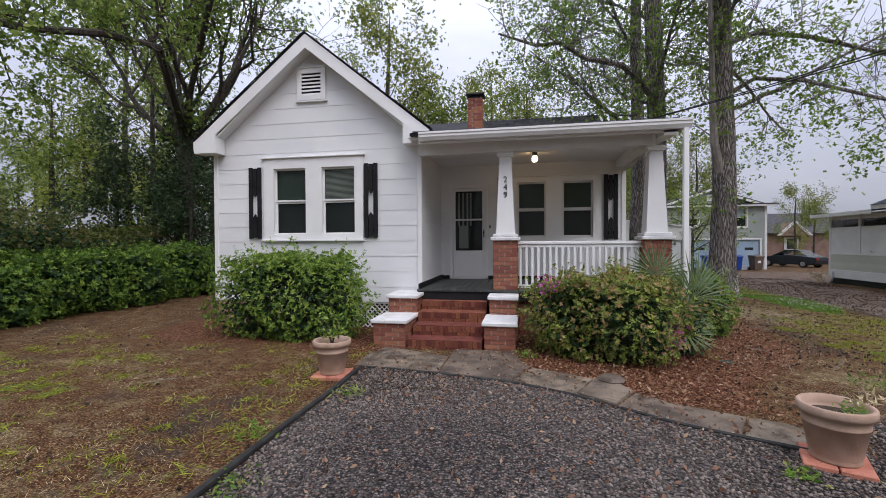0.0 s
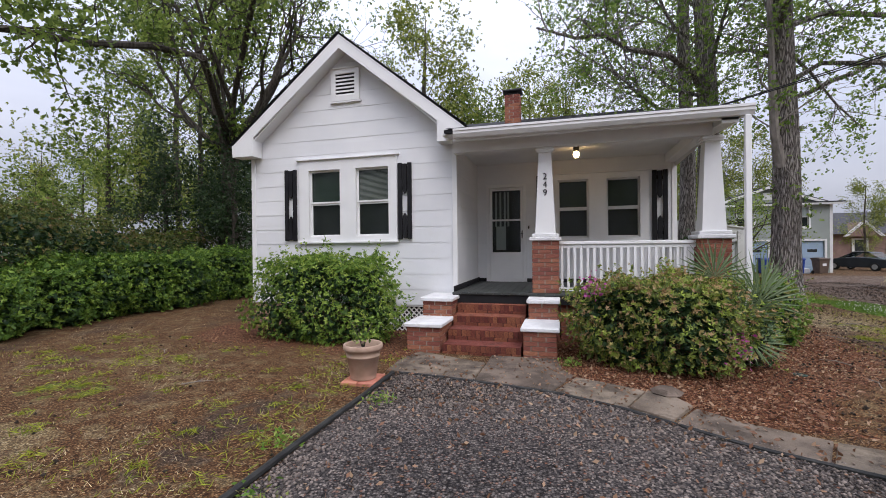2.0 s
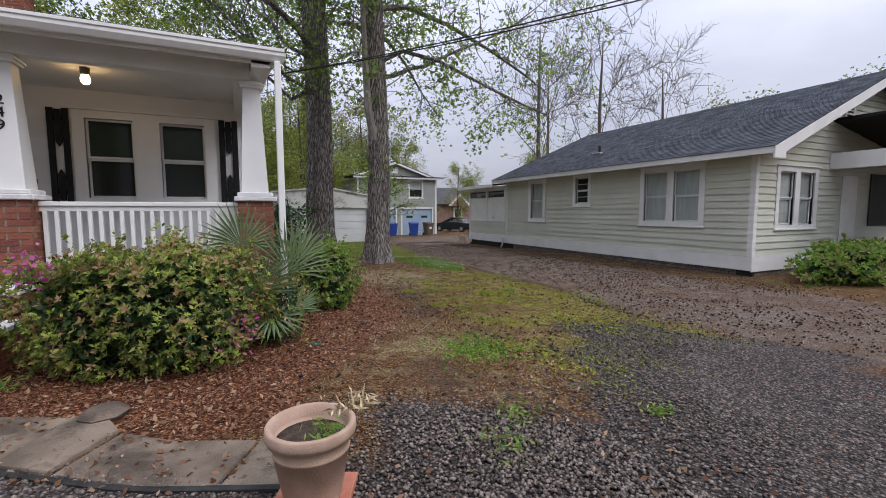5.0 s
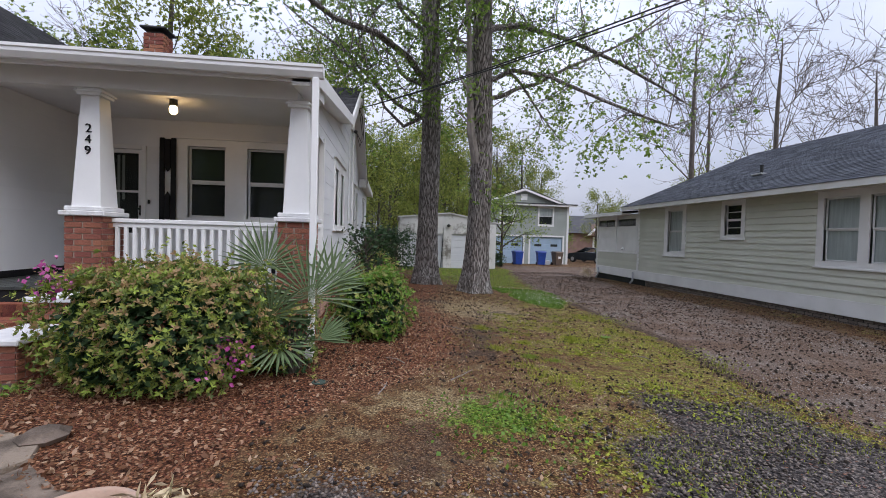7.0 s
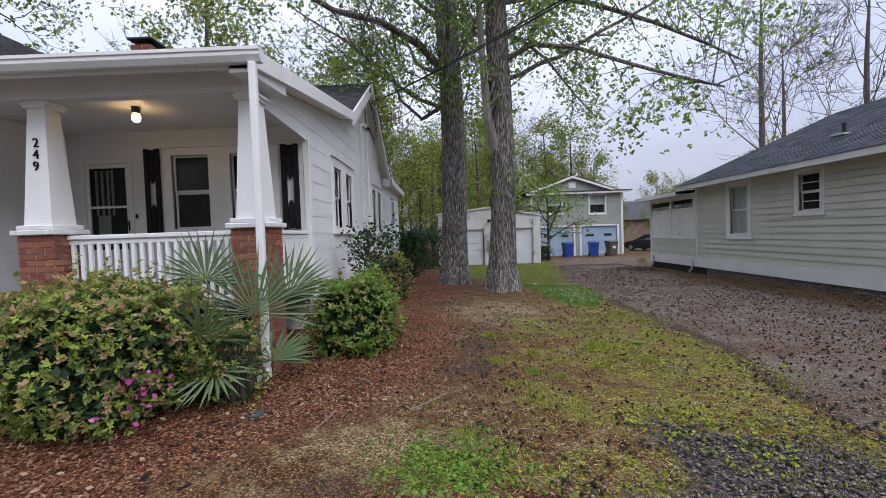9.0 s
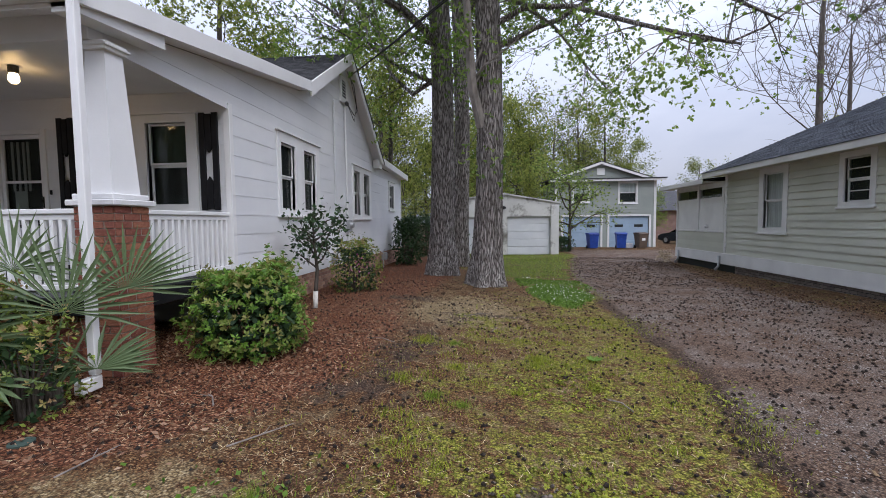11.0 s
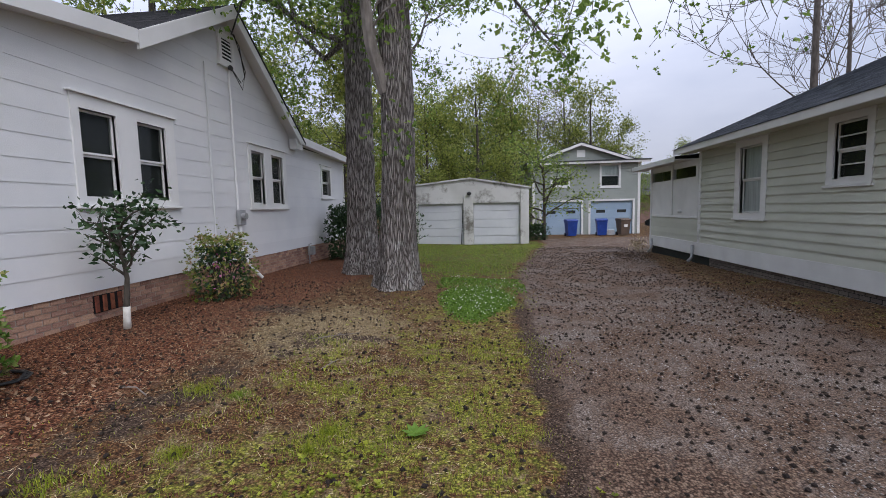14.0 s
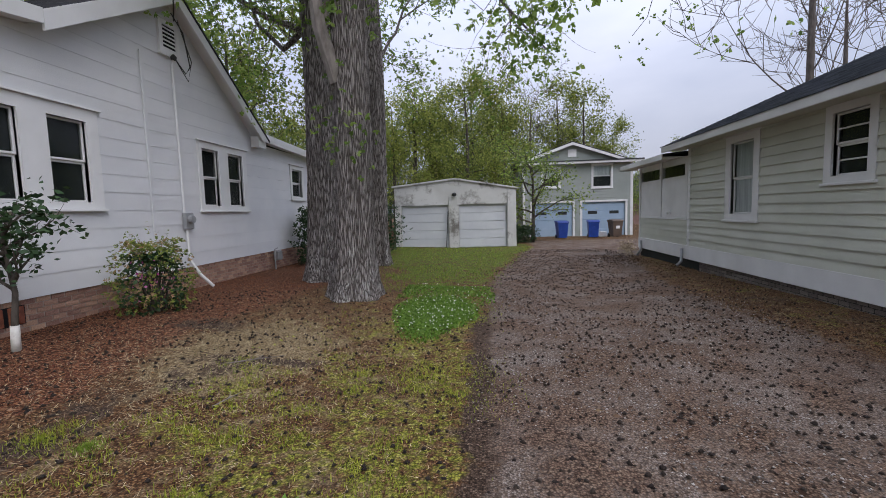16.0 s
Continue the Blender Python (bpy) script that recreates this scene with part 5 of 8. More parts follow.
# chimney
brick_block(house, "chimney", -1.60, -1.25, 10.95, 11.3, 3.8, 5.22, M_BRICK, M_MORTAR, "sewn")
part("chimney_cap", Geo().box(-1.55, -1.30, 11.0, 11.25, 5.222, 5.29, 0.01).box(-1.66, -1.19, 10.89, 11.36, 5.30, 5.34, 0.008), M_DARKMETAL, house, "dark metal chimney cap")

# ---------- the sage neighbour house ----------
nb = thing("sage_cottage", 19.3, 14.0, -0.35, "sage green lap-sided cottage with white trim and a grey shingle roof", "house")
NX, NY0, NY1, NY2 = 13.694, 7.8, 19.1, 22.75
west = Face((NX, 0, 0), (0, -1, 0), (-1, 0, 0))
n_cas = [(9.10, 11.27, 0.94, 2.74), (13.46, 14.40, 1.58, 2.77), (16.05, 17.26, 0.94, 2.75)]
n_sash = [[(9.27, 10.08, 1.07, 2.58), (10.30, 11.11, 1.07, 2.58)], [(13.60, 14.26, 1.68, 2.64)], [(16.24, 17.07, 1.07, 2.60)]]
flip = lambda h: (-h[1], -h[0], h[2], h[3])
n_holes = [flip(s) for ss in n_sash for s in ss]
n_wall = part("west_wall", wall_core(west, -NY1, -NY0, 0.0, 2.86, n_holes), M_SAGE, nb)
for g in siding(west, lambda v: -NY1 + 0.1, lambda v: -NY0 - 0.1, 0.20, 2.86, 0.18, [flip(h) for h in n_cas], proud=0.03):
    part("siding_board", g, M_SAGE, n_wall)
for c_, ss, gd in zip(n_cas, n_sash, (0, 1, 0)):
    window(nb, west, flip(c_), [flip(s) for s in ss], M_NTRIM, M_CURTAIN if not gd else M_DARKFILL, M_CURTAIN if not gd else M_DARKFILL, grid=gd, head=0.03)
part("skirt_board", Geo().box(NX - 0.035, NX + 0.05, NY0 - 0.03, NY2, -0.17, 0.20, 0.006), M_NTRIM, nb)
for a in (NY0, NY1 - 0.14):
    part("corner_board", Geo().box(NX - 0.03, NX + 0.12, a - 0.02, a + 0.12, 0.2, 2.86, 0.004), M_NTRIM, nb)
front = Face((0, NY0, 0), (1, 0, 0), (0, -1, 0))
NR, NRZ = 19.3, 5.5
f_hole = [(14.72, 15.45, 1.0, 2.42), (15.68, 16.42, 1.0, 2.42)]
g = wall_core(front, NX + 0.02, 24.9, 0.0, 2.86, f_hole)
g.prism([(NX, 2.86), (24.9, 2.86), (NR, 5.28)], 1, NY0 + 0.002, NY0 + 0.12)
f_wall = part("front_wall", g, M_SAGE, nb)
n_sl = (NRZ - 2.86) / (NR - 13.2)
for g in siding(front, lambda v: NX + 0.1 if v < 3.05 else NX + (v - 3.05) / n_sl, lambda v: 24.9 if v < 3.05 else 24.9 - (v - 3.05) / n_sl, 0.2, 5.2, 0.18, [(14.55, 16.62, 0.9, 2.58)], proud=0.03, breaks=(3.05,)):
    part("siding_board", g, M_SAGE, f_wall)
window(nb, front, (14.57, 16.6, 0.9, 2.56), f_hole, M_NTRIM, M_CURTAIN, M_CURTAIN)
part("front_skirt", Geo().box(NX - 0.03, 17.2, NY0 - 0.035, NY0 - 0.002, -0.2, 0.2, 0.006), M_NTRIM, nb)
louvre_vent(nb, front, 17.72, 18.3, 3.95, 4.75, M_NTRIM, 0.1)
part("plain_wall", Geo().box(24.8, 24.92, NY0, NY2, -0.3, 2.86).box(NX + 0.05, 24.8, NY2 - 0.12, NY2, -0.3, 2.6), M_SAGE, nb)
part("partition", Geo().box(NX + 1.5, NX + 1.6, NY0 + 0.3, NY2 - 0.2, 0, 2.8), M_ROOM, nb)
part("house_ceiling", Geo().box(NX + 0.05, 24.8, NY0 + 0.15, NY1, 2.8, 2.85), M_ROOM, nb)
E0, E1 = 7.15, 19.55
part("roof", slab([(13.17, E0, 2.90), (NR, E0, NRZ), (NR, E1, NRZ), (13.17, E1, 2.90)], 0.04), M_BLACK, nb)
part("far_roof", slab([(NR, E0, NRZ), (25.43, E0, 2.90), (25.43, E1, 2.90), (NR, E1, NRZ)], 0.04), M_BLACK, nb)
part("rear_gable", Geo().prism([(NX, 2.86), (24.9, 2.86), (NR, 5.3)], 1, NY1 - 0.12, NY1), M_SAGE, nb)
shingles(nb, (13.13, E0 - 0.02, 2.885), (0, 1, 0), (1, 0, (NRZ - 2.9) / (NR - 13.17)), E1 - E0 + 0.04, math.hypot(NR - 13.17, NRZ - 2.9) + 0.04, M_BLUE_SHINGLE, 0.145)
part("eave_fascia", Geo().box(13.15, 13.19, E0, E1, 2.73, 2.885, 0.004), M_NTRIM, nb)
part("eave_soffit", Geo().box(13.19, NX - 0.003, E0 + 0.02, E1, 2.77, 2.79), M_SAGE, nb)
part("rake_board", Geo().prism([(13.15, 2.87), (NR, NRZ - 0.02), (NR, NRZ - 0.26), (13.6, 2.78), (13.6, 2.62), (13.15, 2.62)], 1, E0 - 0.03, E0 + 0.01), M_NTRIM, nb)
part("rake_board", Geo().prism([(25.4, 2.87), (NR, NRZ - 0.02), (NR, NRZ - 0.26), (25.2, 2.70)], 1, E0 - 0.03, E0 + 0.01), M_NTRIM, nb)
part("rake_soffit", Geo().prism([(13.6, 2.86), (NR, NRZ - 0.14), (NR, NRZ - 0.16), (13.6, 2.84)], 1, E0 + 0.012, NY0 - 0.003), M_SAGE, nb)
part("roof_vent", Geo().lathe([(0.05, 0), (0.05, 0.32), (0.062, 0.32), (0.062, 0.36)], 15.0, 14.4, 3.62, 12), M_DARKMETAL, nb, "dark plumbing vent pipe")
part("vent_flashing", Geo().box(14.8, 15.2, 14.2, 14.6, 3.64, 3.70, 0.01), M_METAL, nb)
# glazed back porch
bp = part("back_porch_wall", Geo().box(NX + 0.02, NX + 0.1, NY1 + 0.003, NY2, 0.0, 2.1).box(NX + 0.02, NX + 0.1, NY1 + 0.003, NY2, 2.42, 2.6), M_NTRIM, nb)
for g in siding(west, lambda v: -NY2 + 0.08, lambda v: -NY1 - 0.02, 0.2, 0.88, 0.17, [], proud=0.018):
    part("siding_board", g, M_SAGE, bp)
part("band", Geo().box(NX - 0.03, NX + 0.04, NY1 + 0.003, NY2, 0.88, 0.94, 0.004), M_NTRIM, bp)
for a, b in ((NY1 + 0.01, NY1 + 0.16), (20.85, 20.98), (NY2 - 0.12, NY2)):
    part("post", Geo().box(NX - 0.025, NX + 0.1, a, b, 0.2 if a > 22 else 0.94, 2.6, 0.004), M_NTRIM, bp)
part("flat_panel", Geo().box(NX + 0.0, NX + 0.018, NY1 + 0.17, 20.84, 0.945, 2.08).box(NX + 0.0, NX + 0.018, 20.99, NY2 - 0.13, 0.945, 2.08), M_NTRIM, bp)
for a, b in ((NY1 + 0.17, 19.98), (20.02, 20.84), (20.99, 21.78), (21.82, NY2 - 0.13)):
    pane_of(west, -b, -a, 2.1, 2.42, -0.03, bp)
# near-black sheet stands in for the shade inside the glazed porch
part("dark_interior", Geo().box(NX + 0.4, NX + 0.45, NY1 + 0.05, NY2 - 0.13, 0.0, 2.6), M_DARKFILL, bp)
part("porch_roof", slab([(13.2, NY1 + 0.46, 2.72), (15.6, NY1 + 0.46, 2.95), (15.6, NY2 + 0.5, 2.95), (13.2, NY2 + 0.5, 2.72)], 0.06), M_BLACK, nb)
part("porch_fascia", Geo().box(13.17, 13.2, NY1 + 0.46, NY2 + 0.5, 2.56, 2.71, 0.004).box(13.2, NX + 0.1, NY2 + 0.47, NY2 + 0.5, 2.56, 2.71, 0.004), M_NTRIM, nb)
part("porch_ceiling", Geo().box(13.2, 15.6, NY1 + 0.46, NY2 + 0.46, 2.61, 2.64), M_NTRIM, nb)
part("porch_light", Geo().lathe([(0.05, 0), (0.07, 0.06), (0.03, 0.12)], NX - 0.06, 20.2, 1.02, 10), M_NTRIM, bp)
fnd = brick_block(nb, "foundation", NX + 0.06, NX + 0.16, NY0, NY2, -0.5, -0.172, M_GREY_BRICK, M_DARKFILL, "")
brick_face(fnd, Face((NX + 0.06, 0, 0), (0, -1, 0), (-1, 0, 0)), -18.5, -8.2, -0.47, -0.175, M_GREY_BRICK)
part("front_foundation", Geo().box(NX + 0.1, 24.8, NY0 + 0.02, NY0 + 0.12, -0.5, -0.2), M_GREY_BRICK, nb)
# front porch of the neighbour
part("porch_gable_roof", slab([(17.2, 4.6, 3.98), (22.6, 4.6, 3.05), (22.6, 7.79, 3.05), (17.2, 7.79, 3.98)], 0.08), M_BLACK, nb)
part("porch_fascia", slab([(17.2, 4.58, 3.93), (22.6, 4.58, 3.0), (22.6, 4.62, 3.0), (17.2, 4.62, 3.93)], 0.2), M_NTRIM, nb)
part("porch_beam", Geo().box(17.15, 22.3, 5.0, 5.25, 2.55, 3.0, 0.008).box(17.15, 17.35, 5.25, 7.78, 2.55, 3.0, 0.008), M_NTRIM, nb)
part("porch_infill", Geo().prism([(17.2, 3.0), (22.2, 3.0), (17.2, 3.8)], 1, 5.1, 5.16), M_SAGE, nb)
part("porch_deck", Geo().box(17.2, 22.4, 4.9, 7.76, 0.1, 0.22), M_DARKFILL, nb)
g = Geo().box(17.3, 21.6, 5.07, 5.12, 0.95, 1.02, 0.006)
nr_ = part("porch_railing", g, M_NTRIM, nb)
for i in range(24):
    part("baluster", Geo().box(17.4 + i * 0.175, 17.44 + i * 0.175, 5.07, 5.11, 0.22, 0.95, 0.004), M_NTRIM, nr_)
brick_block(nb, "brick_column", 21.7, 22.35, 4.8, 5.4, -0.4, 2.6, M_BRICK, M_CAP, "sw")
part("porch_door", Geo().box(17.9, 18.8, NY0 - 0.05, NY0 - 0.03, 0.25, 2.4, 0.006), M_NTRIM, nb)
part("porch_window", Geo().box(19.6, 21.2, NY0 - 0.06, NY0 - 0.03, 0.9, 2.5, 0.006), M_DARKFILL, nb)

# ---------- stucco garage ----------
ga = thing("stucco_garage", 6.75, 31.0, -0.53, "low white stucco double garage streaked with mildew", "garage")
GYF, GZ0 = 28.44, -0.56
gf = Face((0, GYF, 0), (1, 0, 0), (0, -1, 0))
gd_h = [(4.05, 6.42, GZ0, 1.60), (6.95, 9.32, GZ0, 1.60)]
g = wall_core(gf, 3.72, 9.78, GZ0, 2.28, gd_h, 0.2)
g.prism([(3.72, 2.28), (9.78, 2.28), (9.78, 2.32), (6.8, 2.86), (3.72, 2.55)], 1, GYF + 0.002, GYF + 0.2)
g.box(3.72, 3.9, GYF + 0.2, 34.5, GZ0, 2.4).box(9.6, 9.78, GYF + 0.2, 34.5, GZ0, 2.2)
part("wall", g, M_STUCCO, ga)
part("pilaster", Geo().box(6.45, 6.92, GYF - 0.05, GYF - 0.001, GZ0, 2.0, 0.01), M_STUCCO, ga)
part("pilaster", Geo().box(9.36, 9.78, GYF - 0.06, GYF - 0.001, GZ0, 2.2, 0.01), M_STUCCO, ga)
part("roof_edge", Geo().prism([(3.6, 2.52), (6.8, 2.84), (9.9, 2.30), (9.9, 2.37), (6.8, 2.92), (3.6, 2.60)], 1, GYF - 0.08, 34.6), M_STUCCO, ga)
for a, b, c_, d in gd_h:
    ob = part("garage_door", gf.box(Geo(), a, b, c_, d, -0.19, -0.14), M_ROLLER, ga, "pale grey panelled garage door")
    for i in range(5):
        part("door_panel", gf.box(Geo(), a + 0.02, b - 0.02, c_ + 0.03 + i * 0.43, c_ + 0.44 + i * 0.43, -0.14, -0.115, 0.012), M_ROLLER, ob)
part("wall_lamp", Geo().lathe([(0.03, 0.0), (0.11, 0.05), (0.12, 0.14), (0.02, 0.2)], 6.75, GYF - 0.14, 2.0, 12), M_DARKMETAL, ga)
part("lean_pipe", Geo().tube([(6.3, GYF - 0.1, GZ0), (6.42, GYF - 0.05, 1.3)], [0.02, 0.02], 6), M_DARKMETAL, ga)

# ---------- carriage house ----------
ch = thing("carriage_house", 14.3, 40.0, -0.7, "two-storey grey-green sided carriage house with two garage bays", "house")
CY = 36.87
cf = Face((0, CY, 0), (1, 0, 0), (0, -1, 0))
ch_holes = [(11.45, 14.15, -0.75, 1.62), (14.78, 17.58, -0.75, 1.62), (12.2, 13.25, 2.75, 3.9), (15.5, 16.65, 2.65, 4.05)]
g = wall_core(cf, 10.85, 18.05, -0.75, 4.25, ch_holes, 0.15)
g.prism([(10.9, 4.25), (17.4, 4.25), (14.1, 5.42)], 1, CY + 0.002, CY + 0.15)
g.box(10.85, 11.0, CY + 0.15, 44, -0.75, 4.25).box(17.9, 18.05, CY + 0.15, 44, -0.75, 4.25)
cw = part("wall", g, M_GREY_SIDING, ch)
sb = Geo()
for b in siding(cf, lambda v: 10.85, lambda v: 18.05, 1.7, 4.2, 0.21, ch_holes, 0.03) + siding(cf, lambda v: 10.85, lambda v: 18.05, -0.7, 1.7, 0.21, ch_holes, 0.03):
    sb.add(b.v, b.f)
part("siding", sb, M_GREY_SIDING, ch)
for a, b, c_, d in ch_holes[:2]:
    t = Geo()
    cf.box(t, a - 0.14, a, c_, d + 0.12, 0.0, 0.05, 0.005)
    cf.box(t, b, b + 0.14, c_, d + 0.12, 0.0, 0.05, 0.005)
    cf.box(t, a, b, d, d + 0.12, 0.0, 0.05, 0.005)
    part("door_trim", t, M_NTRIM, ch)
    ob = part("garage_door", cf.box(Geo(), a, b, c_, d, -0.13, -0.09), M_BLUE_DOOR, ch, "faded blue panelled garage door")
    for i in range(4):
        part("door_panel", cf.box(Geo(), a + 0.03, b - 0.03, c_ + 0.04 + i * 0.585, c_ + 0.58 + i * 0.585, -0.09, -0.07, 0.01), M_BLUE_DOOR, ob)
    for q in (0.25, 0.75):
        m_ = a + (b - a) * q
        part("door_light", cf.box(Geo(), m_ - 0.3, m_ + 0.3, 0.82, 1.02, -0.069, -0.06, 0.005), M_DARKFILL, ob)
for a, b, c_, d in ch_holes[2:]:
    window(ch, cf, (a - 0.12, b + 0.12, c_ - 0.1, d + 0.1), [(a, b, c_, d)], M_NTRIM, M_CURTAIN, M_DARKFILL)
part("corner_board", cf.box(cf.box(Geo(), 10.83, 10.98, -0.75, 4.22, 0.0, 0.045, 0.004), 17.9, 18.07, -0.75, 4.22, 0.0, 0.045, 0.004), M_NTRIM, ch)
part("eave_board", Geo().box(10.45, 18.6, CY - 0.42, CY - 0.38, 4.18, 4.34, 0.005), M_NTRIM, ch)
part("eave_soffit", Geo().box(10.5, 18.55, CY - 0.37, CY - 0.05, 4.22, 4.25), M_NTRIM, ch)
part("lower_roof", slab([(10.4, CY - 0.45, 4.40), (18.65, CY - 0.45, 4.40), (18.65, 44.3, 4.75), (10.4, 44.3, 4.75)], 0.08), M_SHINGLE, ch)
part("gable_siding", Geo().prism([(11.3, 4.45), (17.0, 4.45), (14.1, 5.45)], 1, CY - 0.02, CY + 0.0), M_GREY_SIDING, ch)
for x_e in (10.5, 17.7):
    part("rake_board", Geo().prism([(x_e, 4.36), (14.1, 5.60), (14.1, 5.42), (x_e, 4.18)], 1, CY - 0.34, CY - 0.30), M_NTRIM, ch)
    part("gable_roof", slab([(x_e, CY - 0.35, 4.42), (x_e, 44.3, 4.42), (14.1, 44.3, 5.66), (14.1, CY - 0.35, 5.66)], 0.05), M_SHINGLE, ch)
part("gable_vent", cf.box(Geo(), 13.85, 14.4, 4.65, 5.15, 0.03, 0.06, 0.005), M_NTRIM, ch)

# ---------- far houses and the car ----------
fh = thing("brick_bungalow", 31.0, 66.0, -0.9, "brown brick bungalow with a small white-trimmed gable", "house")
part("wall", Geo().box(26, 40, 62, 72, -1, 2.6), M_FARBRICK, fh)
part("roof", Geo().prism([(61.5, 2.5), (67, 5.3), (72.5, 2.5)], 0, 25.6, 40.4), M_SHINGLE, fh)
part("dormer", Geo().prism([(31.6, 2.2), (34.8, 2.2), (33.2, 3.9)], 1, 61.2, 66), M_FARBRICK, fh)
part("dormer_trim", Geo().prism([(31.2, 2.2), (31.6, 2.2), (33.2, 3.75), (34.8, 2.2), (35.2, 2.2), (33.2, 4.15)], 1, 61.1, 61.19), M_NTRIM, fh)
part("window", Geo().box(32.4, 34.0, 61.85, 61.98, 0.3, 2.0, 0.02), M_NTRIM, fh)
part("pane", Geo().box(32.65, 33.75, 61.8, 61.849, 0.5, 1.8), M_DARKFILL, fh)
lh = thing("grey_bungalow", -33.0, 30.0, -0.4, "grey-blue sided bungalow behind the shrubs", "house")
part("wall", Geo().box(-40, -27, 25, 36, -0.6, 2.7), M_FARGREY, lh)
part("roof", Geo().prism([(24.3, 2.6), (30.5, 4.9), (36.7, 2.6)], 0, -40.5, -26.5), M_FARGREY, lh)
part("window", Geo().box(-31, -29.6, 24.9, 24.98, 0.7, 2.1, 0.02), M_NTRIM, lh)
part("pane", Geo().box(-30.85, -29.75, 24.86, 24.899, 0.85, 1.95), M_DARKFILL, lh)

car = thing("parked_sedan", 22.6, 42.0, -0.72, "dark grey sedan parked beyond the drive", "car")
cz = gz(22.6, 42.0)
ca = Geo()
# body side profile drawn along the car, lofted over five widths
prof = [(-2.3, 0.32), (-2.32, 0.62), (-2.25, 0.86), (-1.5, 0.95), (-0.9, 1.02), (-0.2, 1.05), (0.95, 0.98), (1.9, 0.84), (2.28, 0.66), (2.3, 0.34), (1.9, 0.24), (-1.9, 0.24)]
rings = []
for wv, k in ((-0.90, 0.94), (-0.86, 1.0), (0.86, 1.0), (0.90, 0.94)):
    rings.append([(wv, p[0] * k, 0.62 + (p[1] - 0.62) * k) for p in prof])
n_p = len(prof)
cv, cfaces = [], []
CARM = pose(22.6, 42.0, cz, 0, 0, 118)
for r_ in rings:
    cv += [tuple(CARM @ Vector((p[1], p[0], p[2]))) for p in r_]
for i in range(3):
    for k in range(n_p):
        cfaces.append((i * n_p + k, i * n_p + (k + 1) % n_p, (i + 1) * n_p + (k + 1) % n_p, (i + 1) * n_p + k))
cfaces += [tuple(range(n_p)), tuple(range(3 * n_p, 4 * n_p))[::-1]]
part("body", ca.add(cv, cfaces), M_CAR, car)
gh = [(-1.75, 0.93), (-0.85, 1.40), (0.25, 1.44), (1.15, 0.97)]
gv = [tuple(CARM @ Vector((p[0], w * (0.84 if p[1] < 1.1 else 0.62), p[1]))) for w in (-1, 1) for p in gh]
part("glasshouse", Geo().add(gv, [(0, 1, 2, 3), (7, 6, 5, 4), (0, 4, 5, 1), (2, 6, 7, 3), (3, 7, 4, 0)]), M_GLASS, car)
gr_ = [tuple(CARM @ Vector((p[0], w * 0.63, p[1]))) for w in (-1, 1) for p in ((-0.95, 1.37), (-0.8, 1.45), (0.2, 1.48), (0.35, 1.42))]
part("roof", Geo().add(gr_, [(0, 1, 2, 3), (7, 6, 5, 4), (0, 4, 5, 1), (1, 5, 6, 2), (2, 6, 7, 3), (3, 7, 4, 0)]), M_CAR, car)
for wx in (-1.4, 1.4):
    for wy in (-0.86, 0.86):
        c0 = CARM @ Vector((wx, wy - 0.1, 0.32))
        c1 = CARM @ Vector((wx, wy + 0.1, 0.32))
        wh = part("wheel", Geo().tube([c0, c1], [0.32, 0.32], 18), M_TYRE, car)
        part("rim", Geo().tube([c0 + (c0 - c1) * 0.03, c1 + (c1 - c0) * 0.03], [0.2, 0.2], 14), M_METAL, wh)
for wy in (-0.68, 0.68):
    p = CARM @ Vector((-2.30, wy, 0.74))
    part("tail_lamp", Geo().tube([p + Vector((0, 0, -0.08)), p + Vector((0, 0, 0.08))], [0.1, 0.1], 8), M_REDLAMP, car)
    p = CARM @ Vector((2.24, wy, 0.64))
    part("headlight", Geo().tube([p + Vector((0, 0, -0.07)), p + Vector((0, 0, 0.07))], [0.12, 0.12], 8), M_METAL, car)


# ---------- trees ----------
def grow(rng, p, d, r, length, depth, geo, tips, sides, bend=0.22, up=0.06, fork=(2, 4), min_r=0.012):
    """One branch with its twigs: a wandering tapered tube, children along its outer half, leaf places at its ends."""
    n = max(3, int(length / (0.55 if depth > 1 else 0.4)))
    pts, radii = [Vector(p)], [r]
    d = Vector(d).normalized()
    for i in range(n):
        d = (d + Vector(rng.normal(size=3)) * bend * (0.5 if depth > 2 else 0.8) + Vector((0, 0, up))).normalized()
        pts.append(pts[-1] + d * (length / n))
        radii.append(max(min_r * 0.5, r * (1 - 0.72 * (i + 1) / n)))
    geo.tube(pts, radii, max(3, sides))
    if depth <= 1:
        for q in pts[1:]:
            tips.append(tuple(q))
    if depth > 0:
        for _ in range(int(rng.integers(*fork)) + (1 if depth > 1 else 0)):
            k = int(rng.integers(max(1, n // 3), n + 1))
            side = Vector(rng.normal(size=3))
            nd = (pts[k] - pts[k - 1]).normalized() * 0.75 + side.normalized() * 0.75
            grow(rng, pts[k], nd, max(min_r, radii[k] * 0.72), length * float(rng.uniform(0.45, 0.72)), depth - 1, geo, tips, sides - 1, bend, up, fork, min_r)


def leaf_cloud(rng, tips, per, spread, droop=0.0):
    t = np.array(tips)
    c = np.repeat(t, per, axis=0)
    c = c + rng.normal(size=c.shape) * spread
    c[:, 2] -= abs(rng.normal(size=len(c))) * droop
    return c


def trunk_points(rng, x, y, z, height, lean, wob, step=0.8):
    n = int(height / step)
    pts = []
    for i in range(n + 1):
        h = height * i / n
        pts.append((x + lean[0] * h + wob * math.sin(h * 0.55 + x), y + lean[1] * h + wob * math.cos(h * 0.45 + y), z + h))
    return pts


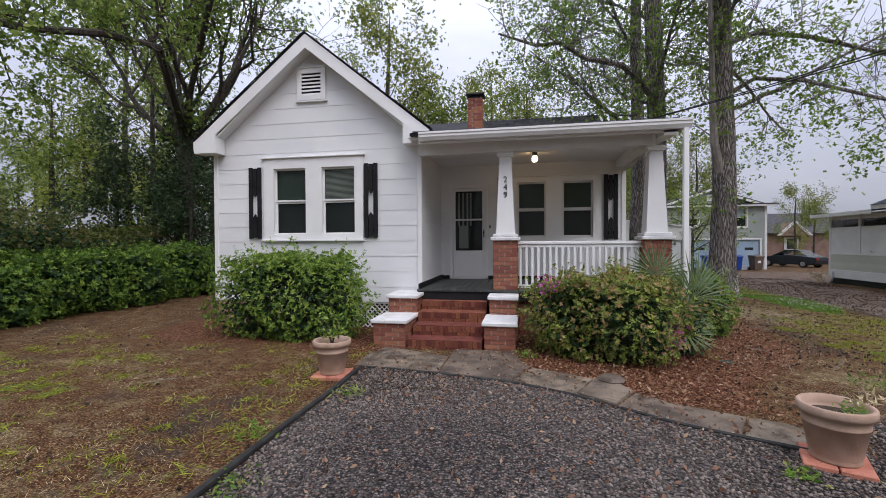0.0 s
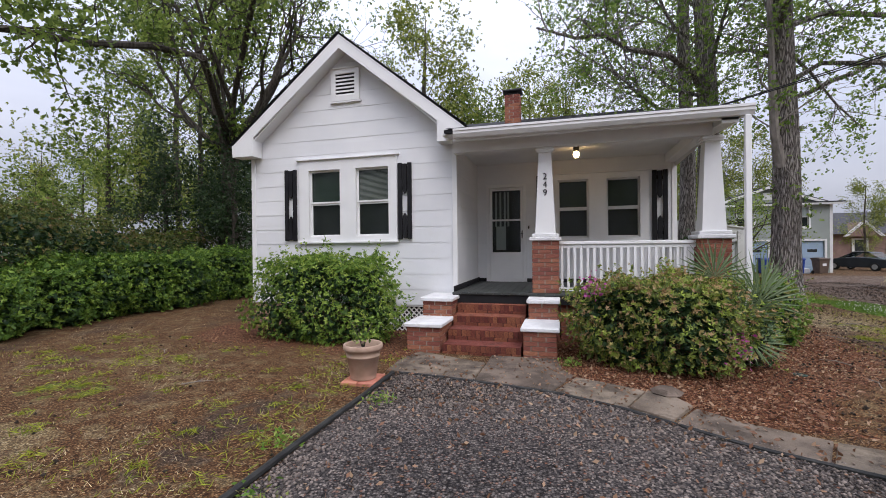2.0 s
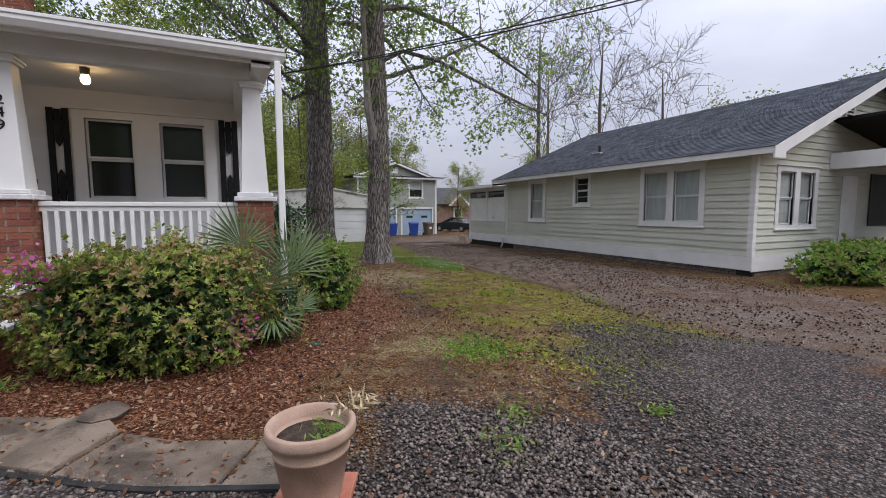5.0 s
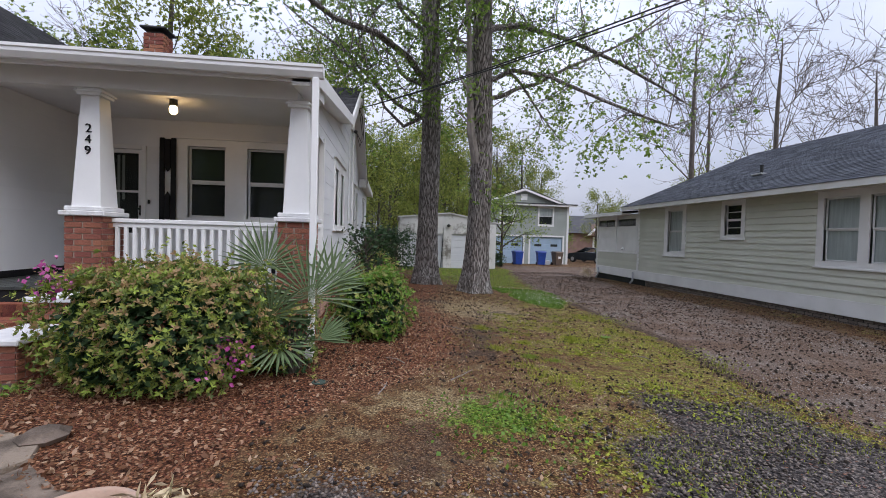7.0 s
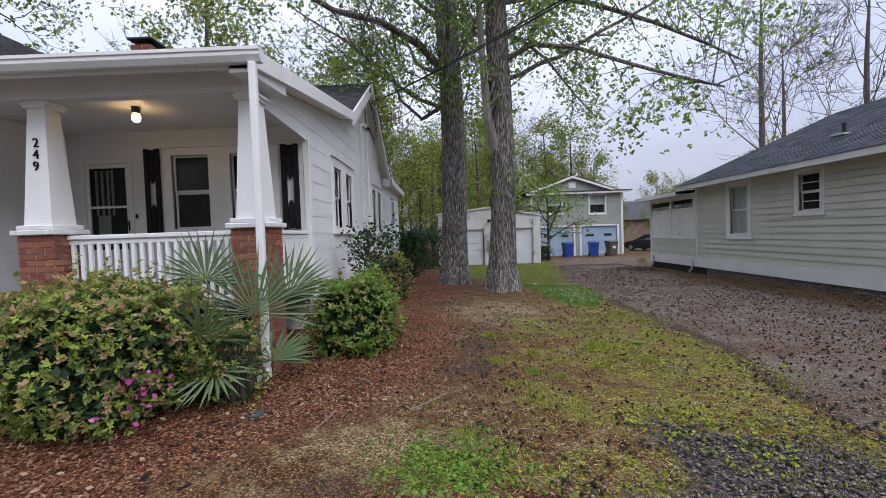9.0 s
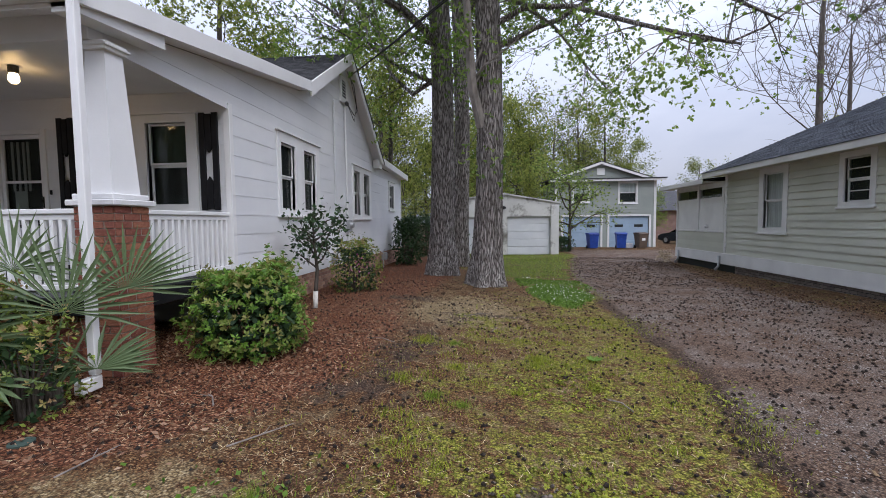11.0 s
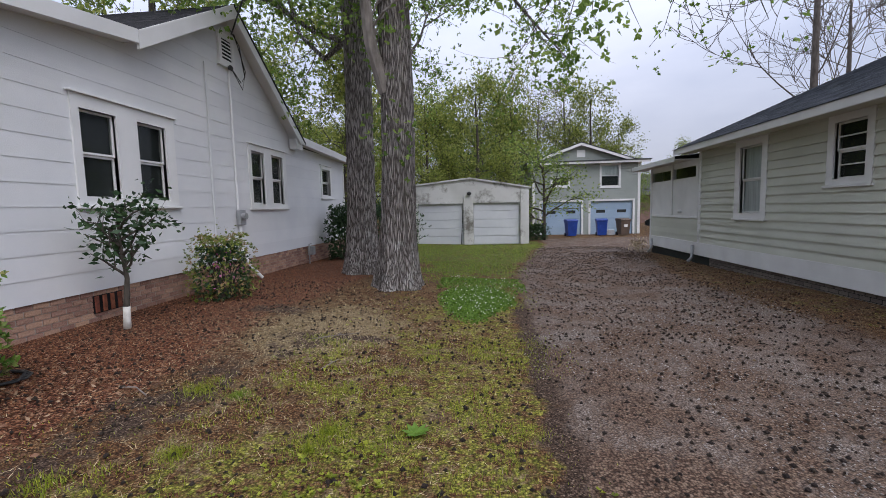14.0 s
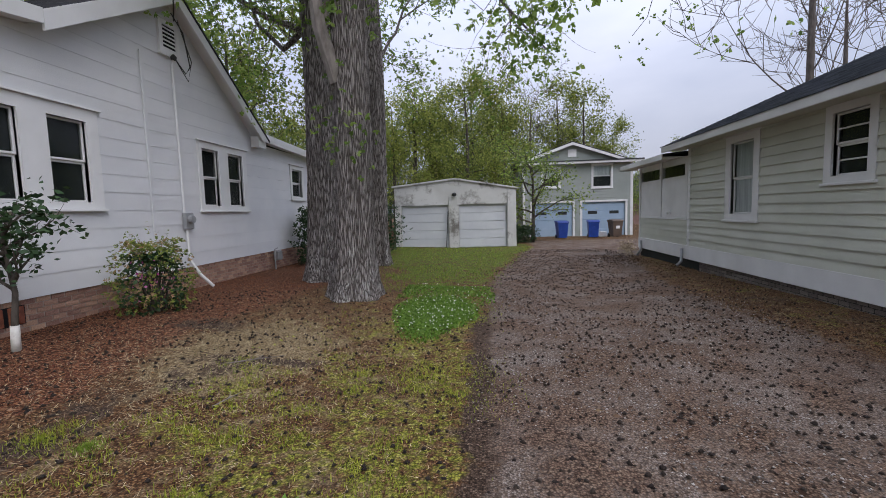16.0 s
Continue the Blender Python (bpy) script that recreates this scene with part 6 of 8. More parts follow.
def tree(name, x, y, height, radius, seed, label, bark, leaves, limbs, limb_len, first, lean=(0, 0), per=10, spread=0.28, size=0.11, flare=1.5, depth=3, up=0.05, droop=0.0, group="", lobes=0.10, sides=40, fork=(2, 4), aim=None, limb_r=0.24, steep=None, extra=(), min_r=0.012, bend=0.26):
    """A tree: flared trunk, limbs with twigs, and a crown of single leaves."""
    rng = np.random.default_rng(seed)
    z = gz(x, y) - 0.15
    ob = thing(name, x, y, z, label, "tree", group)
    pts = trunk_points(rng, x, y, z, height, lean, 0.06, 0.3 if sides > 12 else 0.8)
    hs = [p[2] - z for p in pts]
    radii = [radius * (1 + (flare - 1) * math.exp(-h / 0.55)) * (1 - 0.5 * h / height - 0.45 * (h / height) ** 5) for h in hs]
    part("trunk", Geo().tube(pts, radii, sides, lobes), bark, ob, "", True)
    bg_, tips = Geo(), []
    for i in range(limbs):
        f_ = first + (0.97 - first) * (i + 0.5) / limbs
        k = min(len(pts) - 1, int(f_ * (len(pts) - 1)))
        az = i * 2.4 + float(rng.uniform(-0.5, 0.5))
        if aim is not None and i % 3 == 0:
            az = aim + float(rng.uniform(-0.5, 0.5))
        el = 0.15 + 0.75 * f_ + float(rng.uniform(-0.1, 0.2))
        el = el if steep is None else steep + float(rng.uniform(-0.25, 0.25))
        d = (math.cos(az) * math.cos(el), math.sin(az) * math.cos(el), math.sin(el))
        ln = limb_len * (1.15 - 0.65 * (f_ - first) / (1 - first)) * float(rng.uniform(0.8, 1.2))
        grow(rng, pts[k], d, max(0.03, radii[k] * limb_r), ln, depth, bg_, tips, 7, bend, up, fork, min_r)
        if depth > 2 and leaves is not None:
            part("limb", bg_, bark, ob)
            bg_ = Geo()
    for line, r0, skin in extra:
        lg = Geo()
        n_l = len(line)
        lg.tube(line, [r0 * (1 - 0.75 * i / (n_l - 1)) for i in range(n_l)], 7)
        for i in range(1, n_l):
            for _ in range(4):
                p = Vector(line[i - 1]).lerp(Vector(line[i]), float(rng.uniform(0, 1)))
                grow(rng, p, rng.normal(size=3) + np.array([0, 0, 0.1]), r0 * 0.22, float(rng.uniform(0.9, 1.9)), 1, lg, tips, 4, 0.3, 0.0, fork, 0.006)
        part("limb", lg, skin, ob)
    if bg_.v:
        tagged(part("twig_mass", bg_, bark, ob), kind="stuff")
    if leaves is not None and tips:
        # leaves come in sprays, and some twigs bear more of them than others
        t_ = np.array(tips)
        heavy = np.clip(0.62 + 0.75 * np.sin(1.1 * t_[:, 0] + 0.7 * t_[:, 2]) * np.sin(1.3 * t_[:, 1] - 0.9 * t_[:, 2]), 0.12, 1)
        t_ = t_[rng.uniform(0, 1, len(t_)) < heavy]
        c_ = leaf_cloud(rng, t_, per, spread, droop)
        me = spray_mesh("crown", rng, c_, rng.normal(size=c_.shape) + np.array([0, 0, -0.3]), size, leaves, 4, 0.7, 0.25, (0.6, 1.7))
        tagged(part("crown", me, leaves, ob), kind="stuff")
    return ob


BIG = "tall hardwood with rough grey bark and sparse new leaves"
LIMB_A = [(4.5, 16.6, 6.4), (3.7, 15.4, 6.9), (2.77, 14.1, 7.0), (1.63, 13.7, 7.14), (0.88, 13.1, 7.4), (0.16, 12.7, 7.2), (-0.9, 12.4, 7.5)]
LIMB_A2 = [(4.5, 16.6, 5.6), (3.6, 17.0, 5.2), (2.9, 17.2, 5.9), (2.5, 17.3, 7.2), (1.7, 17.4, 8.4)]
LIMB_B4 = [(5.72, 14.45, 3.6), (5.50, 14.28, 4.5), (5.42, 14.2, 5.6), (5.35, 14.1, 7.0), (5.2, 13.9, 9.0), (4.8, 13.6, 11.0)]
LIMB_B = [(5.95, 14.55, 6.0), (6.8, 14.7, 6.5), (7.76, 14.0, 6.1), (8.75, 12.9, 5.2), (9.4, 11.7, 4.4), (9.7, 11.0, 4.0)]
LIMB_B2 = [(5.95, 14.55, 7.6), (7.2, 15.4, 8.2), (8.8, 15.6, 8.0), (10.4, 15.2, 7.2), (11.6, 14.8, 6.4), (12.5, 14.6, 5.8)]
LIMB_B3 = [(5.95, 14.55, 6.8), (6.8, 16.2, 7.3), (7.9, 17.6, 7.2), (9.0, 18.4, 6.3), (9.9, 18.6, 5.4)]
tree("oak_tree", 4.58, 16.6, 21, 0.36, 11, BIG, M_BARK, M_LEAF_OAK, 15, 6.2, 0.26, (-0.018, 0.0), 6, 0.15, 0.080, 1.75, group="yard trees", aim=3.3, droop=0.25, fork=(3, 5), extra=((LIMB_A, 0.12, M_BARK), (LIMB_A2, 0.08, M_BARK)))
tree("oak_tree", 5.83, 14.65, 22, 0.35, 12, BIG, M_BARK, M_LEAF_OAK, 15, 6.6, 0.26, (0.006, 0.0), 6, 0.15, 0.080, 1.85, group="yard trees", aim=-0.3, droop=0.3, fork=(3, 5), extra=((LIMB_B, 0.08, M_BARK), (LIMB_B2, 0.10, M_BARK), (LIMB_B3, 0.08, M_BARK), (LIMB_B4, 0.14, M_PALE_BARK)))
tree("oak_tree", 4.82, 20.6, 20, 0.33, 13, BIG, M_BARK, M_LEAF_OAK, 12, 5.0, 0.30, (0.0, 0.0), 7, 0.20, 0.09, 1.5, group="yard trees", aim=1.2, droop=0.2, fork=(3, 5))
LIMB_L = [(-13.6, 15.0, 6.0), (-11.66, 11.8, 7.8), (-11.58, 9.84, 7.3), (-11.46, 7.92, 6.5), (-10.92, 6.2, 5.92), (-10.6, 5.0, 5.4), (-10.1, 3.9, 4.95), (-9.9, 2.0, 4.9)]
LIMB_L2 = [(-13.6, 15.0, 6.4), (-9.65, 11.8, 9.5), (-10.06, 9.1, 8.48), (-9.96, 8.08, 7.75), (-10.0, 6.9, 6.92), (-9.92, 5.62, 6.15), (-9.58, 4.5, 5.57), (-9.06, 3.5, 5.07), (-9.0, 1.6, 5.2)]
tree("oak_tree", -13.6, 15.0, 7.5, 0.42, 21, "broad many-stemmed tree wrapped in dark ivy", M_DARK_BARK, M_LEAF_WOOD, 9, 8.5, 0.6, (0.0, 0.0), 6, 0.25, 0.11, 1.3, up=0.08, limb_r=0.62, steep=1.05, fork=(3, 5), extra=((LIMB_L, 0.13, M_DARK_BARK), (LIMB_L2, 0.11, M_DARK_BARK)))
# the ivy that wraps its stem
rng = np.random.default_rng(22)
iv_a, iv_h = rng.uniform(0, 6.28, 2600), rng.uniform(0.2, 7.5, 2600)
iv_r = 0.42 + np.abs(rng.normal(size=2600)) * 0.45
iv = np.stack([-13.6 + iv_r * np.cos(iv_a), 15.0 + iv_r * np.sin(iv_a), iv_h], 1)
whole("ivy", leaf_mesh("ivy", rng, iv, 0.14, M_LEAF_DARK, slim=0.8), M_LEAF_DARK, "dark ivy climbing the many-stemmed tree", "ivy", kind="stuff")


# woods round about: a few kinds, each built once and copied
WOOD_LABEL = "woodland tree in thin yellow-green spring leaf"
protos = [tree("woodland_tree", -19.5, 19.5, 14, 0.16, 31, WOOD_LABEL, M_DARK_BARK, M_LEAF_WOOD, 11, 3.6, 0.25, (0.01, 0), 8, 0.32, 0.13, 1.2, 2, 0.1, sides=8),
          tree("woodland_tree", -26, 24, 17, 0.24, 32, WOOD_LABEL, M_DARK_BARK, M_LEAF_YEL, 13, 4.6, 0.2, (0, 0.01), 9, 0.42, 0.155, 1.2, 2, 0.1, sides=8),
          tree("woodland_tree", 3.5, 46, 12, 0.2, 33, WOOD_LABEL, M_DARK_BARK, M_LEAF_WOOD, 14, 4.2, 0.12, (0, 0), 9, 0.45, 0.15, 1.2, 2, 0.06, sides=8),
          tree("woodland_tree", 9.0, 50, 15, 0.22, 34, WOOD_LABEL, M_DARK_BARK, M_LEAF_YEL, 14, 5.0, 0.15, (0, 0), 9, 0.48, 0.155, 1.2, 2, 0.06, sides=8),
          tree("evergreen_tree", -17, 30, 11, 0.2, 35, "dense dark evergreen at the wood's edge", M_DARK_BARK, M_LEAF_DARK, 15, 3.6, 0.08, (0, 0), 11, 0.42, 0.16, 1.2, 2, 0.05, sides=8)]
bare = tree("bare_tree", 24, 30, 17, 0.22, 41, "bare grey-limbed tree not yet in leaf", M_BARE, None, 9, 6.5, 0.3, (0.0, 0.0), 0, 0, 0, 1.3, 3, 0.08, sides=8, fork=(3, 4), min_r=0.02, bend=0.13, steep=0.8)
rng = np.random.default_rng(77)


def plant(proto, x, y, s, turn):
    c_ = copy_thing(proto, pose(x, y, gz(x, y) - 0.15, 0, 0, turn))
    c_.scale = (s, s, s)
    tagged(c_, group="woods")


spots = []
for bearing in np.arange(-62, 66, 4.2):
    for dist in (46, 58, 74):
        b = radians(bearing + rng.uniform(-2, 2))
        d = dist + rng.uniform(-5, 5)
        spots.append((2 + math.sin(b) * d, 4 + math.cos(b) * d))
for x, y in spots:
    if 22 < x < 42 and 36 < y < 74 or (9 < x < 20 and y < 48):
        continue
    low_ = 0.55 if x > 0.42 * y + 4 else 1.0
    plant(protos[int(rng.choice([1, 1, 2, 3, 3]))], x, y, low_ * float(rng.uniform(0.62, 0.98)), float(rng.uniform(0, 360)))
for x, y, k, s in ((-11.2, 17.5, 4, 0.55), (-12.4, 13.9, 4, 0.42), (-14.9, 13.2, 4, 0.5), (-9.6, 20.5, 4, 0.6), (-15.5, 19, 4, 0.7), (-17.5, 13.0, 2, 0.62), (-21, 8, 3, 0.7), (-19, 2, 2, 0.55), (-12, 25, 2, 0.9), (-9, 27, 1, 1.0), (-5, 29, 2, 0.95), (0, 30, 3, 0.85), (2.2, 36, 3, 0.55), (-6.5, 33, 3, 0.9), (31, 40, 3, 0.6), (35.5, 37, 3, 0.66), (-28, 10, 3, 0.8), (-30, 0, 3, 0.9), (-3, 40, 1, 1.0),
                   (3, 40, 3, 0.7), (7, 41, 1, 0.7), (5, 36.5, 3, 0.45), (9, 37, 3, 0.42), (10, 47, 3, 0.8), (20, 50, 3, 0.6), (26, 48, 1, 0.45), (20, 46, 2, 0.5), (30, 52, 3, 0.5), (36, 46, 1, 0.5), (34, 30, 3, 0.55), (38, 24, 3, 0.72), (42, 16, 2, 0.9), (44, 8, 3, 0.8), (48, 28, 2, 1.0),
                   # unseen trees behind the camera, added to darken the window reflections
                   (-12, -16, 2, 1.0), (-5, -20, 3, 1.0), (2, -18, 3, 1.1), (8, -22, 2, 1.1), (14, -18, 1, 1.0), (20, -16, 3, 1.1), (26, -14, 2, 1.0), (32, -8, 3, 1.0), (36, 0, 2, 1.0), (-18, -13, 3, 1.0), (-24, -10, 3, 1.0), (-28, -4, 2, 1.0), (30, -20, 3, 1.2), (-10, -26, 3, 1.2), (40, -10, 3, 1.2)):
    plant(protos[k], x, y, s, float(rng.uniform(0, 360)))
for x, y, s in ((33, 40, 1.0), (28.6, 28, 0.95), (13, 52, 0.8), (-16, 34, 0.8), (46, 36, 1.1)):
    plant(bare, x, y, s, float(rng.uniform(0, 360)))


# ---------- shrubs ----------
def hump(rng, n, cx, cy, rx, ry, z0, h, rag=0.13):
    """Points in the outer skin of an uneven, broad-shouldered shrub with shoots that stand out of it."""
    a = rng.uniform(0, 2 * math.pi, n)
    s = rng.uniform(-0.22, 1.0, n)
    top = rng.uniform(0, 1, n) < 0.38
    shape = 1 + 0.12 * np.sin(3 * a + cx * 5) + 0.09 * np.sin(5 * a + cy * 3 + 4 * s) + 0.07 * np.sin(11 * a + s * 9)
    rr = np.clip(1 - np.clip(s, 0, 1) ** 6.0, 0, 1) ** 0.5 * shape
    rr = np.where(s < 0.12, rr * (0.80 + 0.2 * (s + 0.22) / 0.34), rr)
    rr = np.where(top, np.sqrt(rng.uniform(0, 1, n)) * shape * 0.93, rr)
    s = np.where(top, np.clip(1 - (rr / 1.12) ** 8.0, 0, 1) ** 0.42, s)
    depth = 1 - np.abs(rng.normal(size=n)) * rag + np.clip(rng.normal(size=n) - 0.9, 0, 1) * 0.11
    bump_ = 0.06 * np.sin(4.3 * rr * np.cos(a) * rx + cx) * np.cos(3.7 * rr * np.sin(a) * ry + cy) + 0.05 * np.sin(9 * rx * rr * np.cos(a)) 
    zz = z0 + h * (0.20 + 0.80 * np.clip(s, -0.22, 1)) * (1 + bump_ * np.clip(s, 0, 1))
    return np.stack([cx + rx * rr * np.cos(a) * depth, cy + ry * rr * np.sin(a) * depth, np.maximum(z0 + 0.03, z0 + (zz - z0) * (0.45 + 0.55 * depth))], 1)


def shrub(name, cx, cy, rx, ry, h, n, size, material, seed, label, core=M_LEAF_CAM_SHADE, flowers=0, flower_at=None, group="shrubs"):
    rng = np.random.default_rng(seed)
    z = gz(cx, cy)
    ob = thing(name, cx, cy, z, label, "shrub", group)
    st = Geo()
    for i in range(16):
        a = i * 2.399
        e = 0.35 + 0.6 * (i % 5) / 5
        m_ = (cx + rx * 0.45 * e * math.cos(a), cy + ry * 0.45 * e * math.sin(a), z + h * 0.4)
        t = (cx + rx * 0.9 * e * math.cos(a), cy + ry * 0.9 * e * math.sin(a), z + h * (0.88 - 0.4 * e * e))
        st.tube([(cx + rx * 0.2 * math.cos(a), cy + ry * 0.2 * math.sin(a), z - 0.03), m_, t], [0.016, 0.012, 0.005], 5)
    tagged(part("stem", st, M_DARK_BARK, ob), kind="stuff")
    at_ = hump(rng, n // 3, cx, cy, rx, ry, z, h)
    face_out = at_ - np.array([cx, cy, z + h * 0.3])
    face_out = face_out / np.linalg.norm(face_out, axis=1)[:, None] + rng.normal(size=at_.shape) * 0.4 + np.array([0, 0, 0.45])
    part("foliage", spray_mesh("foliage", rng, at_, face_out, size * 0.82, material, 6, 0.40), material, ob)["kind"] = "stuff"
    # dark core leaves put the shade inside the bush into their colour
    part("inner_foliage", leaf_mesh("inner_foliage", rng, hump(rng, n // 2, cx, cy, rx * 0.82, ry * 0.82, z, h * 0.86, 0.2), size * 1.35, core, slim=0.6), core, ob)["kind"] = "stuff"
    # young shoots that stand out of the outline
    root_ = hump(rng, max(24, n // 130), cx, cy, rx, ry, z, h, 0.02)
    out_ = root_ - np.array([cx, cy, z + h * 0.35])
    out_ /= np.linalg.norm(out_, axis=1)[:, None]
    out_[:, 2] += 0.5
    k_ = rng.uniform(0, 1, (len(root_), 11, 1))
    sh = (root_[:, None, :] + out_[:, None, :] * k_ * rng.uniform(0.06, 0.2, (len(root_), 1, 1)) * (0.6 + 0.4 * h)).reshape(-1, 3) + rng.normal(size=(len(root_) * 11, 3)) * 0.014
    part("young_growth", leaf_mesh("young_growth", rng, sh, size * 0.95, material, slim=0.45), material, ob)["kind"] = "stuff"
    if flowers:
        fx, fy, fz, fr = flower_at
        c_ = np.array([[fx, fy, fz]]) + rng.normal(size=(flowers, 3)) * fr
        part("blossom", leaf_mesh("blossom", rng, c_, 0.05, M_PINK, slim=0.8), M_PINK, ob, "pink azalea blossom")
    return ob


shrub("azalea_bush", -4.3, 7.02, 1.42, 0.78, 1.42, 13000, 0.068, M_LEAF_AZ, 51, "rounded green azalea bush below the gable window")
shrub("azalea_bush", 1.02, 6.55, 1.12, 0.80, 1.14, 12500, 0.062, M_LEAF_AZB, 52, "bronze-tipped azalea bush in front of the porch rail", flowers=55, flower_at=(0.14, 6.22, 0.92, 0.08))
shrub("azalea_bush", 3.0, 8.75, 0.60, 0.72, 0.98, 4200, 0.075, M_LEAF_BRIGHT, 53, "bright green azalea beside the porch corner")
shrub("azalea_bush", 2.85, 13.35, 0.55, 0.6, 1.12, 2600, 0.055, M_LEAF_AZB, 54, "small reddish azalea against the house wall", flowers=45, flower_at=(3.0, 13.0, 0.40, 0.16))
shrub("camellia_bush", 2.75, 20.4, 0.6, 0.7, 1.75, 2600, 0.085, M_LEAF_CAM_SHADE, 55, "dark glossy camellia at the rear corner")
shrub("camellia_bush", 3.2, 25.0, 1.6, 1.1, 2.0, 4200, 0.09, M_LEAF_CAM_SHADE, 56, "dark evergreen bush behind the house")
shrub("azalea_bush", 2.2, 5.9 + 0.9, 0.35, 0.3, 0.7, 700, 0.05, M_LEAF_AZB, 57, "straggly low azalea beside the palmetto", flowers=90, flower_at=(1.75, 6.1, 0.22, 0.12))
shrub("low_shrub", 10.4, 31.4, 0.7, 0.6, 0.9, 1500, 0.09, M_LEAF_CAM_SHADE, 58, "low dark shrub beside the garage")
shrub("garden_plants", 16.2, 6.3, 2.6, 0.9, 0.85, 4200, 0.14, M_LEAF_BRIGHT, 59, "leafy green bed along the neighbour's porch")
# the long hedge and the taller shrubs behind it
rng = np.random.default_rng(61)
for i, yy in enumerate(np.arange(0.2, 13.8, 1.05)):
    shrub("azalea_hedge", -10.95 - 0.05 * yy + float(rng.uniform(-0.25, 0.25)), float(yy + rng.uniform(-0.2, 0.2)), 1.25 + float(rng.uniform(-0.1, 0.2)), 1.0 + float(rng.uniform(-0.15, 0.25)), 1.33 + float(rng.uniform(-0.28, 0.3)), 5600, 0.10, M_LEAF_HEDGE, 62 + i, "green azalea in a long low hedge", group="hedge")
for i, (xx, yy, hh) in enumerate(((-12.3, 0.5, 2.9), (-12.2, 2.6, 3.2), (-12.4, 4.6, 2.9), (-12.6, 6.6, 2.7), (-13.0, 8.6, 2.4), (-13.7, 10.6, 2.0), (-14.2, 12.6, 2.2), (-15.9, 3.5, 3.3), (-16.2, 6.3, 3.2), (-16.6, 9.5, 2.8))):
    shrub("tall_azalea", xx, yy, 1.7, 1.6, hh, 4600, 0.10, M_LEAF_TALL, 80 + i, "tall loose azalea behind the hedge", group="hedge")


def small_tree(name, x, y, h, seed, label, bark, leaves, per, size, spread, foot=None, wide=0.5, first=0.2):
    rng = np.random.default_rng(seed)
    z = gz(x, y)
    ob = thing(name, x, y, z, label, "tree")
    pts = [(x, y, z - 0.05), (x + 0.02, y, z + h * 0.18), (x + 0.05, y + 0.02, z + h * 0.4), (x + 0.02, y - 0.02, z + h * 0.7), (x, y, z + h * 0.9)]
    r0 = 0.022 * h + 0.005
    part("trunk", Geo().tube(pts, [r0, r0 * 0.9, r0 * 0.7, r0 * 0.45, r0 * 0.2], 8), bark, ob, "", True)
    if foot:
        part("whitewashed_foot", Geo().tube([pts[0], pts[1]], [r0 * 1.12, r0 * 1.02], 9), foot, ob, "whitewashed lower trunk", True)
    g, tips = Geo(), []
    for i in range(11):
        f_ = first + (0.85 - first) * i / 11
        a = i * 2.4 + seed
        k = np.interp(f_, (0, 0.18, 0.4, 0.7, 0.9), range(5))
        p = Vector(pts[int(k)]).lerp(Vector(pts[min(4, int(k) + 1)]), k - int(k))
        grow(rng, p, (math.cos(a), math.sin(a), 0.75), r0 * 0.5, h * wide * float(rng.uniform(0.7, 1.1)) * (1.1 - 0.5 * f_), 1, g, tips, 5, 0.25, 0.05, (2, 4), 0.004)
    tagged(part("twig_mass", g, bark, ob), kind="stuff")
    part("crown", leaf_mesh("crown", rng, leaf_cloud(rng, tips, per, spread), size, leaves, slim=0.55), leaves, ob)
    return ob


small_tree("camellia_sapling", 2.72, 11.3, 1.75, 91, "young camellia tree with a whitewashed foot", M_DARK_BARK, M_LEAF_CAM_SHADE, 5, 0.10, 0.085, M_WHITE_BARK, 0.40, 0.42)
small_tree("ornamental_tree", 10.9, 31.4, 5.1, 92, "small spreading tree in new leaf by the carriage house", M_DARK_BARK, M_LEAF_WOOD, 22, 0.15, 0.26, None, 0.55)


# ---------- palmetto ----------
def palmetto(x, y, fronds):
    z = gz(x, y)
    ob = thing("palmetto", x, y, z, "fan palmetto with stiff grey-green fronds at the porch pier", "palm")
    r = random.Random(5)
    part("stump", Geo().tube([(x, y, z - 0.05), (x, y, z + 0.22)], [0.09, 0.06], 9), M_DARK_BARK, ob)
    for cx, cy, cz_, rad, facing, tilt in fronds:
        c0 = Vector((cx, cy, cz_))
        g = Geo()
        midp = Vector((x, y, z + 0.15)).lerp(c0, 0.5) + Vector((0, 0, 0.12))
        g.tube([(x, y, z + 0.12), midp, c0], [0.012, 0.009, 0.007], 5)
        fr_ = part("frond", g, M_PALM, ob)
        out = (c0 - Vector((x, y, z + 0.1))).normalized()
        side = Vector((math.cos(facing), math.sin(facing), 0))
        upv = (out + Vector((0, 0, tilt))).normalized()
        nrm = side.cross(upv).normalized()
        for i in range(23):
            a = radians(-102 + 204 * i / 22)
            d = (upv * math.cos(a) + side * math.sin(a)).normalized()
            w = d.cross(nrm).normalized() * 0.018
            L = rad * (0.9 + 0.1 * r.random()) * (1 - 0.18 * abs(a) / 2.2)
            m_ = c0 + d * L * 0.5 + nrm * 0.02 * (1 if i % 2 else -1)
            e = c0 + d * L + nrm * 0.04 * r.uniform(-1, 1) + Vector((0, 0, -0.10 * rad * r.random()))
            fold = nrm * 0.006
            bl = Geo().add([tuple(c0), tuple(m_ + w + fold), tuple(e), tuple(m_ - w + fold), tuple(m_ - fold)], [(0, 1, 4), (1, 2, 4), (2, 3, 4), (3, 0, 4)])
            part("leaflet", bl, M_PALM, fr_)


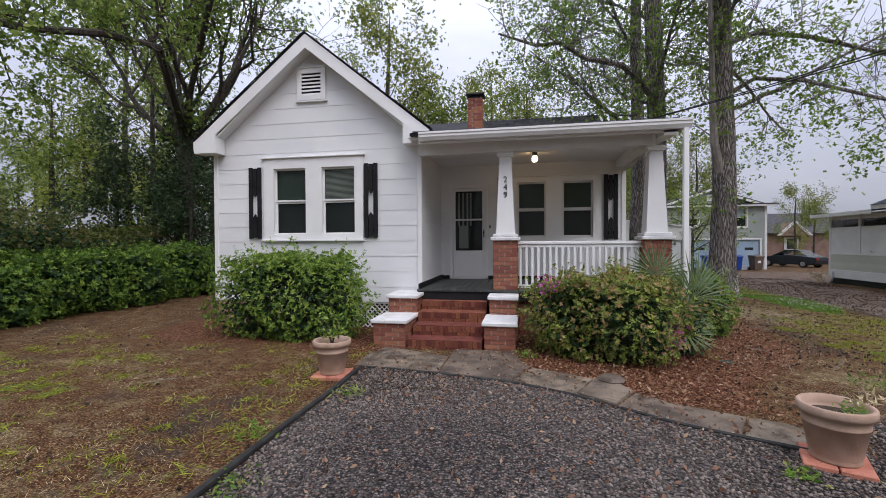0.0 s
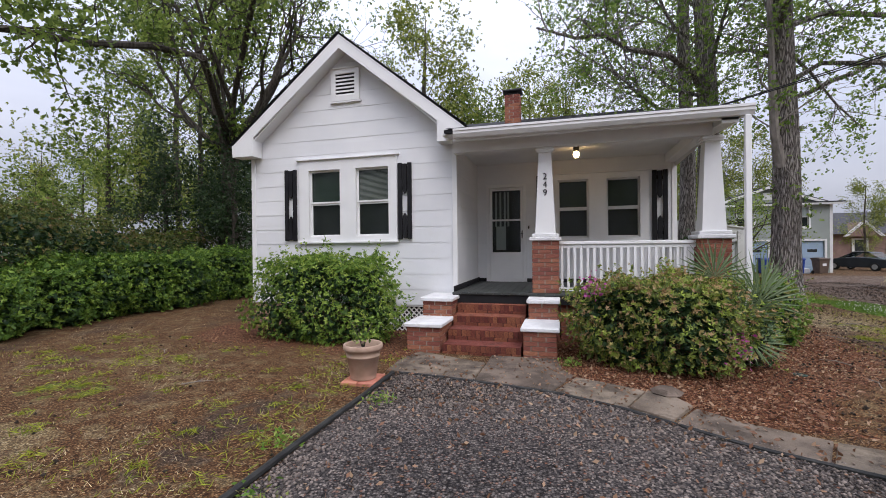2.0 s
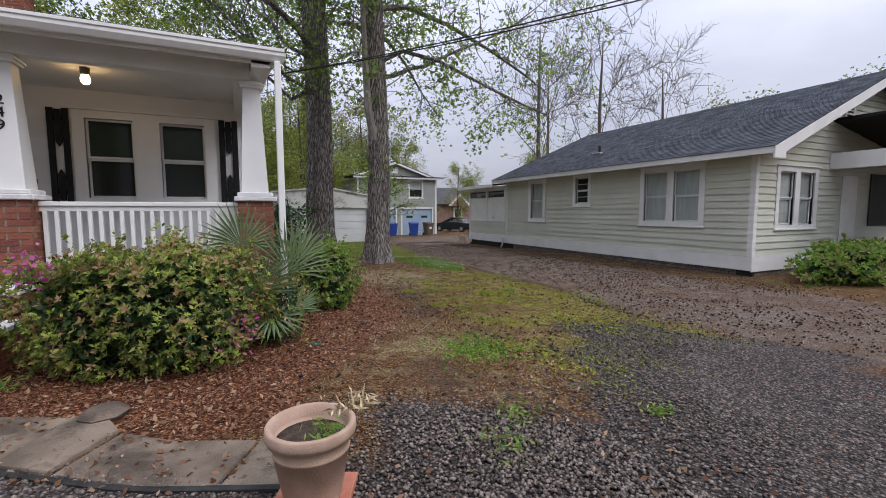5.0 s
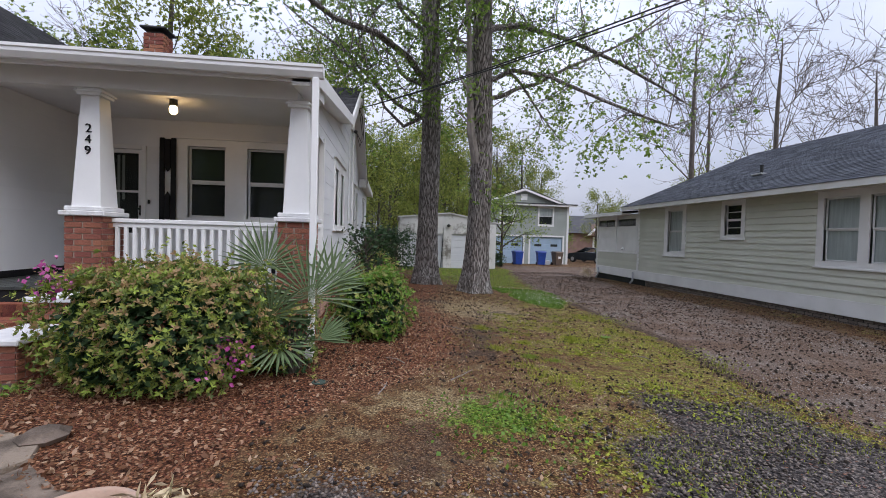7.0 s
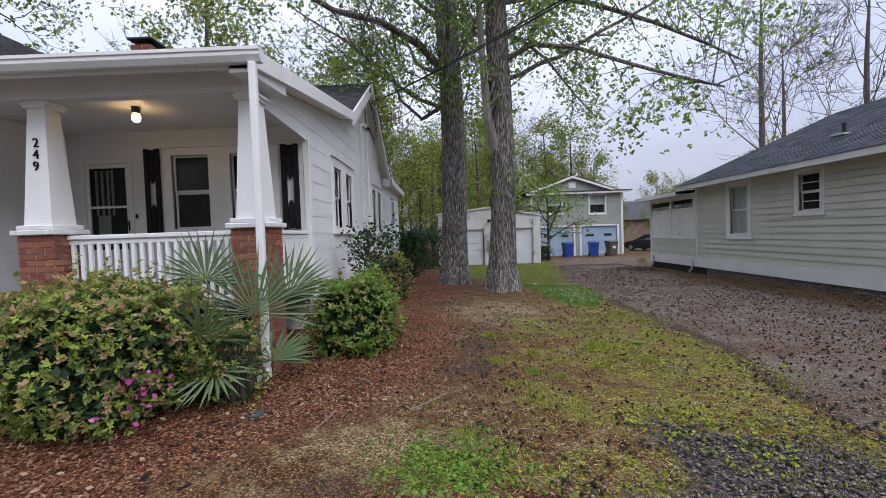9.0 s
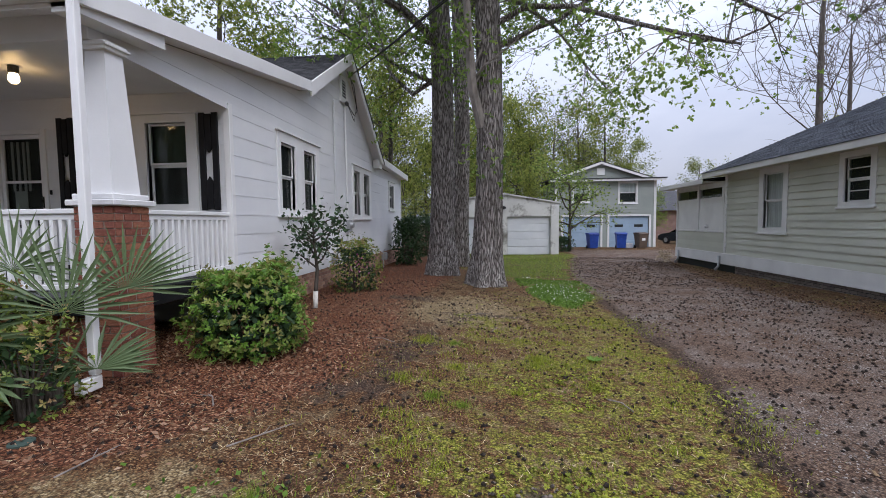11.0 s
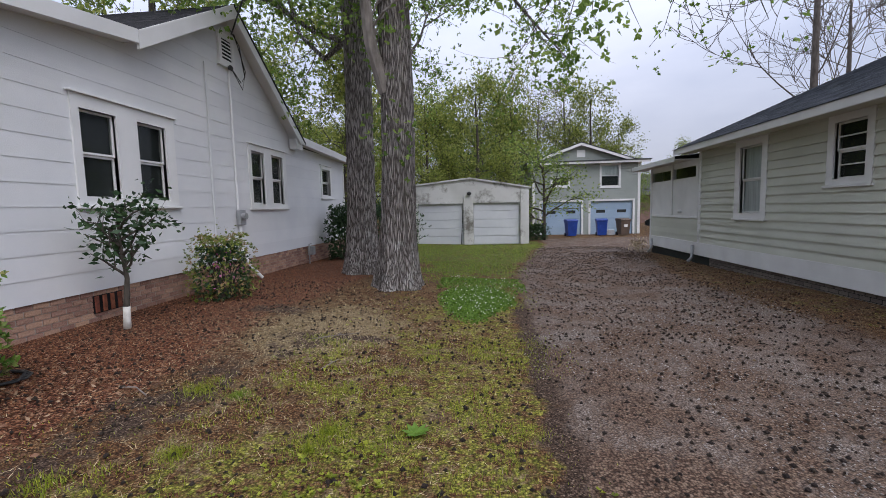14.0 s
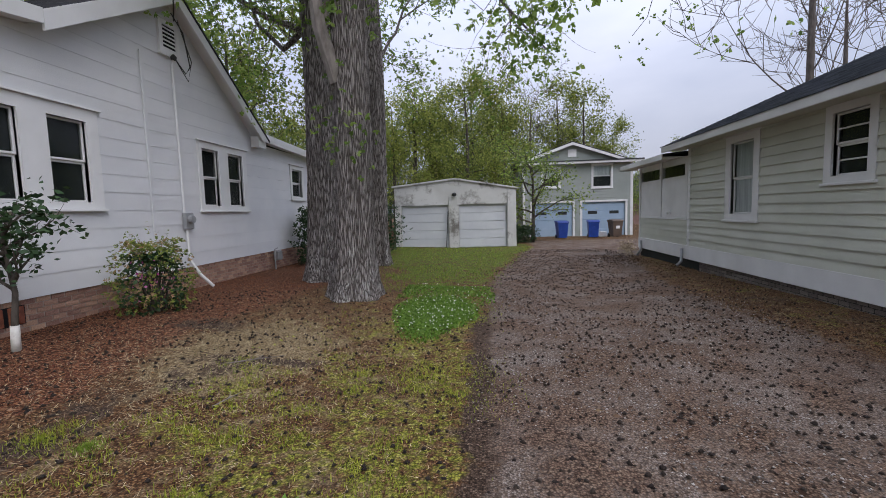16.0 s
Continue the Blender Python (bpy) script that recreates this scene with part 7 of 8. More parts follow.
palmetto(2.2, 7.0, [(1.83, 7.06, 0.98, 0.62, 0.1, 1.6), (2.36, 7.0, 0.63, 0.85, 0.3, 1.6), (2.55, 7.42, 0.76, 0.72, 0.7, 0.7), (2.02, 6.62, 0.48, 0.62, 0.1, 0.5), (1.92, 6.85, 0.20, 0.60, 0.1, -0.6), (2.42, 7.2, 0.08, 0.55, 0.4, 0.1), (2.12, 6.62, 0.16, 0.5, 0.0, -0.9)])


# ---------- pots, walk, edging ----------
def pot(x, y, label):
    z = gz(x, y) + 0.035
    ob = thing("flower_pot", x, y, z, label, "flower pot", "terracotta pots")
    prof = [(0.145, 0), (0.155, 0.012), (0.15, 0.03), (0.158, 0.045), (0.198, 0.27), (0.203, 0.272), (0.203, 0.284), (0.199, 0.287), (0.208, 0.345), (0.232, 0.352), (0.238, 0.375), (0.236, 0.41), (0.228, 0.42), (0.205, 0.415), (0.195, 0.36), (0.185, 0.335)]
    part("vessel", Geo().lathe(prof, x, y, z, 40), M_POT, ob, "", True)
    part("soil", Geo().lathe([(0.188, 0.32), (0.19, 0.335), (0.12, 0.348), (0.04, 0.352)], x, y, z, 24), M_SOIL, ob, "dark potting soil", True)
    rng = np.random.default_rng(int(abs(x) * 100))
    return ob, z, rng


ob, zp, rng = pot(-2.58, 4.90, "large terracotta pot with a leafy twig on a paver")
st = Geo()
tips = []
for i in range(5):
    a = i * 1.3
    p = [(-2.58, 4.90, zp + 0.33), (-2.58 + 0.05 * math.cos(a), 4.90 + 0.05 * math.sin(a), zp + 0.5), (-2.58 + 0.17 * math.cos(a), 4.90 + 0.17 * math.sin(a), zp + 0.6 + 0.04 * i)]
    st.tube(p, [0.006, 0.005, 0.003], 5)
    tips += p[1:]
part("twigs", st, M_DARK_BARK, ob)
part("leaves", leaf_mesh("leaves", rng, leaf_cloud(rng, tips, 14, 0.06), 0.065, M_LEAF_AZ), M_LEAF_AZ, ob)
ob, zp, rng = pot(2.11, 3.55, "large terracotta pot with a few weeds on a red paver")
c_ = np.array([[2.19, 3.46, zp + 0.39]]) + rng.normal(size=(90, 3)) * np.array([0.05, 0.04, 0.035])
part("weed", leaf_mesh("weed", rng, c_, 0.06, M_LEAF_BRIGHT, slim=0.25), M_LEAF_BRIGHT, ob, "feathery green weed")
c_ = np.array([[2.37, 3.62, zp + 0.44]]) + rng.normal(size=(60, 3)) * np.array([0.07, 0.03, 0.02])
part("dry_weed", leaf_mesh("dry_weed", rng, c_, 0.09, M_STRAW, slim=0.15), M_STRAW, ob, "dry yellow weed over the rim")
for px, py, tw in ((-2.58, 4.90, 4), (2.11, 3.55, -24)):
    pv = thing("paver_base", px, py, gz(px, py), "pair of red concrete pavers under a flower pot", "paver", "pot bases")
    T = pose(px, py, gz(px, py), 0, 0, tw)
    for sx in (-1, 1):
        g = Geo().box(sx * 0.105 - 0.10, sx * 0.105 + 0.10, -0.21, 0.21, -0.03, 0.034, 0.006)
        g.v = [tuple(T @ Vector(v_)) for v_ in g.v]
        part("paver", g, M_PAVER, pv)

walkway = tagged(new("concrete_walk"), "cracked weathered concrete slabs curving to the steps", "path", kind="structure")
slabs = [[(-2.48, 5.36), (-1.3, 5.22), (-1.28, 6.0), (-2.36, 6.42), (-2.5, 6.0)], [(-1.28, 5.22), (-0.35, 5.04), (-0.12, 5.66), (-0.26, 5.95), (-0.32, 6.42), (-1.26, 6.42), (-1.26, 6.0)],
         [(-0.33, 5.03), (0.36, 4.68), (0.62, 5.26), (0.2, 5.48), (-0.10, 5.60)], [(0.38, 4.67), (0.72, 4.43), (0.98, 4.86), (0.86, 5.12), (0.64, 5.24)],
         [(0.74, 4.42), (1.22, 4.07), (1.62, 3.88), (1.86, 4.32), (1.36, 4.55), (1.0, 4.84)], [(1.64, 3.87), (2.02, 3.72), (2.24, 4.08), (2.14, 4.24), (1.88, 4.31)]]
for i, o in enumerate(slabs):
    g = Geo()
    zt = -0.158 + (0.0, 0.003, 0.002, 0.018, -0.003, -0.006)[i]
    n_o = len(o)
    cxm, cym = sum(p[0] for p in o) / n_o, sum(p[1] for p in o) / n_o
    top = [(cxm + (p[0] - cxm) * 0.985, cym + (p[1] - cym) * 0.985, zt) for p in o]
    midr = [(p[0], p[1], zt - 0.012) for p in o]
    bot = [(p[0], p[1], zt - 0.09) for p in o]
    g.add(top + midr + bot, [tuple(range(n_o))] + [(j * n_o + k_, j * n_o + (k_ + 1) % n_o, (j + 1) * n_o + (k_ + 1) % n_o, (j + 1) * n_o + k_) for j in (0, 1) for k_ in range(n_o)])
    part("slab", g, M_CONCRETE, walkway)
rock = Geo()
rock.lathe([(0.14, -0.02), (0.17, 0.02), (0.10, 0.06), (0.03, 0.07)], 0.82, 5.2, -0.15, 7)
whole("broken_slab_piece", rock, M_CONCRETE, "broken wedge of concrete beside the walk", "rubble")
edg = Geo().tube([(-2.33, 5.22, -0.15), (-2.31, 4.2, -0.145), (-2.33, 3.3, -0.15), (-2.31, 2.3, -0.14), (-2.34, 1.2, -0.15), (-2.33, -2.0, -0.15)], [0.03] * 6, 8)
walk_edge = Geo().tube([(x_, float(walk_low(x_)) - 0.03, -0.165) for x_ in np.linspace(-2.28, 2.1, 23)], [0.022] * 23, 7)
whole("walk_edging", walk_edge, M_EDGE, "black plastic edging between the gravel and the walk", "edging", kind="structure")
whole("lawn_edging", edg, M_EDGE, "black plastic edging between gravel and lawn", "edging", kind="structure")


# ---------- bins, meters, pipes, cables ----------
def bin_(x, y, material, label, turn):
    z = gz(x, y)
    ob = thing("wheeled_bin", x, y, z, label, "bin", "wheeled bins")
    T = pose(x, y, z, 0, 0, turn)

    def put(name, g, m_, parent=ob):
        g.v = [tuple(T @ Vector(v_)) for v_ in g.v]
        return part(name, g, m_, parent)
    b = Geo()
    lo, hi = [(-0.26, -0.28, 0.06), (0.26, -0.28, 0.06), (0.26, 0.24, 0.06), (-0.26, 0.24, 0.06)], [(-0.32, -0.36, 1.0), (0.32, -0.36, 1.0), (0.32, 0.36, 1.0), (-0.32, 0.36, 1.0)]
    b.add(lo + hi, [(3, 2, 1, 0), (4, 5, 6, 7), (0, 1, 5, 4), (1, 2, 6, 5), (2, 3, 7, 6), (3, 0, 4, 7)])
    b.box(-0.34, 0.34, -0.38, 0.38, 0.95, 1.0, 0.01)
    put("body", b, material)
    put("lid", Geo().prism([(-0.40, 1.005), (0.40, 1.005), (0.40, 1.07), (0.1, 1.11), (-0.38, 1.05)], 0, -0.35, 0.35), material)
    put("handle", Geo().tube([(-0.25, 0.44, 1.0), (0.25, 0.44, 1.0)], [0.02, 0.02], 6), material)
    for s in (-1, 1):
        put("wheel", Geo().tube([(s * 0.24, 0.28, 0.12), (s * 0.30, 0.28, 0.12)], [0.12, 0.12], 14), M_TYRE)
    put("label_panel", Geo().box(-0.12, 0.12, -0.352, -0.340, 0.55, 0.72), M_CAP if material is M_BIN_BROWN else material)


bin_(13.0, 34.4, M_BIN_BLUE, "blue wheeled recycling bin on the drive", 8)
bin_(14.95, 34.6, M_BIN_BLUE, "blue wheeled recycling bin on the drive", -5)
bin_(16.35, 34.8, M_BIN_BROWN, "brown wheeled refuse bin on the drive", 12)
whole("plastic_crate", Geo().box(15.55, 15.95, 35.2, 35.5, gz(15.7, 35.3), gz(15.7, 35.3) + 0.35, 0.02), M_CAP, "white crate between the bins", "crate")

em = thing("electric_meter", 2.05, 15.34, 1.2, "grey round electric meter on its box with a wall conduit", "meter")
part("meter_box", Geo().box(2.03, 2.12, 15.22, 15.46, 1.08, 1.42, 0.01), M_METAL, em)
part("meter_glass", Geo().tube([(2.12, 15.34, 1.28), (2.2, 15.34, 1.28)], [0.085, 0.075], 16), M_METAL, em)
part("conduit", Geo().tube([(2.06, 15.26, 1.42), (2.06, 15.24, 4.35), (2.1, 15.22, 4.5)], [0.024] * 3, 8), M_TRIM, em)
part("lower_conduit", Geo().tube([(2.06, 15.3, 1.08), (2.07, 15.3, 0.45), (2.2, 15.42, 0.1), (2.35, 15.6, gz(2.4, 15.6) + 0.05)], [0.03, 0.03, 0.035, 0.035], 8), M_TRIM, em)
part("service_head", Geo().lathe([(0.045, 0), (0.06, 0.06), (0.02, 0.11)], 2.12, 15.22, 4.46, 10), M_DARKMETAL, em)
part("drip_loop", Geo().tube([(2.14, 15.22, 4.5), (2.3, 15.3, 4.2), (2.36, 15.36, 4.35), (2.3, 15.3, 5.0), (2.15, 15.2, 5.35)], [0.012] * 5, 6), M_CABLE, em)
part("second_loop", Geo().tube([(2.14, 15.22, 4.5), (2.24, 15.45, 4.1), (2.3, 15.5, 4.5), (2.2, 15.3, 5.25)], [0.01] * 4, 6), M_CABLE, em)
whole("downspout_strap", Geo().box(2.026, 2.05, 14.42, 14.48, 0.6, 4.4), M_SIDING, "white painted flat conduit on the siding", "conduit")
gm = thing("gas_meter", 2.15, 19.0, gz(2.2, 19) + 0.0, "small grey gas meter on its riser by the foundation", "meter")
part("meter_body", Geo().box(2.06, 2.24, 18.88, 19.12, 0.0, 0.28, 0.03), M_METAL, gm)
part("riser", Geo().tube([(2.15, 18.82, gz(2.2, 19) - 0.03), (2.15, 18.82, 0.34), (2.15, 18.98, 0.36)], [0.018] * 3, 8), M_METAL, gm)
whole("wall_box", Geo().box(2.03, 2.13, 14.05, 14.25, 0.33, 0.5, 0.01), M_METAL, "small grey utility box on the siding", "box")
hz = gz(3.0, 9.4) + 0.02
hose_pts = [(2.95 + (0.22 + 0.015 * (i % 7)) * math.cos(i * 0.55), 9.5 + (0.2 + 0.012 * (i % 5)) * math.sin(i * 0.55), hz + 0.004 * (i / 11.4)) for i in range(42)]
whole("garden_hose", Geo().tube(hose_pts, [0.011] * 42, 6), M_CABLE, "coiled dark garden hose on the mulch", "hose", smooth=True)
whole("cleanout_cap", Geo().lathe([(0.075, -0.03), (0.078, 0.006), (0.06, 0.012), (0.055, 0.004), (0.01, 0.004)], 2.57, 6.44, gz(2.57, 6.44) + 0.012, 20), M_GREENSHADE, "small round green cleanout cap in the mulch", "cap")
cl = Geo()
for k in range(2):
    pts = []
    for i in range(25):
        f_ = i / 24
        a, b = Vector((2.2, 15.2, 5.2)), Vector((20.5, -9.0, 7.6 + 0.25 * k))
        p = a.lerp(b, f_)
        p.z -= 1.0 * 4 * f_ * (1 - f_)
        pts.append(tuple(p))
    cl.tube(pts, [0.014] * 25, 5)
whole("service_cable", cl, M_CABLE, "black overhead service cables to the gable", "cable")


# ---------- loose ground cover ----------
def scatter(rng, n, x0, x1, y0, y1, keep):
    x, y = rng.uniform(x0, x1, n), rng.uniform(y0, y1, n)
    k_ = keep(x, y) > rng.uniform(0, 1, n)
    x, y = x[k_], y[k_]
    wob = np.zeros(len(x))
    return np.stack([x, y, ground_z(x, y) + 0.13 * np.exp(-(((x - 5.3) / 2.2) ** 2 + ((y - 15.4) / 2.4) ** 2))], 1)


def stones(rng, c_, size, flat=0.6):
    base = np.array([(1, 0, 0), (0, 1, 0), (-1, 0, 0), (0, -1, 0), (0, 0, 1), (0, 0, -0.6)], dtype=float)
    faces = np.array([(0, 1, 4), (1, 2, 4), (2, 3, 4), (3, 0, 4), (1, 0, 5), (2, 1, 5), (3, 2, 5), (0, 3, 5)])
    n = len(c_)
    s = size * rng.uniform(0.55, 1.45, (n, 1, 1))
    v = base[None] * s * rng.uniform(0.6, 1.3, (n, 6, 1)) * np.array([1, 1, flat])
    a = rng.uniform(0, 6.28, n)
    ca_, sa_ = np.cos(a), np.sin(a)
    x, y = v[:, :, 0] * ca_[:, None] - v[:, :, 1] * sa_[:, None], v[:, :, 0] * sa_[:, None] + v[:, :, 1] * ca_[:, None]
    v = np.stack([x, y, v[:, :, 2]], 2) + c_[:, None, :]
    f = faces[None] + (np.arange(n) * 6)[:, None, None]
    return v.reshape(-1, 3), f.reshape(-1, 3)


def blades(rng, c_, height, width, lie=0.5, least=0.0):
    n = len(c_)
    a = rng.uniform(0, 6.28, n)
    h = height * rng.uniform(0.5, 1.4, n)
    t = rng.uniform(least, lie, n)
    d = np.stack([np.cos(a) * np.sin(t), np.sin(a) * np.sin(t), np.cos(t)], 1)
    s = np.stack([-np.sin(a), np.cos(a), np.zeros(n)], 1) * (width / 2)
    v = np.stack([c_ - s, c_ + s, c_ + d * h[:, None]], 1).reshape(-1, 3)
    return v, np.arange(n * 3).reshape(-1, 3)


def stuff(name, me, label, category):
    tagged(new(name, me), label, category, kind="stuff")


rng = np.random.default_rng(101)
Z = lambda k_: (lambda x, y: zones(x, y)[k_])
c_ = np.concatenate([scatter(rng, 52000, -2.3, 4.2, 1.2, 5.4, Z(0)), scatter(rng, 16000, 3.0, 8.0, 1.5, 6.5, Z(0))])
c_[:, 2] += 0.004
stuff("gravel_stones", big_mesh("gravel_stones", *stones(rng, c_, 0.0150, 0.7), M_STONE), "loose grey crushed gravel", "gravel")
c_ = scatter(rng, 26000, 7.6, 12.6, 3.5, 15, Z(3))
c_[:, 2] += 0.001
stuff("drive_grit", big_mesh("drive_grit", *stones(rng, c_, 0.008, 0.6), M_GRIT), "fine grit on the drive", "gravel")
c_ = np.concatenate([scatter(rng, 30000, -0.6, 4.8, 4.4, 11, Z(1)), scatter(rng, 12000, 1.9, 4.9, 10, 20, Z(1)), scatter(rng, 8000, -6.5, -2.3, 4.8, 7.9, Z(1))])
c_[:, 2] += 0.008
stuff("bark_chips", leaf_mesh("bark_chips", rng, c_, 0.030, M_CHIP, slim=0.28), "red-brown pine bark and fallen leaves", "mulch")
c_ = scatter(rng, 90000, 3.6, 8.6, 3.8, 16, lambda x, y: zones(x, y)[4] * np.clip(0.5 + 1.6 * np.sin(2.9 * x + np.sin(1.7 * y)) * np.sin(2.3 * y + 1.3 * np.sin(2.1 * x)), 0.08, 1))
stuff("thin_grass", big_mesh("thin_grass", *blades(rng, c_, 0.024, 0.009, 1.35), M_GRASS), "thin yellow-green grass and moss", "grass")
c_ = np.concatenate([scatter(rng, 26000, 6.6, 8.4, 12, 16, Z(2)), scatter(rng, 5000, 3.2, 5.4, 4.6, 6.8, Z(2))])
c_[:, 2] += 0.03
stuff("clover_patch", leaf_mesh("clover_patch", rng, c_, 0.036, M_CLOVER, slim=0.9), "bright green clover and lawn grass", "grass")
c_ = scatter(rng, 40000, 4, 10.5, 15, 28, Z(2))
stuff("lawn_strip", big_mesh("lawn_strip", *blades(rng, c_, 0.05, 0.014, 1.0), M_LAWN), "thin green lawn beside the drive", "grass")
c_ = scatter(rng, 420, 6.8, 8.3, 12.3, 16, Z(2))
c_[:, 2] += 0.07
stuff("clover_flowers", big_mesh("clover_flowers", *stones(rng, c_, 0.011, 1.0), M_FLOWER), "small white clover flowers", "flowers")
bare_spot = lambda x, y: np.exp(-(((x - 5.3) / 1.3) ** 2 + ((y - 11.6) / 1.6) ** 2)) + 0.45 * np.exp(-(((x - 3.6) / 1.2) ** 2 + ((y - 6.2) / 0.9) ** 2)) + 0.10
c_ = scatter(rng, 46000, 2.6, 8, 4.2, 15, lambda x, y: bare_spot(x, y) * (zones(x, y)[0] < 0.4) * (zones(x, y)[3] < 0.4))
c_[:, 2] += 0.006
stuff("dry_straw", big_mesh("dry_straw", *blades(rng, c_, 0.07, 0.005, 1.54, 1.25), M_STRAW), "pale dead grass lying flat", "straw")
c_ = scatter(rng, 30000, -9.6, -2.4, 0.8, 9, lambda x, y: 0.10 + 0.45 * (np.sin(x * 1.7 + 1) * np.sin(y * 2.1 + x) > 0.25))
c_[:, 2] += 0.005
stuff("dead_lawn", big_mesh("dead_lawn", *blades(rng, c_, 0.055, 0.005, 1.5, 1.1), M_STRAW), "thin dead lawn grass", "straw")
c_ = scatter(rng, 7000, -9.6, -2.4, 0.8, 8, lambda x, y: np.clip(np.sin(x * 1.3) * np.sin(y * 1.6 + 0.7 * x) - 0.45, 0, 1))
stuff("lawn_grass", big_mesh("lawn_grass", *blades(rng, c_, 0.045, 0.006, 0.9), M_GRASS), "tufts of new lawn grass", "grass")
c_ = np.concatenate([scatter(rng, 9500, 7.6, 13.4, 3.5, 26, lambda x, y: 0.15 + 0.75 * zones(x, y)[3]), scatter(rng, 4600, 2.2, 8, 4.5, 15, lambda x, y: 0.6 + 0 * x), scatter(rng, 260, -9, -2.4, 1.5, 7, lambda x, y: 0.6 + 0 * x)])
c_[:, 2] += 0.012
stuff("seed_balls", big_mesh("seed_balls", *stones(rng, c_, 0.0178, 0.9), M_BALL), "dark spiky sweetgum seed balls", "seed balls")
c_ = np.concatenate([scatter(rng, 6000, 12.0, 13.8, 6, 23, lambda x, y: 0.9 + 0 * x), scatter(rng, 4000, 8.2, 12.5, 6, 26, lambda x, y: 0.3 * zones(x, y)[3])])
c_[:, 2] += 0.008
stuff("leaf_litter", leaf_mesh("leaf_litter", rng, c_, 0.05, M_LITTER, slim=0.5), "brown fallen leaves along the drive", "litter")
clump = lambda x, y: zones(x, y)[4] * (np.sin(1.9 * x + 2 * np.sin(0.9 * y)) * np.sin(1.6 * y + 1.5 * np.sin(1.3 * x)) > 0.45)
c_ = scatter(rng, 26000, 4, 8.5, 4, 13, clump)
c_[:, 2] += 0.02
c_ = c_[::2]
stuff("ground_weeds", spray_mesh("ground_weeds", rng, c_, rng.normal(size=c_.shape) * 0.3 + np.array([0, 0, 1.0]), 0.022, M_WEED, 5, 0.8, 0.0, (0.9, 1.5)), "yellow-green creeping weeds", "grass")
c_ = np.concatenate([scatter(rng, 4000, -0.6, 4.6, 4.4, 10, Z(1)), scatter(rng, 1700, -2.5, 2.2, 3.9, 6.4, lambda x, y: 0.5 + 0 * x), scatter(rng, 1800, -2.2, 5, 1.5, 5, lambda x, y: 0.5 + 0 * x)])
c_[:, 2] += 0.022
stuff("fallen_leaves", leaf_mesh("fallen_leaves", rng, c_, 0.05, M_FALLEN, slim=0.5), "tan fallen leaves on mulch, walk and gravel", "litter")
lawn_at = np.stack([rng.uniform(-8.5, -2.45, 150), rng.uniform(1.6, 6.6, 150)], 1)
c_ = np.repeat(lawn_at, 46, axis=0) + rng.normal(size=(6900, 2)) * np.repeat(rng.uniform(0.03, 0.16, (150, 1)), 46, axis=0)
c_ = c_[c_[:, 0] < -2.4]
c_ = np.column_stack([c_, ground_z(c_[:, 0], c_[:, 1]) + 0.02])
stuff("lawn_tufts", leaf_mesh("lawn_tufts", rng, c_, 0.075, M_GRASS, slim=0.10), "thin green grass tufts on the bare lawn", "grass")
tuft_at = np.stack([rng.uniform(4.9, 8.0, 70), rng.uniform(6.6, 11.5, 70)], 1)
c_ = np.repeat(tuft_at, 110, axis=0) + rng.normal(size=(7700, 2)) * rng.uniform(0.05, 0.13, (7700, 1))
c_ = c_[zones(c_[:, 0], c_[:, 1])[4] > 0.12]
c_ = np.column_stack([c_, ground_z(c_[:, 0], c_[:, 1])])
stuff("grass_tufts", big_mesh("grass_tufts", *blades(rng, c_, 0.045, 0.007, 1.1), M_GRASS), "longer tufts of yellow-green grass", "grass")
TUSSOCK = "low tussock of fine grass on the bare yard"
for x, y, s, m_ in ((6.38, 8.74, 0.26, M_GRASS), (5.49, 8.59, 0.13, M_GRASS), (5.33, 7.75, 0.11, M_LAWN), (5.62, 7.57, 0.1, M_LAWN), (4.97, 9.6, 0.16, M_GRASS), (6.14, 7.91, 0.12, M_GRASS), (6.44, 8.99, 0.2, M_GRASS), (5.39, 9.53, 0.1, M_LAWN), (6.89, 8.11, 0.14, M_WEED), (4.47, 6.11, 0.2, M_LAWN)):
    a_, r_ = rng.uniform(0, 6.28, 800), 0.75 * s * np.abs(rng.normal(size=800))
    q = np.stack([x + r_ * np.cos(a_), y + r_ * np.sin(a_)], 1)
    q = np.column_stack([q, ground_z(q[:, 0], q[:, 1]) - 0.004])
    whole("grass_tussock", big_mesh("grass_tussock", *blades(rng, q, 0.03 + 0.1 * s, 0.006, 1.2), m_), m_, TUSSOCK, "grass", "tussocks", "stuff")
WEEDS = "bright green weed growing in the gravel"
for x, y, s in ((-2.1, 4.3, 0.08), (-2.15, 2.4, 0.12), (0.1, 2.15, 0.10), (1.72, 3.25, 0.06), (2.3, 2.95, 0.09), (3.4, 3.6, 0.11), (3.75, 4.0, 0.10), (4.9, 3.6, 0.06), (-2.5, 3.2, 0.10), (-0.15, 6.2, 0.10)):
    q = np.array([[x, y, gz(x, y) + s * 0.35]]) + rng.normal(size=(90, 3)) * np.array([s, s, s * 0.3])
    q[:, 2] = np.maximum(q[:, 2], gz(x, y) + 0.005)
    whole("weed", leaf_mesh("weed", rng, q, 0.055, M_LEAF_BRIGHT, slim=0.35), M_LEAF_BRIGHT, WEEDS, "weed", "weeds", "stuff")


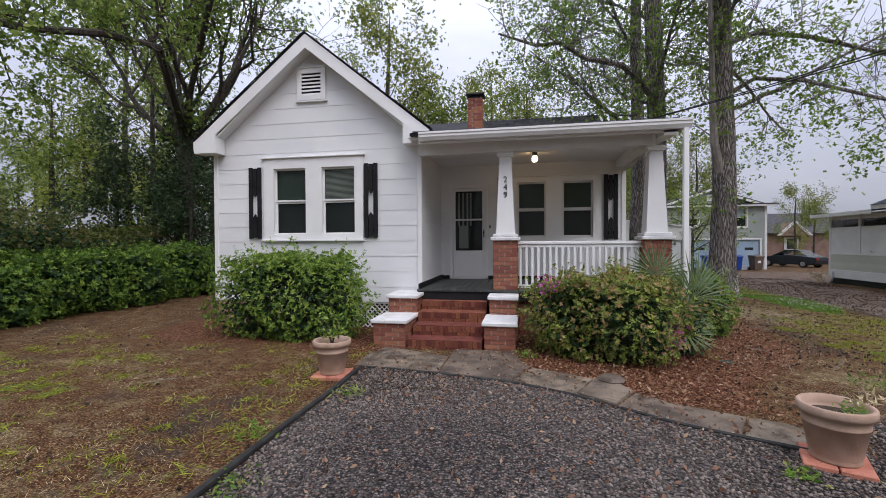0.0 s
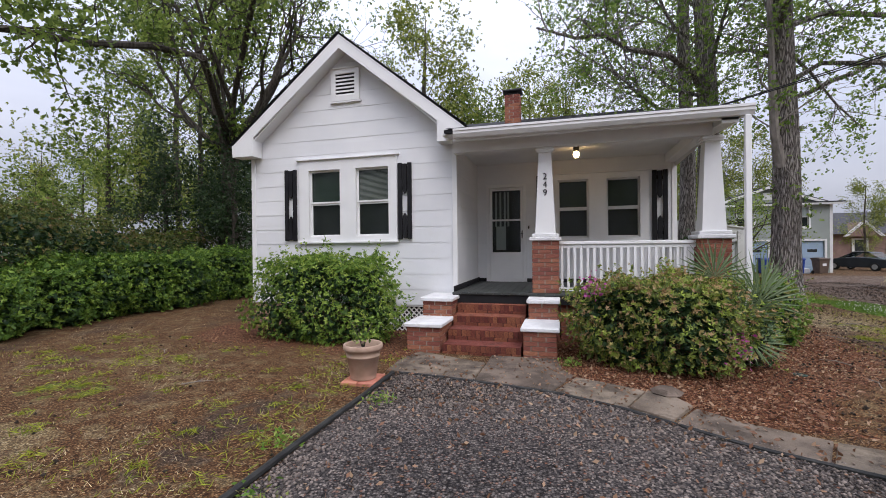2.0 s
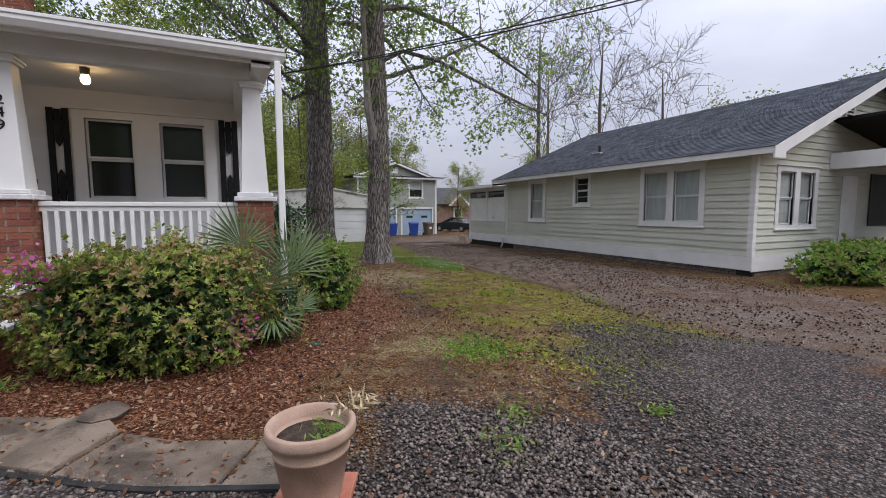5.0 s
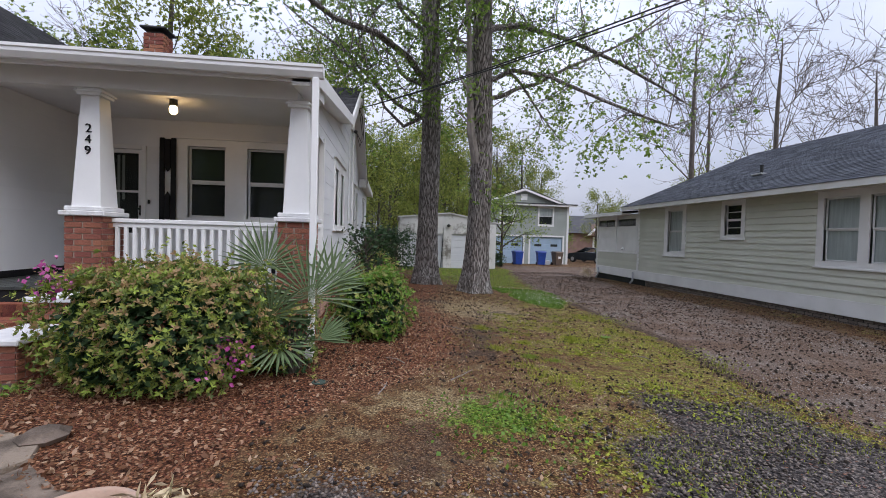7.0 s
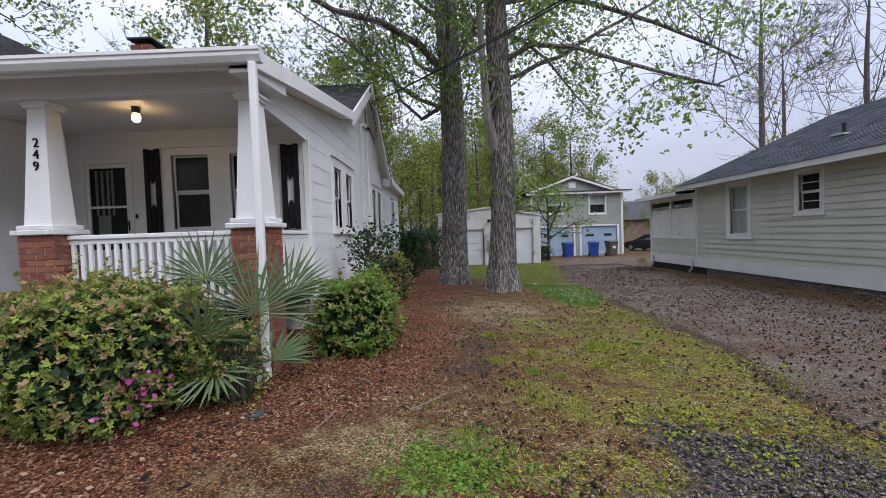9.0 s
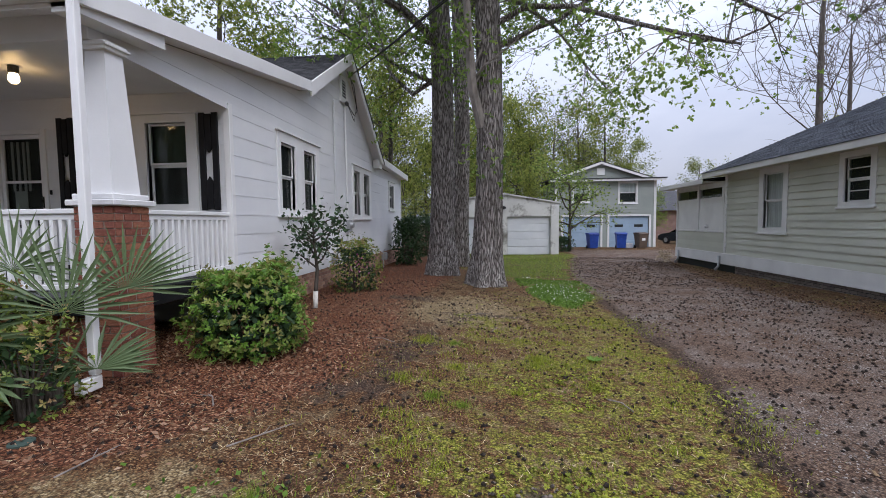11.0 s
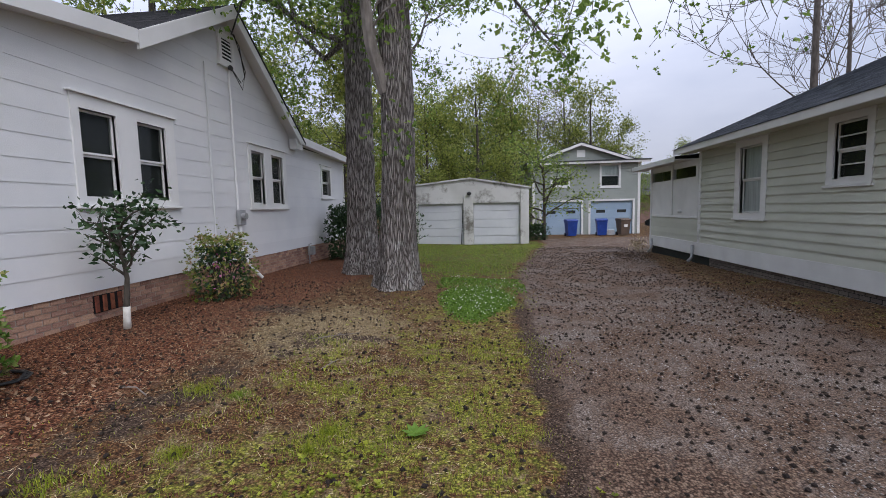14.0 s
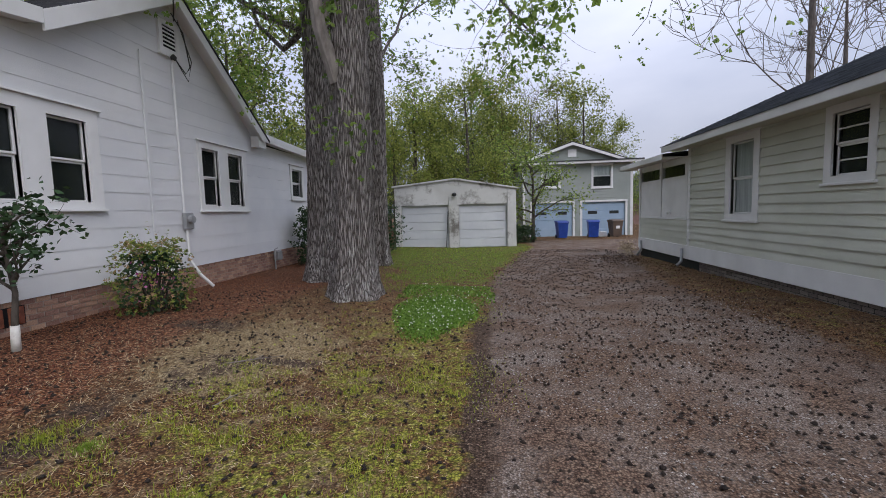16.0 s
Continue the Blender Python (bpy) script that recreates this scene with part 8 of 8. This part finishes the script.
STICK = "fallen grey twig on the ground"
for i, (x, y, a, L) in enumerate(((4.0, 6.6, 0.7, 0.5), (3.5, 7.2, 2.2, 0.35), (3.2, 6.1, 1.2, 0.4), (5.4, 11.2, 0.3, 0.6), (4.6, 9.4, 2.6, 0.45), (5.9, 10.2, 1.1, 0.3), (7.1, 7.6, 2.0, 0.3), (-4.6, 4.2, 0.5, 0.35), (-6.2, 5.4, 2.4, 0.3))):
    z = gz(x, y) + 0.02
    p = [(x, y, z), (x + 0.5 * L * math.cos(a), y + 0.5 * L * math.sin(a), z + 0.02), (x + L * math.cos(a + 0.15), y + L * math.sin(a + 0.15), z + 0.005)]
    g = Geo().tube(p, [0.007, 0.006, 0.003], 5)
    g.tube([p[1], (p[1][0] + 0.12 * math.cos(a + 0.9), p[1][1] + 0.12 * math.sin(a + 0.9), z + 0.03)], [0.004, 0.002], 4)
    whole("fallen_twig", g, M_PALE_BARK, STICK, "twig", "twigs")
for x, y, n_l, L in ((7.1, 9.0, 9, 0.12),):
    ros = thing("broad_leaf_weed", x, y, gz(x, y), "flat rosette of a broad-leaved weed in thin grass", "weed", "rosettes")
    for i in range(n_l):
        a = i * 2.4
        c0, c1 = Vector((x, y, gz(x, y) + 0.01)), Vector((math.cos(a), math.sin(a), 0.35)).normalized()
        s_ = Vector((-math.sin(a), math.cos(a), 0)) * L * 0.22
        q = [c0, c0 + c1 * L * 0.5 + s_, c0 + c1 * L, c0 + c1 * L * 0.5 - s_, c0 + c1 * L * 0.5 - Vector((0, 0, 0.008))]
        part("leaf", Geo().add([tuple(k_) for k_ in q], [(0, 1, 4), (1, 2, 4), (2, 3, 4), (3, 0, 4)]), M_CLOVER, ros)
for y in (19.25, 22.4):
    whole("splash_pipe", Geo().tube([(NX - 0.08, y, 0.1), (NX - 0.08, y, -0.25), (NX - 0.2, y - 0.02, gz(13.4, y) + 0.05)], [0.04, 0.04, 0.045], 8), M_METAL, "short grey drain pipe at the wall's foot", "pipe", "drain pipes", smooth=True)
rng = np.random.default_rng(140)
q = np.array([[13.35, 22.95, gz(13.3, 23) + 0.3]]) + rng.normal(size=(500, 3)) * np.array([0.16, 0.2, 0.16])
q[:, 2] = np.maximum(q[:, 2], gz(13.3, 23) + 0.01)
whole("dry_plant", leaf_mesh("dry_plant", rng, q, 0.12, M_STRAW, slim=0.12), M_STRAW, "clump of dry pale stalks at the porch corner", "plant", kind="stuff")


# ---------- bricks, one object each, on one mesh a colour ----------
brick_me = {}
for parent, face, a, b, v0, v1, proud, m_ in BRICKS:
    if m_.name not in brick_me:
        brick_me[m_.name] = mesh_of("brick", Geo().box(-0.5, 0.5, -0.5, 0.5, -0.5, 0.5, 0.06), m_)
    p = face.at((a + b) / 2, (v0 + v1) / 2, proud / 2 + 0.001)
    ob = new("brick", brick_me[m_.name])
    under(ob, parent)
    dx, dy = (b - a, proud) if abs(face.u.x) > 0.5 else (proud, b - a)
    ob.matrix_basis = pose(*p) @ Matrix.Diagonal((dx, dy, v1 - v0, 1))
